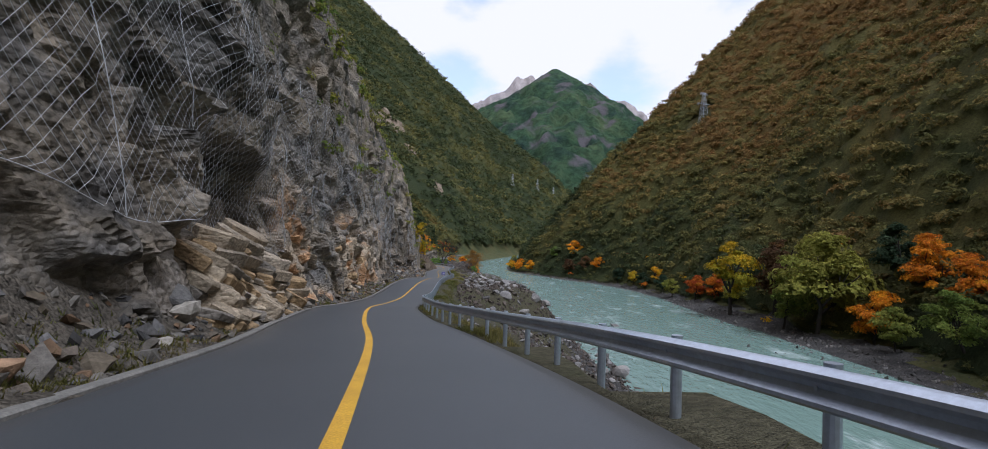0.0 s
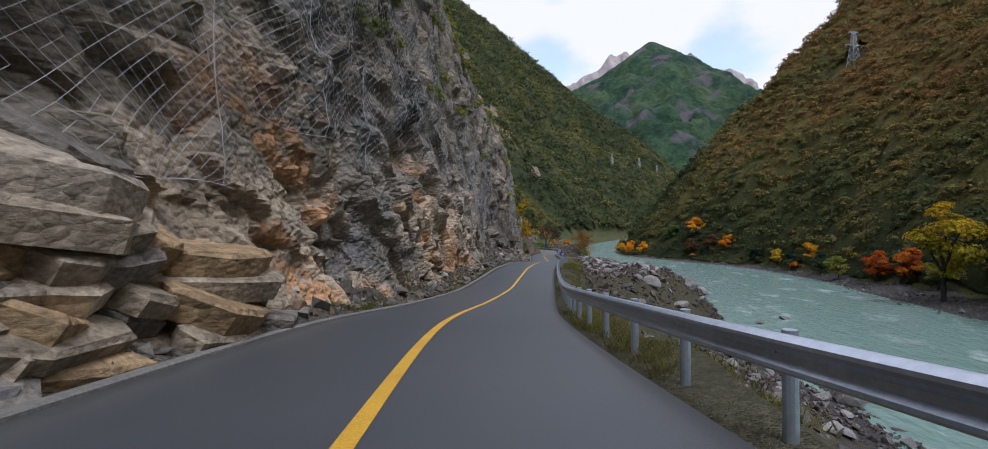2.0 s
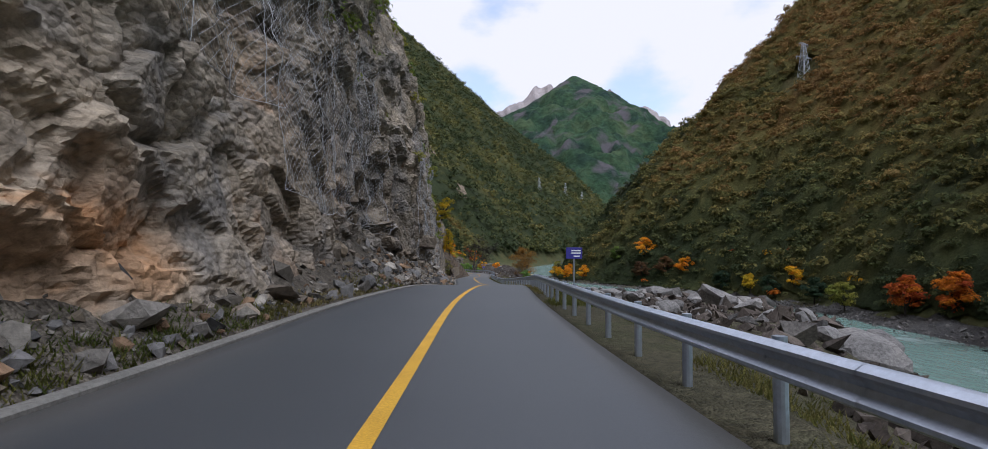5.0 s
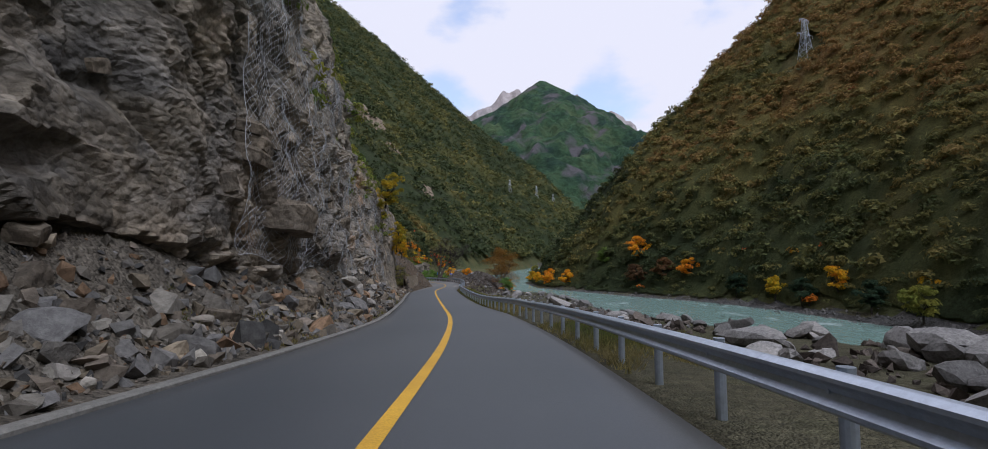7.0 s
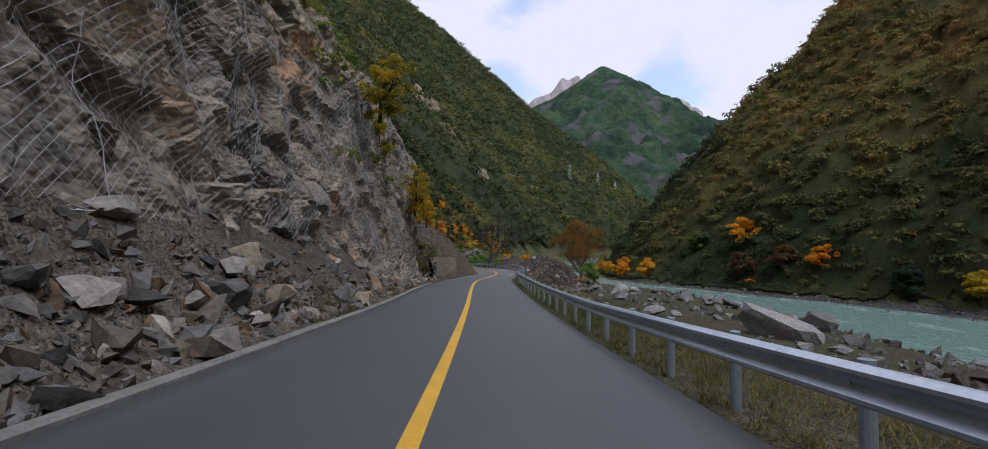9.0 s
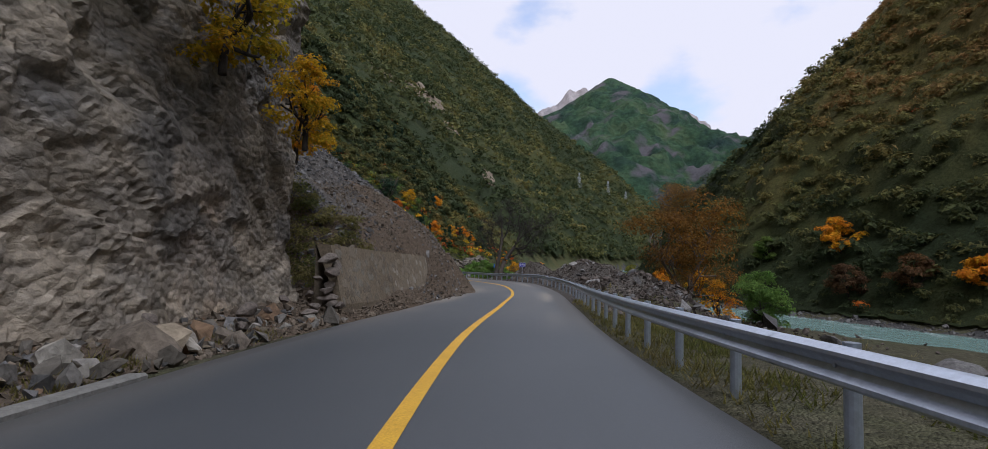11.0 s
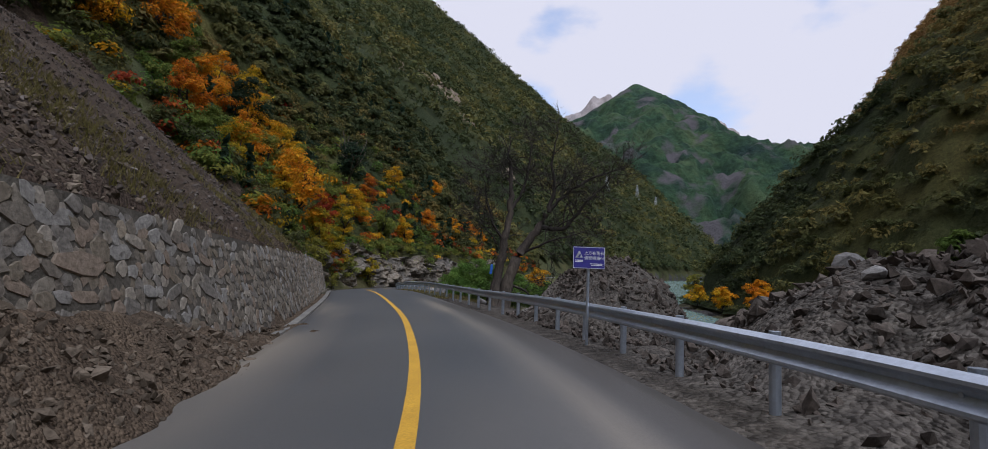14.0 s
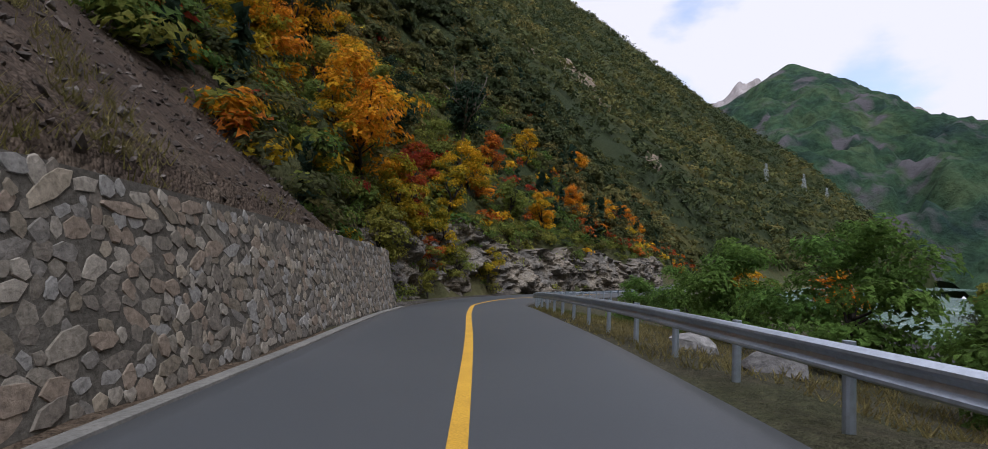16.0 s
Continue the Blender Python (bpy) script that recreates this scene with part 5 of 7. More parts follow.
for x_, y_, s_ in ((29, 116.4, 2.2), (23, 112, 1.6), (26.5, 106, 1.2), (19, 96, 1.5)):
    boulder(GREYROCKS, (x_, y_, WATER - 0.05), s_, rng2, "dark wet boulder standing in the river", "boulders in the river")
# riprap on the shelf and its slope
n_ = 6500
ry2 = rngn.uniform(62, 140, n_)
a_ = road_point(ry2, np.full(n_, 6.2))[:, 0]
rx2 = a_ + (np.interp(ry2, SHORE_L[:, 1], SHORE_L[:, 0]) + 0.5 - a_) * rngn.uniform(0, 1, n_)
rxy = np.stack([rx2, ry2], 1)
rxy = rxy[fbm(rxy * 0.1, 3, 19) > -0.35]
rsz = np.clip(rngn.lognormal(-1.0, 0.5, len(rxy)), 0.12, 1.2)
rubble("riprap", np.c_[rxy, sheet_height(rxy) + rsz * 0.12], rsz, M_HEAP, "dark broken riprap stones on the river bank", 18)
# stones along the far shore
n_ = 3500
fy = rngn.uniform(60, 300, n_)
fx = np.interp(fy, SHORE_R[:, 1], SHORE_R[:, 0]) + rngn.normal(1.5, 2.2, n_) * far_flat(fy) / 6
fxy = np.stack([fx, fy], 1)
fsz = np.clip(rngn.lognormal(-1.0, 0.5, n_), 0.12, 1.4)
rubble("shore_stones", np.c_[fxy, np.maximum(sheet_height(fxy), WATER - 0.1) + fsz * 0.1], fsz, M_GREYSTONE, "grey stones lying along the far river shore", 17)
# rubble on the mounds
n_ = 19000
mk = rngn.integers(0, len(MOUNDS), n_)
mm_ = np.array(MOUNDS)[mk]
rad_ = np.sqrt(rngn.uniform(0, 1.1, n_))
an_ = rngn.uniform(0, 6.283, n_)
mxy_ = np.stack([mm_[:, 0] + mm_[:, 2] * rad_ * np.cos(an_), mm_[:, 1] + mm_[:, 3] * rad_ * np.sin(an_)], 1)
mu = to_road(mxy_)[:, 1]
mxy_ = mxy_[mu > 4.0][:5000]
hy_ = rngn.uniform(179, 218, 15000)
hu_, hw_, _h = heap_line(hy_)
hu_ = hu_ + hw_ * rngn.normal(0, 0.75, 15000)
mxy_ = np.concatenate([mxy_, road_point(hy_, hu_)[(hu_ > 4.1)][:, :2]])
msz = np.clip(rngn.lognormal(-2.05, 0.5, len(mxy_)), 0.06, 0.42)
rubble("slide_heap", np.c_[mxy_, sheet_height(mxy_) + msz * 0.2], msz, M_HEAP, "heap of cleared landslide stones beside the guardrail", 13)

# ---- guardrail ----
RAIL_U = 3.62
rail = new("guardrail")
rail.location = road_point(np.array([100.0]), np.array([RAIL_U]))[0]
tagged(rail, "galvanised steel W-beam guardrail along the river side", "guardrail")
prof_d = np.array([0.0, -0.03, -0.082, -0.082, -0.03, -0.005, -0.03, -0.082, -0.082, -0.03, 0.0])
prof_h = np.array([0.155, 0.148, 0.115, 0.085, 0.045, 0.0, -0.045, -0.085, -0.115, -0.148, -0.155])
RAIL_TOP = 0.62
rail_u = lambda y: RAIL_U + np.interp(y, RAIL_Y, RAIL_OFF)  # noqa: E731
bend = lambda y: 0.07 * np.exp(-(((y - 205.5) / 0.8) ** 2))  # noqa: E731
for y0 in np.arange(-14, 300, 4.0):
    ys = np.linspace(y0 - 0.16, y0 + 4.0, 9)
    lap = np.where(ys < y0, 0.006, 0.0)
    V = np.stack([road_point(ys, rail_u(ys) + d - lap, RAIL_TOP + h - bend(ys)) for d, h in zip(prof_d, prof_h)], 1).reshape(-1, 3)
    Vb = np.stack([road_point(ys, rail_u(ys) + d - lap + 0.012, RAIL_TOP + h - bend(ys)) for d, h in zip(prof_d, prof_h)], 1).reshape(-1, 3)
    k = len(prof_d)
    i = (np.arange(8)[:, None] * k + np.arange(k - 1)[None]).ravel()
    f1 = np.stack([i, i + 1, i + k + 1, i + k], 1)
    f2 = f1[:, ::-1] + len(V)
    e_ = np.arange(8) * k
    f3 = np.concatenate([np.stack([e_, e_ + k, e_ + k + len(V), e_ + len(V)], 1), np.stack([e_ + k - 1, e_ + 2 * k - 1, e_ + 2 * k - 1 + len(V), e_ + k - 1 + len(V)], 1)])
    b_ = mesh_np("rail_beam", np.concatenate([V, Vb]) - np.array(rail.location), np.concatenate([f1, f2, f3]), M_STEEL, smooth=False)
    b_.parent = rail
bm = bmesh.new()
bmesh.ops.create_cone(bm, cap_ends=True, segments=12, radius1=0.062, radius2=0.062, depth=1.5)
bmesh.ops.translate(bm, vec=(0, 0, -0.75), verts=bm.verts)
POST = bpy.data.meshes.new("post")
bm.to_mesh(POST)
bm.free()
POST.materials.append(M_STEEL)
BLOCK = box_mesh("spacer", (0.09, 0.16, 0.26), M_STEEL, 0.01)
bm = bmesh.new()
bmesh.ops.create_cone(bm, cap_ends=True, segments=6, radius1=0.02, radius2=0.014, depth=0.02)
BOLT = bpy.data.meshes.new("bolt")
bm.to_mesh(BOLT)
bm.free()
BOLT.materials.append(M_STEEL)
for y0 in np.arange(-13, 300, 2.0):
    u_ = float(rail_u(np.array([y0]))[0])
    p_ = road_point(np.array([y0]), np.array([u_ + 0.12]))[0]
    k_ = int(at_y(y0))
    ang = math.atan2(AHEAD[k_, 1], AHEAD[k_, 0])
    for nm, me_, du, dh, rot in (("post", POST, 0.12, RAIL_TOP + 0.17, (0, 0, ang)), ("spacer", BLOCK, 0.04, RAIL_TOP, (0, 0, ang - math.pi / 2)), ("bolt", BOLT, -0.012, RAIL_TOP, (0, math.pi / 2, ang - math.pi / 2))):
        q_ = road_point(np.array([y0]), np.array([u_ + du]), dh)[0]
        o_ = new(nm, me_)
        o_.parent = rail
        o_.location = Vector(q_) - rail.location
        o_.rotation_euler = rot

# ---- plants ----


def leaves(rng, centres, radii, tints, count, leaf, squash=0.8, lobes=5, cone=False, droop=0.0, three=False, rough=0.3):
    """Leaf faces round many plant centres: points, four-cornered faces, and each point's tint."""
    n = len(centres)
    lob = rng.normal(size=(n, lobes, 3))
    lob /= np.linalg.norm(lob, axis=2)[..., None]
    lob[..., 2] = np.abs(lob[..., 2]) * 0.9 - 0.15
    lob *= rng.uniform(0.35, 0.75, (n, lobes, 1))
    pick = rng.integers(0, lobes, (n, count))
    base = np.take_along_axis(lob, pick[..., None].repeat(3, 2), 1)
    d = rng.normal(size=(n, count, 3))
    d /= np.linalg.norm(d, axis=2)[..., None]
    d[..., 2] = np.where(d[..., 2] < -0.35, -d[..., 2], d[..., 2])
    pos = base + d * (0.5 * rng.uniform(0.25, 1, (n, count, 1)) ** 0.4)
    nrm = d + base * 1.5 + rng.normal(size=d.shape) * rough + np.array([0, 0, 0.35])
    if cone:
        h = rng.uniform(0, 1, (n, count)) ** 1.25
        a = rng.uniform(0, 2 * np.pi, (n, count))
        r = (1 - h) * 0.42 * rng.uniform(0.5, 1.05, (n, count)) * (0.75 + 0.25 * np.sin(h * 40))
        pos = np.stack([r * np.cos(a), r * np.sin(a), h * 2.2 - 0.6], -1)
        nrm = np.stack([np.cos(a), np.sin(a), 0 * a + 0.9], -1) + rng.normal(size=d.shape) * 0.4
    pos = pos * (1, 1, squash)
    pos[..., 2] -= droop * (pos[..., 0] ** 2 + pos[..., 1] ** 2)
    P = centres[:, None] + pos * radii[:, None, None]
    nrm /= np.linalg.norm(nrm, axis=2)[..., None]
    ref = rng.normal(size=nrm.shape)
    t1 = np.cross(nrm, ref)
    t1 /= np.linalg.norm(t1, axis=2)[..., None] + 1e-9
    t2 = np.cross(nrm, t1)
    size = leaf * rng.uniform(0.55, 1.25, (n, count, 1)) * radii[:, None, None]
    a1, a2 = t1 * size, t2 * size * rng.uniform(0.45, 0.9, (n, count, 1))
    bendv = nrm * size * 0.25
    k = 3 if three else 4
    corners = [P - a1 - bendv, P + a1 - bendv, P + a2 * 1.6] if three else [P - a1 - bendv, P - a2 * 0.8, P + a1 - bendv, P + a2]
    V = np.stack(corners, 2).reshape(-1, 3)
    F = np.arange(len(V)).reshape(-1, k)
    T = np.repeat(np.clip(tints[:, None] + rng.normal(0, 0.06, (n, count)), 0, 1).ravel(), k)
    return V, F, T


def foliage(name, rng, centres, radii, tints, count, leaf, mat, label, category="shrubs", **more):
    more.setdefault("three", True)
    V, F, T = leaves(rng, np.asarray(centres, float), np.asarray(radii, float), np.asarray(tints, float), count, leaf, **more)
    return tagged(mesh_np(name, V, F, mat, tint=T), label, category, kind="stuff")


rngf = np.random.default_rng(21)


def scatter(n, x0, x1, y0, y1):
    return np.stack([rngf.uniform(x0, x1, n), rngf.uniform(y0, y1, n)], 1)




def canopy(name, box, step, cell, keep, tint, sprays, leaf, label, seed, mat=None, tall=0.3, low=None):
    """Unbroken woods on a slope: a billowing sheet with a dome for each crown, and loose sprays of leaves all over it."""
    rng = np.random.default_rng(seed)
    x0, x1, y0, y1 = box
    X, Y = np.meshgrid(np.arange(x0, x1, step), np.arange(y0, y1, step))
    p = np.stack([X.ravel(), Y.ravel()], 1) + rng.uniform(-0.3, 0.3, (X.size, 2)) * step
    w = X.shape[1]
    k = (np.arange(X.shape[0] - 1)[:, None] * w + np.arange(w - 1)[None]).ravel()
    f = np.stack([k, k + 1, k + w + 1, k + w], 1)
    ok = keep(p)
    f = f[ok[f].all(1)]
    used = np.unique(f)
    back = np.zeros(len(p), np.int64)
    back[used] = np.arange(len(used))
    p, f = p[used], back[f]
    # crowns: two sizes of domes, the steep side drawn together
    dome, own = np.zeros(len(p)), np.zeros(len(p))
    for size, share, key in ((cell, 1.0, 0), (cell * 0.55, 0.55, 50)):
        g = (p + 0.35 * size * np.stack([fbm(p / (size * 1.7), 2, seed + key + 5), fbm(p / (size * 1.7), 2, seed + key + 9)], 1)) / (size * 0.8, size)
        i = np.floor(g).astype(np.int64)
        best, mine = np.zeros(len(p)), np.zeros(len(p))
        for dx in (-1, 0, 1):
            for dy in (-1, 0, 1):
                c = i + (dx, dy)
                r = [hash01(c[:, 0], c[:, 1], np.full(len(p), seed + key + q)) for q in range(4)]
                d = np.hypot(g[:, 0] - c[:, 0] - r[0], g[:, 1] - c[:, 1] - r[1]) / (0.6 + 0.5 * r[2])
                h = (0.35 + 0.65 * r[2]) * np.sqrt(np.clip(1 - d * d, 0, 1))
                near = h > best
                best, mine = np.where(near, h, best), np.where(near, r[3], mine)
        dome = dome + share * best
        own = own + (0.65 if key == 0 else 0.35) * mine
    gx, gy_ = ground_height(p + (4.0, 0)) - ground_height(p - (4.0, 0)), ground_height(p + (0, 4.0)) - ground_height(p - (0, 4.0))
    out = np.clip(np.stack([-gx / 8, -gy_ / 8], 1), -1.2, 1.2)
    lift = cell * (0.12 + tall * dome + 0.10 * fbm(p / (cell * 0.28), 2, seed + 3)) * (low(p) if low else 1.0)
    V = np.c_[p + out * 0.5 * lift[:, None], ground_height(p) + lift]
    # sheet tinted darker than its crowns: shade in the gaps put into colour
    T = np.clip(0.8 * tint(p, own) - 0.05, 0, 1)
    F = np.concatenate([f[:, [0, 1, 2]], f[:, [0, 2, 3]]])
    # crowns of leaves standing on the sheet, each with its own size and hue
    X, Y = np.meshgrid(np.arange(x0, x1, cell * 0.5), np.arange(y0, y1, cell * 0.8))
    c = np.stack([X.ravel(), Y.ravel()], 1) + rng.uniform(-0.5, 0.5, (X.size, 2)) * cell
    c = c[keep(c)]
    size = rng.uniform(0, 1, len(c))
    r = cell * (0.46 + 0.46 * size**2) * (low(c) ** 0.6 if low else 1.0)
    ct = np.clip(tint(c, rng.uniform(0, 1, len(c))), 0, 1)
    gx, gy_ = ground_height(c + (4.0, 0)) - ground_height(c - (4.0, 0)), ground_height(c + (0, 4.0)) - ground_height(c - (0, 4.0))
    out = np.clip(np.stack([-gx / 8, -gy_ / 8], 1), -1.2, 1.2)
    mid = np.c_[c + out * 0.35 * r[:, None], ground_height(c) + 0.12 * cell + 0.55 * r]
    W, G, S = leaves(rng, mid, r, ct, max(20, sprays // len(c)), leaf, squash=0.8, lobes=6, three=True, rough=0.45)
    solid = len(F)
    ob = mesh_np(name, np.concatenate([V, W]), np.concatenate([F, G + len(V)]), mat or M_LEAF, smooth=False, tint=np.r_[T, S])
    ob.data.polygons.foreach_set("use_smooth", np.arange(solid + len(G)) < solid)
    return tagged(ob, label, "woods", kind="stuff")


def right_tint(p, own):
    d, _ = hill_right(p)
    return 0.36 + 0.30 * fbm(p / 38.0, 4, 81) + 0.12 * fbm(p / 11.0, 2, 83) + 0.0050 * np.clip(d, 0, 140) + 0.5 * (own - 0.5) - 0.26 * (1 - ramp01(d, 20, 75)) + 0.22 * (1 - ramp01(p[:, 1], 110, 280))


def right_parts(p):
    d, r = hill_right(p)
    clear = ((p[:, 0] - 116.0) / 7.0) ** 2 + ((p[:, 1] - 286.0) / 7.0) ** 2 < 1
    return (d > np.where(p[:, 1] < 230, far_flat(p[:, 1]) - 1.0, 1.5)) & (d < 236) & (r > 0.3) & ~((p[:, 1] < 90) & (d > 120)) & ~clear


canopy("hill_woods", (4, 330, 36, 620), 1.9, 4.2, right_parts, right_tint, 960000, 0.185, "dense olive and brown autumn woods covering the steep slope", 61, low=lambda p: 0.3 + 0.7 * ramp01(hill_right(p)[0], far_flat(p[:, 1]) - 1, far_flat(p[:, 1]) + 8))

# left hill
pts = np.vstack([scatter(9000, -190, -30, 250, 480), scatter(2600, -130, -46, 176, 262)])
dl_, rl_ = hill_left(pts)
st_ = to_road(pts)
on_cliff = (st_[:, 0] < 172) & (st_[:, 1] < -11.5) & (st_[:, 1] > -40)
on_back = (st_[:, 0] >= 172) & (st_[:, 0] < 262) & ((st_[:, 1] < -36) | ((st_[:, 0] > 256) & (st_[:, 1] < -6.5)))
on_hill = (pts[:, 1] > 258) & (dl_ > 0.9) & (rl_ > 1.5) & ((st_[:, 1] < -6.5) | (pts[:, 1] > 300))
keep_ = on_cliff | on_back | on_hill
keep_ &= ~((pts[:, 1] > 480) & (rl_ < 4))
pts, dl_, st_ = pts[keep_], dl_[keep_], st_[keep_]
pz = ground_height(pts)
far_ = pts[:, 1] > 470
mid_ = (pts[:, 1] > 330) & ~far_
patch = fbm(pts / 30.0, 4, 91)
rad = np.where(far_, rngf.uniform(4.5, 8.0, len(pts)), np.where(mid_, rngf.uniform(1.8, 3.2, len(pts)), rngf.uniform(1.3, 2.6, len(pts))))
kind_ = rngf.uniform(0, 1, len(pts))
low = np.exp(-np.clip(dl_, 0, 1e9) / 28)
near_bend = (pts[:, 1] > 236) & (pts[:, 1] < 330) & (pts[:, 0] > -84)
autumn = (kind_ < 0.05 + 0.24 * low * (pts[:, 1] < 500) + 0.03 * near_bend) & ~far_ & (patch > -0.35)
conifer = (kind_ > 0.965) & (pts[:, 1] > 250) & ~far_
plain_ = ~autumn & ~conifer
c3 = np.c_[pts, pz + rad * 0.35]
tint = np.clip(0.25 + 0.35 * patch + rngf.normal(0, 0.15, len(pts)), 0, 1)
close_ = (pts[:, 1] > 170) & (pts[:, 1] < 330) & (pts[:, 0] > -84)
w_ = plain_ & ~far_ & close_
w2_ = w_ & (hash01(np.arange(len(pts)), np.full(len(pts), 3)) < 0.58)
foliage("slope_shrubs", rngf, c3[w2_], rad[w2_], np.clip(tint[w2_] * 1.2 + 0.1, 0, 1), 130, 0.115, M_GREENLEAF, "green and yellowing shrubs on the slope over the road")
w2_ = w_ & ~w2_
foliage("slope_shrubs", rngf, c3[w2_], rad[w2_] * 1.15, np.clip(tint[w2_] * 1.1, 0, 0.7), 140, 0.105, M_LEAF, "dark green shrubs on the slope over the road")


def left_tint(p, own):
    return 0.20 + 0.36 * fbm(p / 30.0, 4, 91) + 0.10 * fbm(p / 9.0, 2, 92) + 0.5 * (own - 0.5)


def left_parts(p):
    d, r = hill_left(p)
    st = to_road(p)
    cliff_top = (st[:, 0] < 172) & (st[:, 1] < -11.5) & (st[:, 1] > -48)
    slope_ = (p[:, 1] > 258) & (d > 0.9) & (r > 1.0) & ((st[:, 1] < -6.5) | (p[:, 1] > 300))
    return cliff_top | slope_


def left_low(p):
    """The woods thin out to scrub along the slope's foot and over the bend."""
    d, _ = hill_left(p)
    bend_ = ramp01(p[:, 1], 228, 240) * (1 - ramp01(p[:, 1], 326, 344)) * (1 - ramp01(d, 16, 32))
    return (0.25 + 0.75 * ramp01(d, 1, 10)) * (1 - 0.85 * bend_)


canopy("slope_woods", (-150, -28, 230, 478), 2.0, 4.2, lambda p: left_parts(p) & (hill_left(p)[0] < 92), left_tint, 330000, 0.21, "dark green and olive woods on the steep slope over the road", 67, low=left_low)
canopy("slope_woods", (-75, -12, -10, 172), 1.2, 2.6, left_parts, left_tint, 70000, 0.2, "green and olive shrubs over the cliff's top", 70)
canopy("far_woods", (-760, 330, 474, 1420), 6.0, 11.0, lambda p: (hill_left(p)[0] > 3) & (hill_left(p)[0] < 680) & (hill_left(p)[1] > 4), lambda p, own: left_tint(p, own) * 0.8, 210000, 0.24, "dark green woods on the far slope", 73, low=lambda p: 0.35 + 0.65 * ramp01(p[:, 1], 474, 540))
canopy("far_woods", (-420, -100, 180, 480), 4.0, 7.0, lambda p: (p[:, 0] < -60) & (((hill_left(p)[0] > 84) & (hill_left(p)[0] < 380) & (p[:, 1] > 262)) | ((p[:, 1] <= 264) & (p[:, 0] < -140) & (p[:, 0] > -260))), lambda p, own: left_tint(p, own) * 0.9, 120000, 0.22, "dark green woods high on the slope", 76)
w_ = conifer
foliage("pine_woods", rngf, c3[w_] + (0, 0, 1.0), rad[w_] * 1.5, tint[w_], 64, 0.2, M_DARKLEAF, "dark green pines standing among the shrubs", "pines", cone=True, three=True)
w_ = autumn
foliage("autumn_shrubs", rngf, c3[w_], rad[w_] * 0.9, np.clip(rngf.uniform(0.05, 1.0, w_.sum()), 0, 1), 90, 0.15, M_AUTUMN, "orange, yellow and red autumn shrubs on the slope")
print("left hill", len(pts))
# few bright shrubs on the right hill
pts = scatter(420, 40, 200, 60, 420)
d_, r_ = hill_right(pts)
pts = pts[(d_ > 4) & (d_ < 90) & (hash01(np.arange(len(pts)), np.full(len(pts), 5)) < np.where(d_ < 14, 0.5, 0.10))]
foliage("autumn_shrubs", rngf, np.c_[pts, ground_height(pts) + 1.6], rngf.uniform(1.4, 2.6, len(pts)), rngf.uniform(0, 1, len(pts)), 60, 0.2, M_AUTUMN, "scattered orange and red shrubs near the far bank")
# green tufts on the cliff's ledges and along its top
n_ = 560
ey = rngf.uniform(0, 166, n_)
eh = np.interp(ey, CLIFF_Y, CLIFF_H) * np.where(rngf.uniform(0, 1, n_) < 0.75, rngf.uniform(0.82, 1.02, n_), rngf.uniform(0.45, 0.8, n_))
eu = face_u(ey, eh) - 0.1
ep = road_point(ey, eu) + np.c_[np.zeros((n_, 2)), eh]
foliage("ledge_bushes", rngf, ep, rngf.uniform(0.4, 1.5, n_), rngf.uniform(0.3, 1, n_), 80, 0.16, M_GREENLEAF, "yellow-green bushes rooted in the cliff's ledges")

ey_ = rngf.uniform(186, 264, 400)
eu_ = -37.0 + rngf.normal(0, 2.2, 400)
ep_ = road_point(ey_, eu_)
foliage("edge_shrubs", rngf, np.c_[ep_[:, :2], ground_height(ep_[:, :2]) + 0.9], rngf.uniform(1.3, 3.2, 400), rngf.uniform(0.0, 0.9, 400), 90, 0.14, M_AUTUMN, "orange and yellow shrubs along the bare slope's upper edge")
ep_ = road_point(ey_ - 0.6, eu_ - 1.5 + rngf.normal(0, 1, 400))
foliage("edge_shrubs", rngf, np.c_[ep_[:, :2], ground_height(ep_[:, :2]) + 0.9], rngf.uniform(1.2, 2.8, 400), rngf.uniform(0.0, 0.8, 400), 80, 0.15, M_GREENLEAF, "green shrubs along the bare slope's upper edge")
seam = np.concatenate([np.stack([rngf.normal(-72, 2.5, 420), rngf.uniform(236, 336, 420)], 1), np.stack([rngf.uniform(-86, -44, 220), rngf.normal(332, 3.0, 220)], 1)])
foliage("slope_shrubs", rngf, np.c_[seam, ground_height(seam) + 1.2], rngf.uniform(1.6, 3.2, len(seam)), rngf.uniform(0.05, 0.75, len(seam)), 110, 0.15, M_LEAF, "dark green shrubs among the trees on the slope")
bx_ = scatter(520, -84, -46, 255, 270)
bst = to_road(bx_)
bx_ = bx_[bst[:, 1] < -5.6]
foliage("slope_shrubs", rngf, np.c_[bx_, ground_height(bx_) + 0.4], rngf.uniform(0.9, 1.9, len(bx_)), rngf.uniform(0.0, 0.9, len(bx_)), 140, 0.095, M_GREENLEAF, "green and yellow shrubs behind the wall's end")
# brown and green shrubs between the cliff's end and the scree
ey_, eu_ = rngf.uniform(178.5, 183.5, 130), rngf.uniform(-13, -5.8, 130)
ep_ = road_point(ey_, eu_)
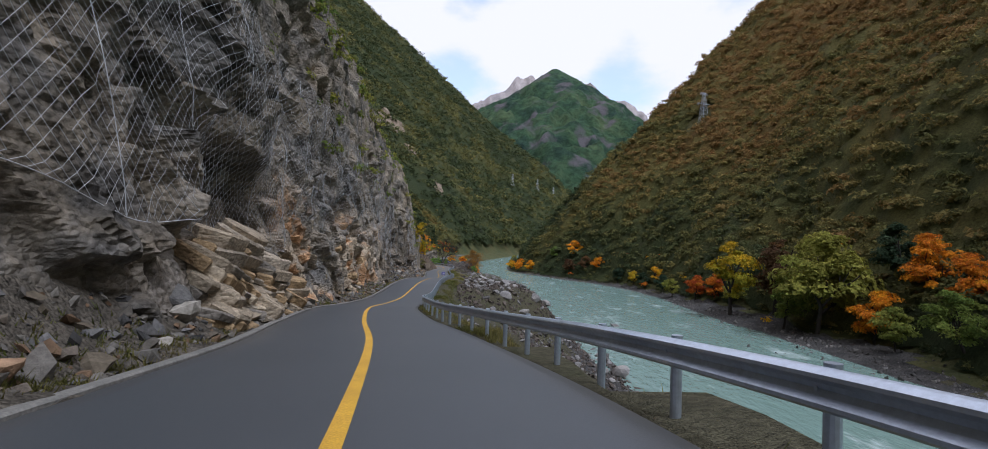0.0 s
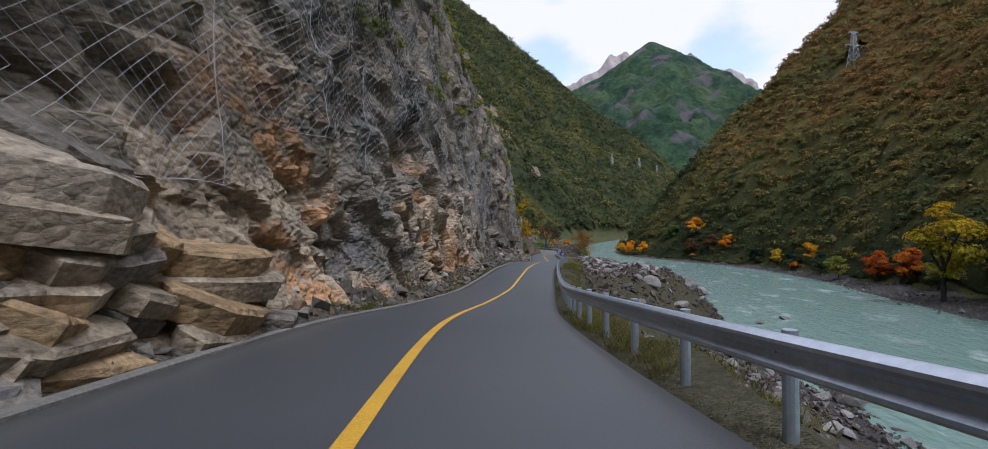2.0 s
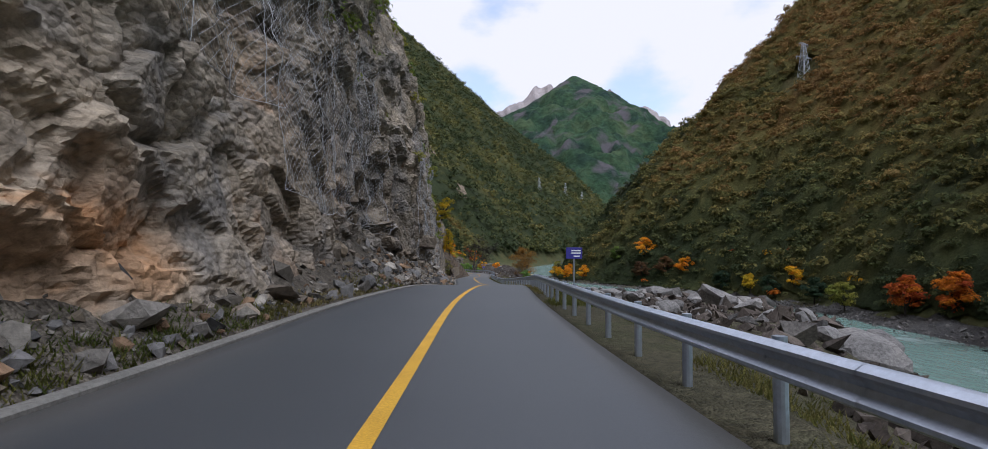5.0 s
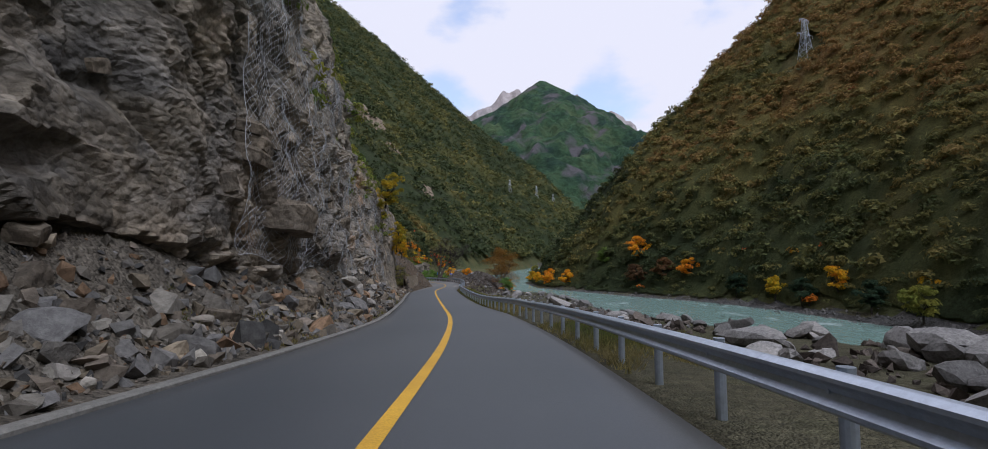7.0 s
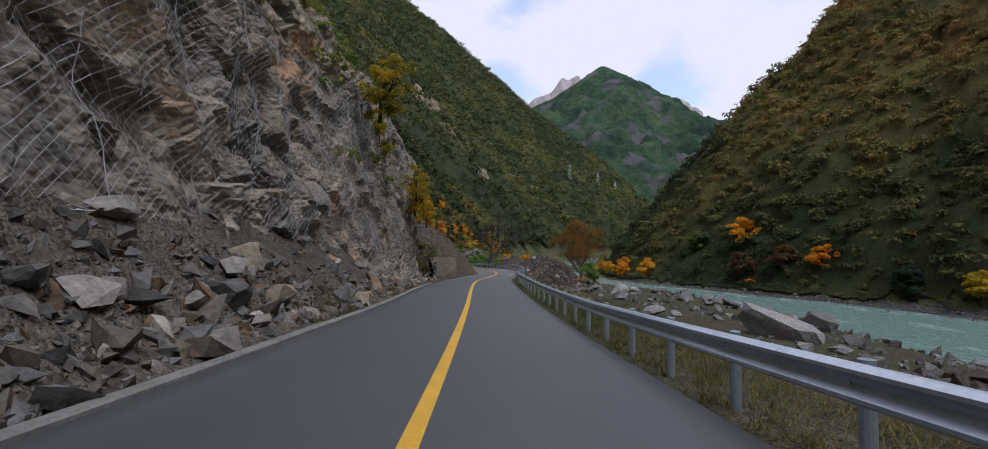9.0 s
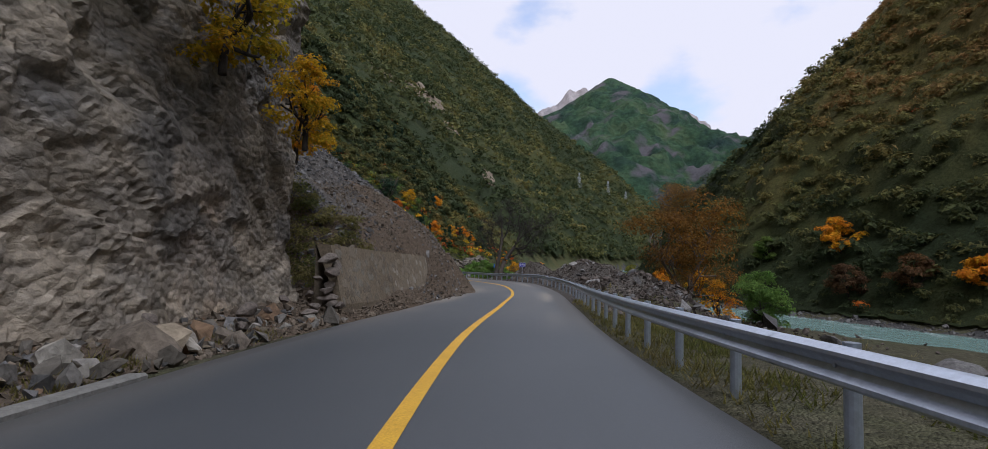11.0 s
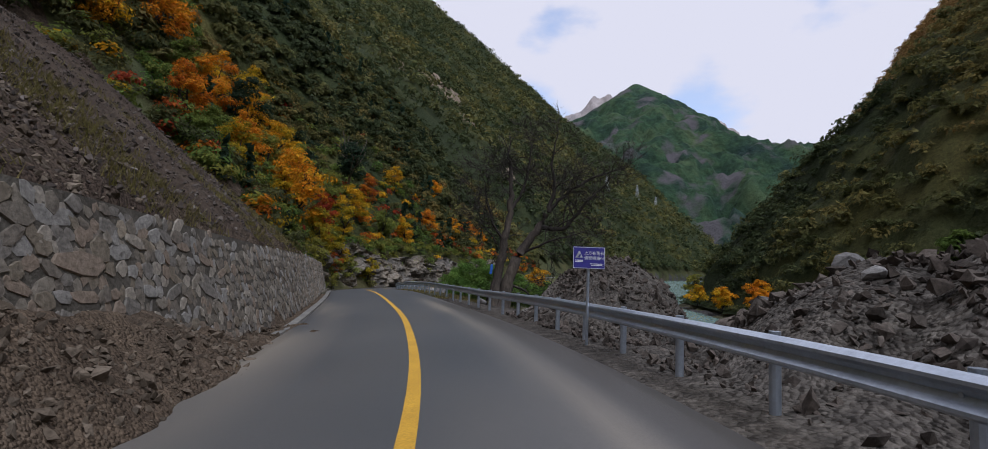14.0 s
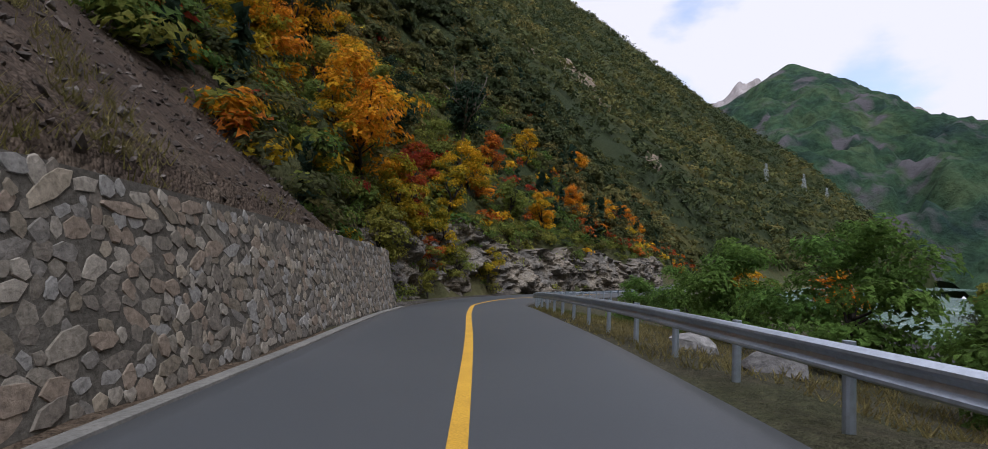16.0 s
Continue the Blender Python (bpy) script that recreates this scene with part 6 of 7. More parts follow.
foliage("dry_shrubs", rngf, np.c_[ep_[:, :2], sheet_height(ep_[:, :2]) + 0.35], rngf.uniform(0.4, 0.95, 130), rngf.uniform(0.1, 0.9, 130), 190, 0.08, M_GRASS, "brown and olive dry shrubs beside the cliff's end")
# shrubs over the outcrop's edge
fl = smooth_line(np.c_[FOOT_L[:7], np.zeros(7)], 0.7)[:, :2]
fl = fl[fl[:, 1] < 400]
fl = np.repeat(fl, 2, 0) + rngf.normal(0, 0.9, (len(fl) * 2, 2)) + (-1.8, 0)
foliage("edge_shrubs", rngf, np.c_[fl, ground_height(fl) + 0.5], rngf.uniform(0.7, 1.7, len(fl)), rngf.uniform(0.2, 1, len(fl)), 140, 0.10, M_GREENLEAF, "green and yellow shrubs hanging over the rock outcrop")

# grass on the verges
n_ = 46000
gy = rngf.uniform(-12, 262, n_)
side = rngf.uniform(0, 1, n_) < 0.6
gu = np.where(side, 3.45 + np.abs(rngf.normal(0, 1.5, n_)) * np.where(gy > 108, 2.2, 1.0), -3.95 - np.abs(rngf.normal(0, 0.6, n_)))
gk = np.where(side, (gy < 190) | (gy > 236), (gy < 172)) & (fbm(np.stack([gy * 0.12, gu * 0.3], 1), 3, 33) > np.where(side, -0.35, -0.12))
gy, gu, side = gy[gk], gu[gk], side[gk]
gp = road_point(gy, gu)
gp[:, 2] = np.maximum(sheet_height(gp[:, :2]), -99)
n_ = len(gp)
blades = 6
ga = rngf.uniform(0, 6.283, (n_, blades))
gh = rngf.uniform(0.05, 0.24, (n_, blades)) * np.where(side, 1.0, 0.85)[:, None]
gb = gp[:, None] + np.stack([rngf.normal(0, 0.09, (n_, blades)), rngf.normal(0, 0.09, (n_, blades)), np.zeros((n_, blades)) - 0.03], -1)
gd = np.stack([np.cos(ga), np.sin(ga), 0 * ga], -1)
gn = np.stack([-np.sin(ga), np.cos(ga), 0 * ga], -1) * 0.018
tipv = gb + gd * gh[..., None] * 0.8 + np.array([0, 0, 1.0]) * gh[..., None]
GV = np.stack([gb - gn, gb + gn, tipv], 2).reshape(-1, 3)
gt = np.clip(0.5 + 0.5 * fbm(np.stack([gy * 0.1, gu * 0.4], 1), 3, 34) + rngf.normal(0, 0.12, n_) + 0.15 * (gy > 80), 0, 1)
tagged(mesh_np("grass", GV, np.arange(len(GV)).reshape(-1, 3), M_GRASS, tint=np.repeat(gt, blades * 3)), "dry yellow-green grass tufts along the road's edges", "grass", kind="stuff")


# ---- trees ----


def limbs(rng, V, F, ends, start, direction, length, radius, depth, spread=0.6, up=0.15, sides=6, wiggle=0.18, split=3, thin=0.62):
    """A limb and, from it, its finer limbs; the tips go to ends."""
    steps = 5 if sides > 4 else 2
    pts_, d = [np.array(start, float)], np.array(direction, float)
    for _ in range(steps):
        d = d + rng.normal(size=3) * wiggle + np.array([0, 0, up])
        d /= np.linalg.norm(d)
        pts_.append(pts_[-1] + d * length / steps)
    tube(V, F, pts_, np.linspace(radius, radius * thin, steps + 1), sides)
    if depth == 0:
        ends.append(pts_[-1])
        return
    for k in range(split):
        j = steps - (k % min(3, steps) if k else 0)
        nd = d + rng.normal(size=3) * spread
        nd /= np.linalg.norm(nd)
        limbs(rng, V, F, ends, pts_[j], nd, length * rng.uniform(0.55, 0.85), max(0.0105, radius * thin * rng.uniform(0.66, 0.92)), depth - 1, spread, up, max(3, sides - 1), wiggle, split, thin)


def tree(x, y, height, width, tint, mat, label, seed, bark=None, category="tree", trunk_share=0.35, count=420, leaf=0.17, lean_to=(0, 0), base=None, depth=2, low=0.24, fat=1.0):
    """A tree with a tapered trunk, limbs and a crown of leaf clumps."""
    rng = np.random.default_rng(seed)
    z0 = float(ground_at((x, y))[0]) if base is None else base
    holder = new("tree")
    holder.location = (x, y, z0 - 0.1)
    V, F, ends = [], [], []
    limbs(rng, V, F, ends, (0, 0, 0), (lean_to[0], lean_to[1], 1.0), height * trunk_share, height * 0.022 + 0.03, depth, 0.55, 0.12, 7, 0.12, 4, 0.7)
    trunk = mesh_np("trunk", np.concatenate(V), np.concatenate(F), bark or M_BARK, True)
    trunk.parent = holder
    k = 22
    ends = np.array(ends)
    mid = ends.mean(0)
    a = rng.uniform(0, 2 * np.pi, k)
    t = (np.arange(k) + rng.uniform(0, 1, k)) / k
    bulge = np.sin(np.pi * np.clip(t * 0.82 + 0.16, 0, 1)) ** 0.8
    rr = 0.36 * width * bulge * np.sqrt(rng.uniform(0.1, 1, k))
    centres = np.stack([mid[0] * t + rr * np.cos(a), mid[1] * t + rr * np.sin(a), height * (low + (0.92 - low) * t)], 1)
    radii = rng.uniform(0.17, 0.30, k) * min(width, height * 0.85) * (0.6 + 0.5 * bulge) * fat
    V, F, T = leaves(rng, centres, radii, np.clip(tint + rng.normal(0, 0.07, k), 0, 1), int(count // 6 * 1.1), leaf, three=True)
    crown = mesh_np("crown", V, F, mat, tint=T)
    crown.parent = holder
    return tagged(holder, label, category)


AUTWORD = lambda t: ("yellow-green" if t < 0.15 else "golden yellow" if t < 0.38 else "bright orange" if t < 0.6 else "dark red")  # noqa: E731
# far bank
for k, (x_, y_, h_, w_, kind_, tint_) in enumerate((
        (64.5, 137, 21, 13, M_AUTUMN, 0.06), (70, 109, 22, 20, M_GREENLEAF, 0.9), (72, 129, 20, 12, M_TWIG, 0.35), (74, 98, 11, 10, M_AUTUMN, 0.48), (76, 116, 20, 15, M_GREENLEAF, 0.95), (68, 118, 11, 10, M_GREENLEAF, 0.6),
        (71, 76, 10, 12, M_GREENLEAF, 0.5), (81, 94, 13, 10, M_AUTUMN, 0.55), (79, 84, 11, 9, M_AUTUMN, 0.6), (74, 66, 11, 12, M_GREENLEAF, 0.45), (70, 88, 8, 9, M_GREENLEAF, 0.7), (69, 146, 9, 8, M_GREENLEAF, 0.9), (84, 104, 14, 10, M_DARKLEAF, 0.5), (69, 157, 9, 7, M_AUTUMN, 0.70), (66, 164, 8, 7, M_AUTUMN, 0.80), (63.5, 178, 7, 7, M_GREENLEAF, 0.8),
        (66, 201, 7, 7, M_AUTUMN, 0.30), (61, 217, 6.5, 7, M_AUTUMN, 0.15), (52, 247, 7, 7.5, M_AUTUMN, 0.5), (47, 256, 8, 9, M_TWIG, 0.5), (44.5, 271, 10, 10, M_AUTUMN, 0.42), (41, 262, 8, 9, M_TWIG, 0.3), (36, 285, 8, 6, M_GREENLEAF, 0.3), (64, 190, 7, 6, M_DARKLEAF, 0.4), (62, 208, 7, 6, M_DARKLEAF, 0.5), (57, 228, 7, 7, M_DARKLEAF, 0.4), (16, 303, 6, 5, M_AUTUMN, 0.45), (14, 318, 6, 6, M_AUTUMN, 0.3), (18, 310, 7, 6, M_AUTUMN, 0.5), (13, 335, 6, 6, M_AUTUMN, 0.2), (22, 292, 7, 6, M_AUTUMN, 0.35), (16, 350, 7, 7, M_GREENLEAF, 0.9))):
    word = {M_AUTUMN: AUTWORD(tint_) + " autumn tree on the far river bank", M_GREENLEAF: "olive-green willow tree on the far bank", M_TWIG: "brown half-bare tree on the far bank", M_DARKLEAF: "dark green tree on the far bank"}[kind_]
    tree(x_, y_, h_, w_, tint_, kind_, word, 300 + k, count=1500 if y_ < 170 else 900, leaf=0.12 if y_ < 170 else 0.15)
# slope over the wall and the outcrop
for k, (x_, y_, h_, w_, mat_, tint_) in enumerate((
        (-52.2, 266.5, 11.0, 8.5, M_AUTUMN, 0.42), (-52.6, 263.5, 6.0, 5, M_AUTUMN, 0.12), (-51.5, 271.5, 7, 4.5, M_AUTUMN, 0.9), (-50.6, 269, 5, 4.5, M_AUTUMN, 0.06), (-53, 281, 7.5, 5.5, M_AUTUMN, 0.14), (-50.4, 273, 3.6, 3.4, M_AUTUMN, 0.82), (-51.5, 276.5, 5, 5, M_AUTUMN, 0.03), (-62, 270, 8, 6, M_AUTUMN, 0.3), (-67, 268, 7, 6, M_AUTUMN, 0.2), (-58, 268, 7, 6, M_GREENLEAF, 0.9),
        (-57, 262, 8, 6, M_AUTUMN, 0.45), (-60, 256, 8, 6, M_AUTUMN, 0.6), (-56, 255, 6, 5, M_GREENLEAF, 0.5), (-62, 268, 10, 7, M_DARKLEAF, 0.4), (-66, 276, 7, 6, M_AUTUMN, 0.4), (-64, 283, 6, 5, M_AUTUMN, 0.1), (-60, 281, 10, 6, M_DARKLEAF, 0.3), (-55, 290, 7, 6, M_AUTUMN, 0.25),
        (-52, 296, 6, 5, M_GREENLEAF, 0.6), (-50, 304, 6, 5, M_AUTUMN, 0.3), (-57, 300, 7, 5, M_AUTUMN, 0.7), (-50, 318, 6, 5.5, M_AUTUMN, 0.5), (-47, 330, 6, 6, M_AUTUMN, 0.35), (-58, 318, 7, 5, M_AUTUMN, 0.2), (-46, 345, 6, 6, M_AUTUMN, 0.55), (-54, 338, 7, 6, M_AUTUMN, 0.45), (-45, 362, 6, 6, M_AUTUMN, 0.5),
        (-71, 262, 9, 7, M_AUTUMN, 0.55), (-68, 252, 8, 6, M_AUTUMN, 0.35), (-75, 272, 10, 7, M_GREENLEAF, 0.3), (-58, 274, 8, 6, M_GREENLEAF, 0.7), (-66, 262, 8, 6, M_GREENLEAF, 0.5), (-49.8, 265, 5.5, 5, M_GREENLEAF, 0.95), (-50.8, 268.5, 6.5, 5.5, M_AUTUMN, 0.08), (-49.8, 272.5, 4.5, 5, M_GREENLEAF, 0.9), (-51, 279, 5, 5, M_GREENLEAF, 0.8), (-50, 285, 4.5, 5, M_AUTUMN, 0.05),
        (-56, 271, 8, 7, M_AUTUMN, 0.45), (-56, 259, 7, 6, M_AUTUMN, 0.1), (-64, 263, 9, 7.5, M_AUTUMN, 0.5), (-61, 275, 8, 7, M_AUTUMN, 0.3), (-57, 285, 7, 6, M_GREENLEAF, 0.7), (-54, 276, 6, 5, M_AUTUMN, 0.85), (-73, 266, 10, 8, M_AUTUMN, 0.48), (-79, 258, 9, 8, M_AUTUMN, 0.6), (-70, 280, 9, 7, M_AUTUMN, 0.2))):
    word = {M_AUTUMN: AUTWORD(tint_) + " autumn tree on the slope over the road", M_GREENLEAF: "green leafy tree on the slope over the road", M_DARKLEAF: "dark green tree on the slope over the road"}[mat_]
    tree(x_, y_, h_, w_, tint_, mat_, word, 400 + k, count=900, leaf=0.11, trunk_share=0.3, low=0.12)
tree(-58, 293, 12, 7.5, 0.3, M_DARKLEAF, "dark green pine with a thin pale trunk on the slope", 465, bark=M_PALEBARK, count=900, leaf=0.13, trunk_share=0.5, low=0.4)
# yellow bush at the cliff's corner
tree(-22.7, 158.5, 4.6, 4.2, 0.06, M_AUTUMN, "yellow-green leafy bush growing from the cliff's corner", 470, base=1.8, count=1200, leaf=0.11, low=0.05)
for k, (x_, y_, z_, h_, w_, t_) in enumerate(((-22.8, 169.5, -2.4, 3.4, 3.4, 0.05), (-23.6, 172.5, -3.6, 3.6, 3.6, 0.1), (-23.4, 176.5, -4.6, 3.0, 3.2, 0.25), (-25.5, 180, -4.4, 3.4, 3.6, 0.4), (-24.5, 164, 0.6, 3.2, 3.2, 0.03))):
    tree(x_, y_, h_, w_, t_, M_AUTUMN, "yellow and olive bush rooted behind the cliff's corner", 471 + k, category="bush", base=z_, count=900, leaf=0.11, low=0.05)
# green willow bushes beside the road
for k, (x_, y_, h_, w_) in enumerate(((-26.3, 250, 3.6, 4.6), (-24.5, 245.5, 3.0, 3.8), (-28.2, 255, 3.4, 4.4), (-22.4, 251, 3.2, 4.2), (-30, 262, 3.2, 4.4), (-20, 246, 2.6, 3.4), (-6.0, 185, 2.4, 3.2), (-33, 268, 3.0, 4.4))):
    tree(x_, y_, h_, w_, 0.3, M_WILLOW, "feathery green willow bush beside the guardrail", 480 + k, category="bush", count=2000, leaf=0.085, trunk_share=0.22, low=0.0, fat=1.45)
# leaning half-bare tree over the bank
tree(-6.3, 196, 9.5, 7.0, 0.85, M_TWIG, "leaning half-bare brown tree with a few orange leaves", 490, bark=M_PALEBARK, count=4500, leaf=0.034, lean_to=(0.18, -0.05), fat=1.45, depth=3)
tree(-5.0, 193.5, 3.6, 3.6, 0.45, M_AUTUMN, "low orange and brown shrub under the leaning tree", 494, count=700, leaf=0.10, low=0.05)
for k, (x_, y_, t_, m_) in enumerate(((-16, 300, 0.5, M_AUTUMN), (-24, 316, 0.3, M_AUTUMN), (-10, 330, 0.2, M_AUTUMN), (-18, 345, 0.5, M_GREENLEAF), (-26, 290, 0.4, M_GREENLEAF))):
    tree(x_, y_, 5.0, 6, t_, m_, "rounded bush on the flat beside the river", 500 + k, category="bush", count=800, leaf=0.14, low=0.05, fat=1.3)


def bare_tree(x, y, seed):
    """A large old tree without leaves, forked at the foot: two trunks, heavy limbs, dense twigs."""
    rng = np.random.default_rng(seed)
    z0 = float(ground_at((x, y))[0])
    holder = new("bare_tree")
    holder.location = (x, y, z0 - 0.15)
    trunks = (([(-0.2, 0, -0.3), (-0.1, 0.15, 1.6), (0.25, 0.3, 4.1), (0.5, 0.45, 6.0), (0.45, 0.5, 9.0)], 0.38, 0.10),
              ([(0.28, -0.1, -0.3), (0.6, 0.2, 1.7), (1.2, 0.4, 3.4), (2.4, 0.7, 5.2), (2.9, 0.8, 6.2)], 0.42, 0.20))
    heavy = (([(2.4, 0.7, 5.1), (3.2, 0.6, 5.0), (3.9, 0.6, 5.1), (4.8, 0.6, 6.2), (6.0, 0.7, 7.6)], 0.17, 0.05), ([(2.9, 0.8, 6.1), (3.2, 1.0, 7.6), (3.0, 1.0, 9.2), (3.2, 1.1, 10.8)], 0.15, 0.04),
             ([(2.9, 0.8, 6.1), (3.9, 1.1, 7.2), (5.2, 1.3, 8.2), (6.8, 1.4, 8.9)], 0.13, 0.04), ([(0.25, 0.3, 4.1), (-0.5, 0.4, 5.2), (-1.0, 0.6, 6.5), (-1.2, 0.7, 8.2)], 0.09, 0.03),
             ([(0.5, 0.45, 6.0), (1.2, 0.8, 7.3), (1.5, 0.9, 8.8), (1.7, 1.0, 10.5)], 0.12, 0.04), ([(0.15, 0.28, 3.6), (-0.6, 0.9, 4.4), (-1.3, 1.4, 5.2), (-1.8, 1.8, 6.3)], 0.05, 0.02), ([(1.2, 0.4, 3.4), (2.3, 0.0, 3.9), (3.5, -0.2, 4.3), (4.6, -0.3, 4.6)], 0.09, 0.03), ([(0.7, 0.2, 1.5), (1.6, 0.4, 1.1), (2.7, 0.7, 0.5), (3.7, 0.9, 0.2)], 0.08, 0.025))

    def bent(points, r0, r1, sides):
        p = smooth_line(np.array(points), 0.35)
        p = p + np.c_[rng.normal(0, 0.035, (len(p), 3))]
        return p, np.linspace(r0, r1, len(p)), sides

    for points, r0, r1 in trunks:
        V, F = [], []
        p, r, sd = bent(points, r0, r1, 10)
        r = r * (1 + 0.08 * rng.normal(size=len(r))) * (1 + 0.25 * np.exp(-np.arange(len(r)) / 2.0))
        tube(V, F, p, r, sd)
        under(mesh_np("trunk", np.concatenate(V), np.concatenate(F), M_OLDBARK, True), holder)
    for points, r0, r1 in heavy + ((trunks[0][0][3:], 0.12, 0.06),):
        V, F, ends = [], [], []
        p, r, sd = bent(points, r0, r1, 7)
        tube(V, F, p, r, sd)
        way = np.array(points[-1]) - np.array(points[0])
        way = way / np.linalg.norm(way)
        for k in range(3, len(p)):
            nd = way * 0.6 + rng.normal(size=3) * 0.8 + (0, 0, 0.25)
            limbs(rng, V, F, ends, p[k], nd / np.linalg.norm(nd), rng.uniform(0.9, 1.6), max(0.018, r[k] * 0.42), 3, 0.7, 0.03, 5, 0.24, 4, 0.6)
        limbs(rng, V, F, ends, p[-1], way, 1.2, r1, 3, 0.6, 0.06, 5, 0.2, 4, 0.62)
        under(mesh_np("branch", np.concatenate(V), np.concatenate(F), M_BARK, True), holder)
    return tagged(holder, "large old bare tree with dark forked branches", "tree")


bare_tree(-22.5, 237.0, 77)

# dry grass on the brown slope over the wall
n_ = 5200
gy = rngf.uniform(206, 262, n_)
gu = -5.2 - np.abs(rngf.normal(0, 1, n_)) * 5.0
gk = fbm(np.stack([gy * 0.30 + gu * 0.12, gu * 0.06], 1), 3, 36) > np.where(gu > -7, 0.0, 0.18)
gp = road_point(gy[gk], gu[gk])
gp[:, 2] = sheet_height(gp[:, :2])
n_, blades = len(gp), 9
ga = rngf.uniform(0, 6.283, (n_, blades))
gh = rngf.uniform(0.15, 0.5, (n_, blades))
gb = gp[:, None] + np.stack([rngf.normal(0, 0.14, (n_, blades)), rngf.normal(0, 0.14, (n_, blades)), np.zeros((n_, blades)) - 0.05], -1)
gn = np.stack([-np.sin(ga), np.cos(ga), 0 * ga], -1) * 0.016
tipv = gb + np.stack([np.cos(ga), np.sin(ga), 0 * ga], -1) * gh[..., None] * 0.7 + np.array([0, 0, 0.8]) * gh[..., None]
GV = np.stack([gb - gn, gb + gn, tipv], 2).reshape(-1, 3)
tagged(mesh_np("dry_grass", GV, np.arange(len(GV)).reshape(-1, 3), M_GRASS, tint=np.repeat(np.clip(rngf.normal(0.72, 0.15, n_), 0, 1), blades * 3)), "dry golden grass on the brown slope over the wall", "grass", kind="stuff")

# ---- power pylons ----


def pylon(x, y, z, h, turn):
    """A lattice mast with two cross-arms."""
    holder = new("pylon")
    holder.location = (x, y, z)
    holder.rotation_euler = (0, 0, turn)
    half = lambda t: 0.095 * h * (1 - t) ** 1.2 + 0.028 * h  # noqa: E731
    lv = [0, 0.16, 0.31, 0.45, 0.58, 0.70, 0.81, 0.91, 1.0]
    sg = ((1, 1), (-1, 1), (-1, -1), (1, -1))

    def bars(name, segs, r):
        V, F = [], []
        for a, b in segs:
            tube(V, F, [a, b], [r, r], 4)
        o = mesh_np(name, np.concatenate(V), np.concatenate(F), M_PYLON)
        o.parent = holder

    for sx, sy in sg:
        bars("leg", [((sx * half(a), sy * half(a), a * h), (sx * half(b), sy * half(b), b * h)) for a, b in zip(lv[:-1], lv[1:])], 0.11)
    for k in range(4):
        (ax, ay), (bx, by) = sg[k], sg[(k + 1) % 4]
        segs = []
        for a, b in zip(lv[:-1], lv[1:]):
            segs += [((ax * half(a), ay * half(a), a * h), (bx * half(b), by * half(b), b * h)), ((bx * half(a), by * half(a), a * h), (ax * half(b), ay * half(b), b * h)), ((ax * half(b), ay * half(b), b * h), (bx * half(b), by * half(b), b * h))]
        bars("bracing", segs, 0.06)
    for t, reach in ((0.99, 0.13), (0.70, 0.22)):
        bars("cross_arm", [((-reach * h, 0, t * h), (reach * h, 0, t * h)), ((-reach * h, 0, t * h), (0, 0.5, t * h + 0.9)), ((reach * h, 0, t * h), (0, 0.5, t * h + 0.9)), ((-reach * h, 0, t * h), (0, -0.5, t * h - 0.6)), ((reach * h, 0, t * h), (0, -0.5, t * h - 0.6))], 0.09)
        for sx in (-1, 1):
            bars("insulator", [((sx * reach * h * 0.95, 0, t * h), (sx * reach * h * 0.95, 0, t * h - 1.2))], 0.1)
    return tagged(holder, "grey steel lattice power pylon on the hillside", "pylon", "power pylons")


pylon(118.6, 288, 68.5, 20.5, 0.35)
for x_, y_, h_ in ((34, 893, 24), (86, 985, 24), (128, 1075, 24)):
    pylon(x_, y_, float(ground_at((x_, y_))[0]) + 3.5, h_, 0.9)


def cable(a, b, sag, r=0.03):
    t = np.linspace(0, 1, 24)[:, None]
    p = np.array(a) * (1 - t) + np.array(b) * t
    p[:, 2] -= sag * 4 * (t * (1 - t))[:, 0]
    V, F = [], []
    tube(V, F, p, np.full(24, r), 4)
    o = mesh_np("power_cable", np.concatenate(V), np.concatenate(F), M_BARK)
    return tagged(o, "thin dark power cable hanging from the pylon", "cable", "power cables")


cable((122.5, 288, 82.5), (230, 150, 150), 12)
cable((114.5, 287, 82.5), (205, 140, 132), 12)

# ---- rock outcrop at the bend ----
FT = smooth_line(np.c_[FOOT_L[:6], np.zeros(6)], 0.25)[:, :2]
fty = np.gradient(FT, axis=0)
fty /= np.linalg.norm(fty, axis=1)[:, None]
nrm_ = np.stack([fty[:, 1], -fty[:, 0]], 1)
hh_ = np.linspace(-0.5, 7.5, 46)
S_, H_ = np.meshgrid(np.arange(len(FT)), hh_)
q_ = np.stack([S_.ravel() * 0.25, 0 * S_.ravel(), H_.ravel()], 1)
top_ = 4.7 + 1.8 * np.exp(-(((S_[0] * 0.25 - 23) / 6) ** 2)) + 1.5 * fbm(np.stack([S_[0] * 0.04, S_[0] * 0], 1), 3, 61)
lift_ = np.minimum(q_[:, 2], np.tile(top_, len(hh_)))
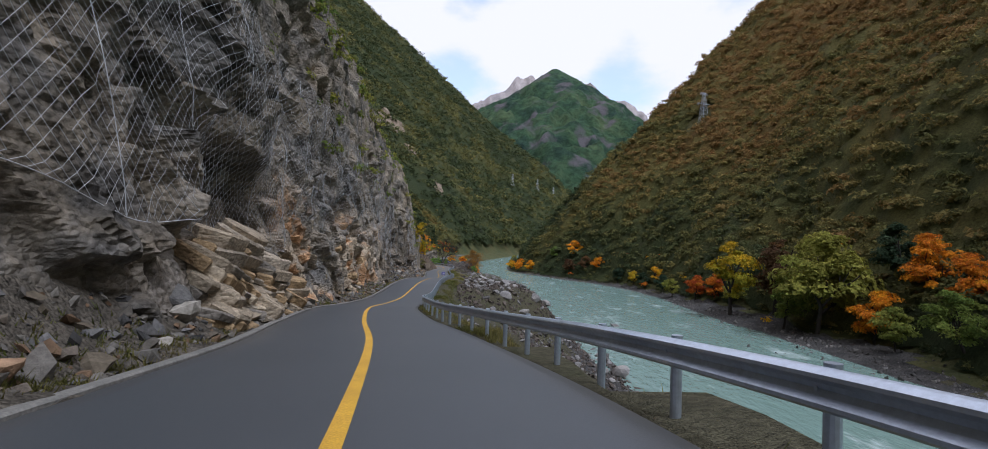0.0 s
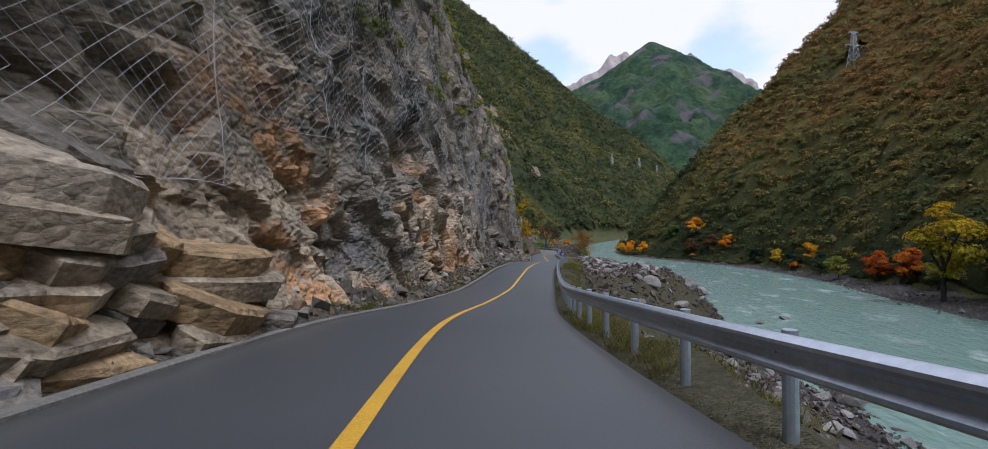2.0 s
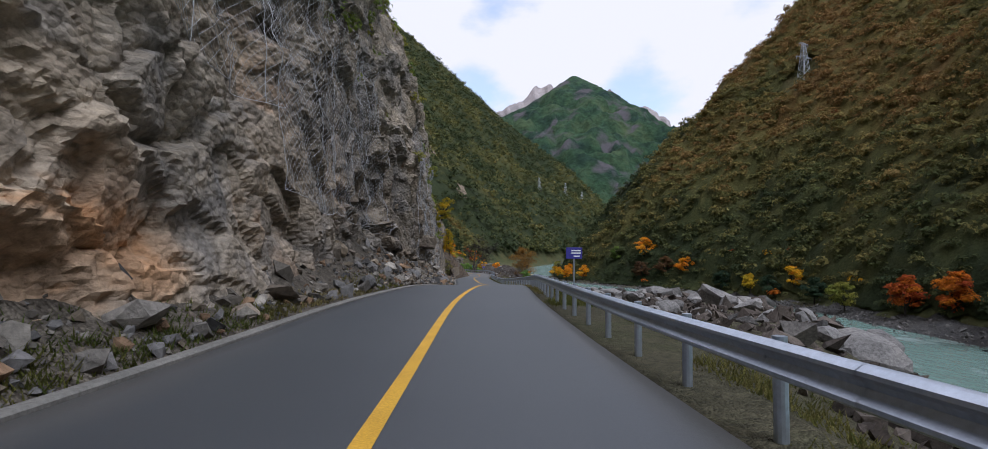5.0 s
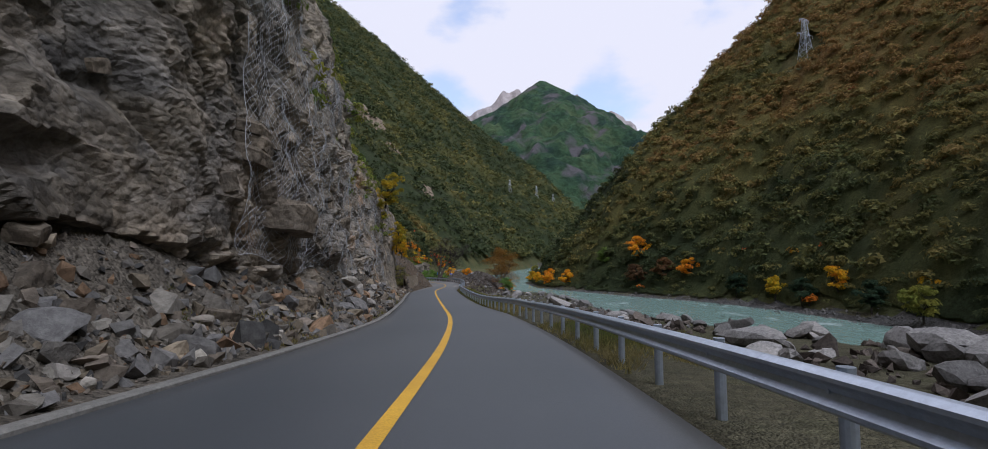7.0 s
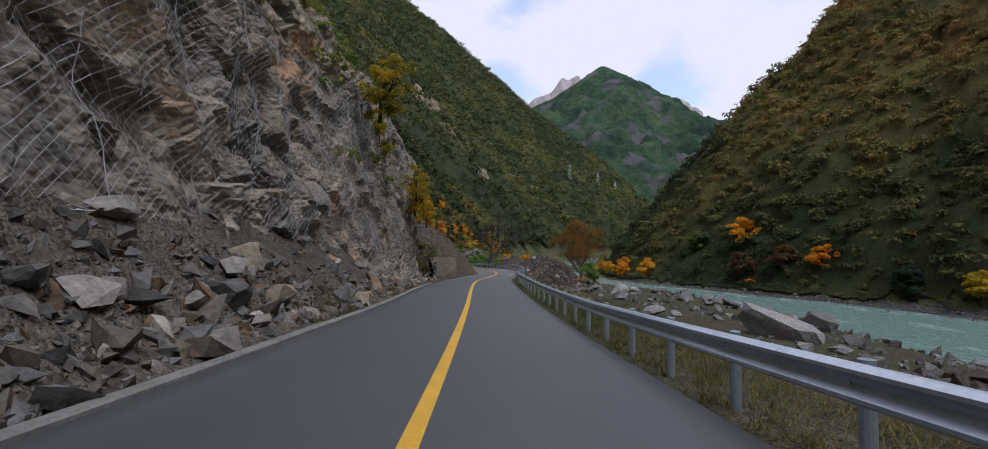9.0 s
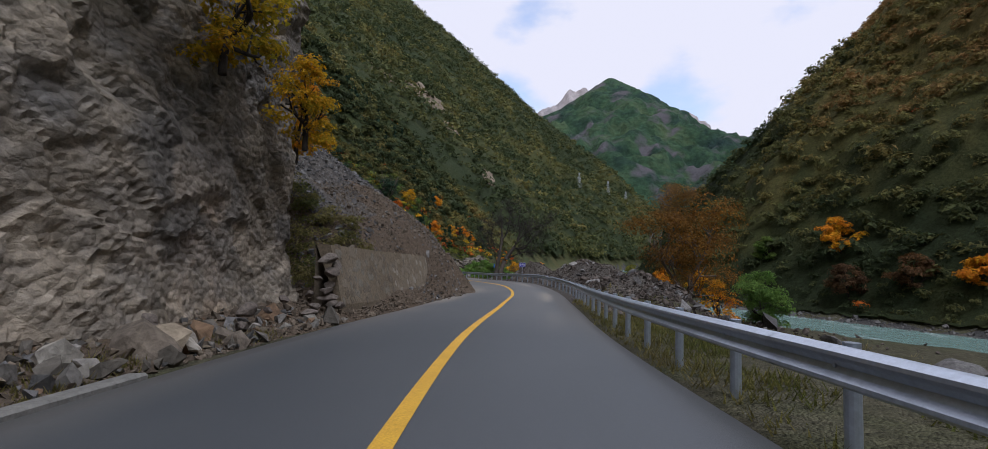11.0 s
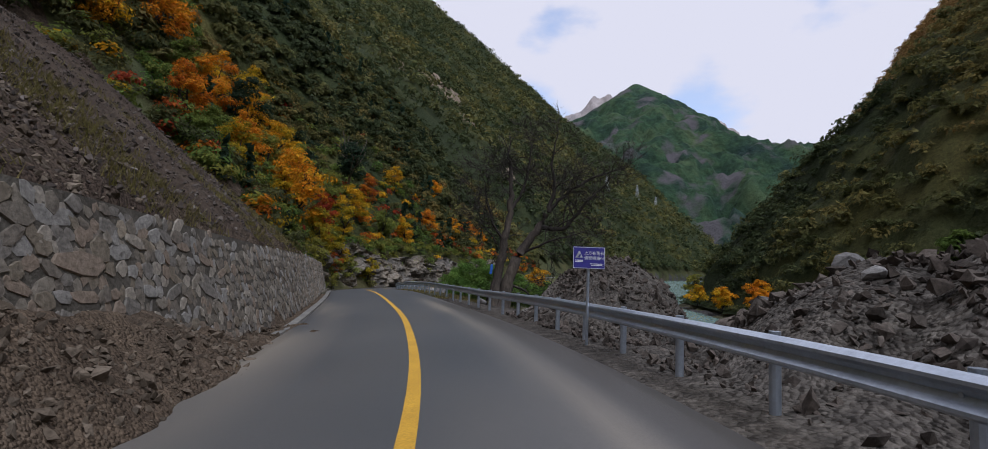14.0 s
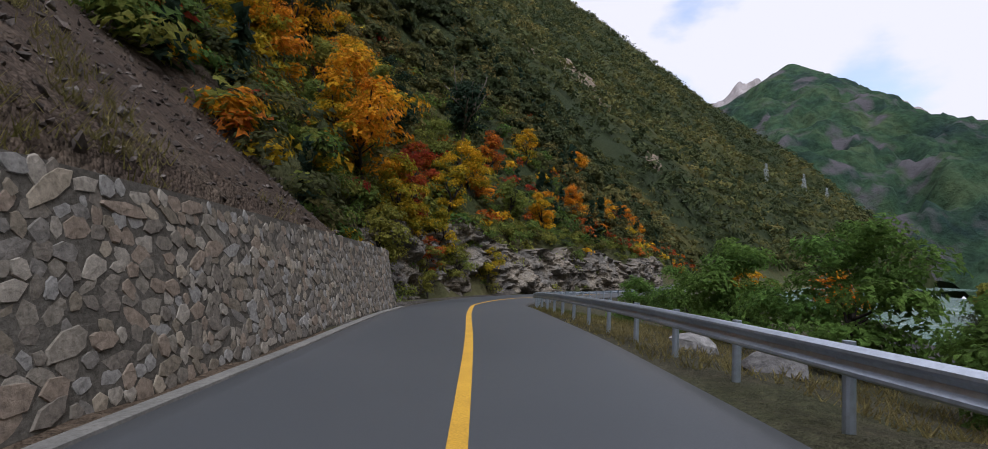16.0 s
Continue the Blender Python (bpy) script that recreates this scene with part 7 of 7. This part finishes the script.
out_ = 0.7 - 0.16 * lift_ - 1.0 * np.clip(q_[:, 2] - lift_, 0, 9) + 1.5 * facets((q_ + 3) / (4, 3, 2.2), 500) + 0.7 * facets(q_ / (1.5, 1, 0.7), 510) + 0.25 * facets(q_ / (0.6, 1, 0.3), 520)
cavec = np.exp(-(((q_[:, 0] - 23.0) / 1.5) ** 2) - ((q_[:, 2] - 0.9) / 1.1) ** 2)
out_ = out_ - 2.8 * cavec
oz = np.interp(FT[:, 1], SROW, LINE[:, 2])
op_ = np.c_[FT[S_.ravel()] + nrm_[S_.ravel()] * out_[:, None], oz[S_.ravel()] + lift_]
ni = len(FT)
oi = (np.arange(len(hh_) - 1)[:, None] * ni + np.arange(ni - 1)[None]).ravel()
outcrop = mesh_np("rock_outcrop", op_, np.stack([oi, oi + 1, oi + ni + 1, oi + ni], 1), M_ROCK, fields={"tint": 0.14 + 0.45 * hash01(np.floor(q_[:, 0] * 1.3), np.floor(q_[:, 2] * 2.5)), "tan": 0.12 + 0 * lift_, "rust": 0 * lift_})
tagged(outcrop, "low grey rock outcrop with a dark hollow under the trees", "rock face", kind="structure")

# ---- bare crags on the wooded slope ----


def crag(x, y, wide, long_, seed):
    """A patch of broken rock lying on the slope, its edges sunk under the woods."""
    n = 46
    a, b = np.meshgrid(np.linspace(-1, 1, n), np.linspace(-1, 1, n))
    a, b = a.ravel(), b.ravel()
    p = np.stack([x + a * wide * (0.75 + 0.25 * np.sin(b * 3 + seed)) + 0.35 * wide * b, y + b * long_], 1)
    rim = np.clip(1.15 - np.hypot(a, b) - 0.25 * fbm(p / (0.4 * wide), 3, seed), -0.4, 1)
    q = np.c_[p, 0 * a] / (0.32 * wide)
    up = 9.0 * np.clip(rim * 2.2, -0.6, 1) + (0.16 * wide * facets(q, seed) + 0.07 * wide * facets(q * 2.7, seed + 20)) * np.clip(rim * 2, 0, 1)
    k = (np.arange(n - 1)[:, None] * n + np.arange(n - 1)[None]).ravel()
    ob = mesh_np("crag", np.c_[p, ground_height(p) + up], np.stack([k, k + 1, k + n + 1, k + n], 1), M_ROCK, fields={"tint": 0.25 + 0.4 * hash01(np.floor(q[:, 0] * 2), np.floor(q[:, 1] * 2)), "tan": 0.35 + 0 * a, "rust": 0.12 + 0 * a})
    return tagged(ob, "grey-brown bare crag standing out of the wooded slope", "rock face", "crags on the slope", kind="structure")


crag(-133, 622, 22, 48, 31)
crag(-96, 590, 9, 18, 47)
crag(-60, 560, 8, 14, 59)
crag(-150, 560, 10, 20, 71)

# ---- road sign ----
sign = new("road_sign")
SX, SY = -18.0, 217.4
sz = float(ground_at((SX, SY))[0])
zr_ = float(road_point(np.array([SY]), np.array([0.0]))[0][2])
sign.location = (SX, SY, zr_)
sign.rotation_euler = (0, 0, radians(6))
V, F = [], []
tube(V, F, [(0, 0.03, sz - zr_ - 0.4), (0, 0.03, 2.36)], [0.034, 0.034], 10)
under(mesh_np("post", np.concatenate(V), np.concatenate(F), M_STEEL, True), sign)
PWID, PHEI = 0.70, 0.48
panel = under(new("panel", box_mesh("panel", (PWID, 0.016, PHEI), M_SIGNBLUE, 0.004)), sign, "blue painted metal panel")
panel.location = (0, -0.02, 2.12)


def on_panel(name, size, place, label=""):
    o = under(new(name, box_mesh(name, (size[0], 0.004, size[1]), M_WHITE, 0)), panel, label)
    o.location = (place[0], -0.0105, place[1])
    return o


for sx, sz_, px, pz_ in ((PWID - 0.02, 0.008, 0, PHEI / 2 - 0.012), (PWID - 0.02, 0.008, 0, -PHEI / 2 + 0.012)):
    on_panel("border", (sx, sz_), (px, pz_))
for px in (-PWID / 2 + 0.012, PWID / 2 - 0.012):
    on_panel("border", (0.008, PHEI - 0.03), (px, 0))
bm = bmesh.new()
tri = [bm.verts.new(c) for c in ((-0.085, 0, -0.065), (0.085, 0, -0.065), (0.01, 0, 0.085), (-0.01, 0, 0.085))]
bm.faces.new(tri)
bmesh.ops.solidify(bm, geom=bm.faces[:], thickness=0.004)
me_ = bpy.data.meshes.new("symbol")
bm.to_mesh(me_)
bm.free()
me_.materials.append(M_WHITE)
o = under(new("symbol", me_), panel, "white triangular falling-rock symbol")
o.location = (-0.215, -0.011, 0.06)
dark = under(new("symbol_mark", box_mesh("symbol_mark", (0.03, 0.004, 0.07), M_SIGNBLUE, 0)), panel)
dark.location, dark.rotation_euler = (-0.205, -0.0145, 0.04), (0, 0.5, 0)
for k, px in ((0, -0.06), (1, -0.09)):
    on_panel("small_print", (0.17, 0.018), (-0.215, px))
on_panel("small_print", (0.27, 0.016), (0.16, -0.13))
on_panel("small_print", (0.25, 0.016), (0.17, -0.16))


def writing(text, size, place, parent):
    cu = bpy.data.curves.new("writing", "FONT")
    cu.body, cu.size, cu.align_x, cu.align_y, cu.extrude = text, size, "CENTER", "CENTER", 0.001
    cu.materials.append(M_WHITE)
    o = new("writing", cu)
    o.parent = parent
    o.location, o.rotation_euler = place, (radians(90), 0, 0)
    return o


writing("\u4e0a\u65b9\u6709\u843d\u77f3", 0.088, (0.112, -0.012, 0.10), panel)
writing("\u8bf7\u89c2\u5bdf\u901a\u884c", 0.088, (0.112, -0.012, -0.01), panel)
tagged(sign, "blue rectangular falling-rock warning sign on a grey post", "road sign")

small = new("road_sign")
small.location = road_point(np.array([79.0]), np.array([4.0]))[0]
small.rotation_euler = (0, 0, radians(4))
V, F = [], []
tube(V, F, [(0, 0.02, -0.5), (0, 0.02, 1.85)], [0.03, 0.03], 10)
under(mesh_np("post", np.concatenate(V), np.concatenate(F), M_STEEL, True), small)
board = under(new("panel", box_mesh("panel", (0.52, 0.016, 0.36), M_SIGNBLUE, 0.004)), small, "small blue panel")
board.location = (0, -0.02, 1.68)
for px, pz_, wd in ((0.06, 0.08, 0.3), (0.06, 0.0, 0.3), (0.08, -0.1, 0.2)):
    o = under(new("small_print", box_mesh("small_print", (wd, 0.004, 0.04), M_WHITE, 0)), board)
    o.location = (px, -0.0105, pz_)
tagged(small, "small blue road sign on a grey post behind the guardrail", "road sign")

# blue plaque on the bare tree
bl = new("blue_sheet", box_mesh("blue_sheet", (0.16, 0.05, 0.6), M_PLAQUEBLUE, 0.02))
bl.location = (-22.92, 236.62, -9.0)
bl.rotation_euler = (0.05, 0.1, 0.2)
tagged(bl, "narrow blue plaque against the bare tree's trunk", "plastic sheet")

# ---- stone walls (pieces last) ----


def wall_body(name, y0, y1, foot_u, top_u, hy, hh, base, label, mat=None):
    """A battered wall along the road: front, top and back."""
    ys = np.arange(y0, y1 + 0.01, 0.5)
    hs = np.interp(ys, hy, hh)
    prof = lambda y, h: np.stack([road_point(y, np.full(len(y), foot_u), base - 0.4), road_point(y, np.full(len(y), foot_u), base), road_point(y, np.full(len(y), top_u), 0) + np.c_[np.zeros((len(y), 2)), h], road_point(y, np.full(len(y), top_u - 0.5), 0) + np.c_[np.zeros((len(y), 2)), h + 0.02], road_point(y, np.full(len(y), top_u - 0.5), base - 0.4)], 1)  # noqa: E731
    P_ = prof(ys, hs).reshape(-1, 3)
    i = (np.arange(len(ys) - 1)[:, None] * 5 + np.arange(4)[None]).ravel()
    F_ = np.stack([i, i + 1, i + 6, i + 5], 1)
    e0, e1 = np.array([[0, 1, 2, 3]]), np.array([[0, 1, 2, 3]]) + (len(ys) - 1) * 5
    o = mesh_np(name, P_, np.concatenate([F_, e0, e1]), mat or M_MORTAR)
    return tagged(o, label, "stone wall", kind="structure")


def stone_mesh(seed, mat):
    """A flat many-sided facing stone, about one unit across, 12 to 40 triangles."""
    rng = random.Random(seed)
    n = rng.choice((5, 6, 7, 7, 8))
    sx_, sy_ = rng.uniform(0.9, 1.2), rng.uniform(0.85, 1.15)
    bm = bmesh.new()
    ring, inner = [], []
    for k in range(n):
        a = 2 * math.pi * (k + rng.uniform(-0.32, 0.32)) / n
        r = 0.5 * rng.uniform(0.84, 1.16)
        ring.append(bm.verts.new((sx_ * r * math.cos(a), sy_ * r * math.sin(a), -0.12)))
        inner.append(bm.verts.new((0.89 * sx_ * r * math.cos(a), 0.89 * sy_ * r * math.sin(a), rng.uniform(0.04, 0.10))))
    c = bm.verts.new((rng.uniform(-0.1, 0.1), rng.uniform(-0.1, 0.1), 0.095))
    for k in range(n):
        bm.faces.new((ring[k], ring[(k + 1) % n], inner[(k + 1) % n], inner[k]))
        bm.faces.new((inner[k], inner[(k + 1) % n], c))
    me = bpy.data.meshes.new("stone")
    bm.to_mesh(me)
    bm.free()
    me.materials.append(mat)
    return me


STONES = [stone_mesh(k, M_WALLSTONE) for k in range(30)]
OLDSTONES = [stone_mesh(k + 40, M_OLDSTONE) for k in range(16)]


def wall_stones(wall, y0, y1, foot_u, top_u, y_at, h_at, base, near0, near1, size, seed, kinds, proud=1.0):
    """Facing stones: those of one stretch as pieces, the rest joined."""
    rng = random.Random(seed)
    made, V, F, count = 0, [], [], 0
    arrs = [(np.array([v.co[:] for v in m_.vertices]), [tuple(p.vertices) for p in m_.polygons]) for m_ in kinds]
    h = base + size * 0.45
    while h < max(h_at):
        y = y0 + rng.uniform(0.1, 0.4)
        while y < y1 - 0.2:
            w = size * rng.lognormvariate(0.0, 0.45)
            tall = size * rng.uniform(0.65, 1.2)
            hmax_ = np.interp(y, y_at, h_at)
            hy = h + rng.uniform(-0.25, 0.25) * size
            if hy + 0.3 * tall < hmax_ and rng.random() < 0.97:
                f = (hy - base) / (hmax_ - base)
                u = foot_u + (top_u - foot_u) * f
                p = road_point(np.array([y + w / 2]), np.array([u]), hy)[0]
                k = int(at_y(y))
                out = Vector((RIGHT[k, 0], RIGHT[k, 1], (foot_u - top_u) / (hmax_ - base))).normalized()
                along = Vector((AHEAD[k, 0], AHEAD[k, 1], 0))
                upv = out.cross(along)
                m = Matrix((along, upv, out)).transposed().to_4x4()
                m = Matrix.Translation(p) @ m @ Matrix.Rotation(rng.uniform(-0.6, 0.6), 4, "Z") @ Matrix.Translation((0, 0, rng.uniform(-0.016, 0.016))) @ Matrix.Diagonal((w * 1.14, tall * 1.2, 0.42 * size / 0.3 * 0.5 * proud, 1))
                j = rng.randrange(len(kinds))
                if near0 <= y <= near1 and made < 300:
                    o = new("stone", kinds[j])
                    o.parent = wall
                    o.matrix_world = m
                    made += 1
                else:
                    v, fs = arrs[j]
                    mm = np.array(m)
                    V.append(v @ mm[:3, :3].T + mm[:3, 3])
                    F.extend(tuple(a + count for a in f_) for f_ in fs)
                    count += len(v)
            y += w * 0.98
        h += size * 0.86
    me = bpy.data.meshes.new("stones")
    me.from_pydata(np.concatenate(V).tolist(), [], F)
    me.materials.append(kinds[0].materials[0])
    o = new("stones", me)
    o.parent = wall
    tagged(o, "grey and tan facing stones set in mortar", kind="stuff")


wall_a = wall_body("wall_masonry", 205, 262.5, -4.15, -4.85, WALL_Y, WALL_H, -0.05, "rubble masonry retaining wall of grey stones in mortar")
wall_b = wall_body("wall_low", 177.5, 192, -4.75, -5.25, (177.5, 192), (2.3, 2.4), 0.3, "old mortared stone retaining wall half buried by the slide", M_OLDMORTAR)
wall_stones(wall_b, 177.5, 192, -4.75, -5.25, (177.5, 192), (2.3, 2.4), 0.3, 177, 184, 0.30, 31, OLDSTONES, 0.3)
wall_stones(wall_a, 205, 262.5, -4.15, -4.85, WALL_Y, WALL_H, -0.05, 222, 231, 0.26, 32, STONES, 1.1)
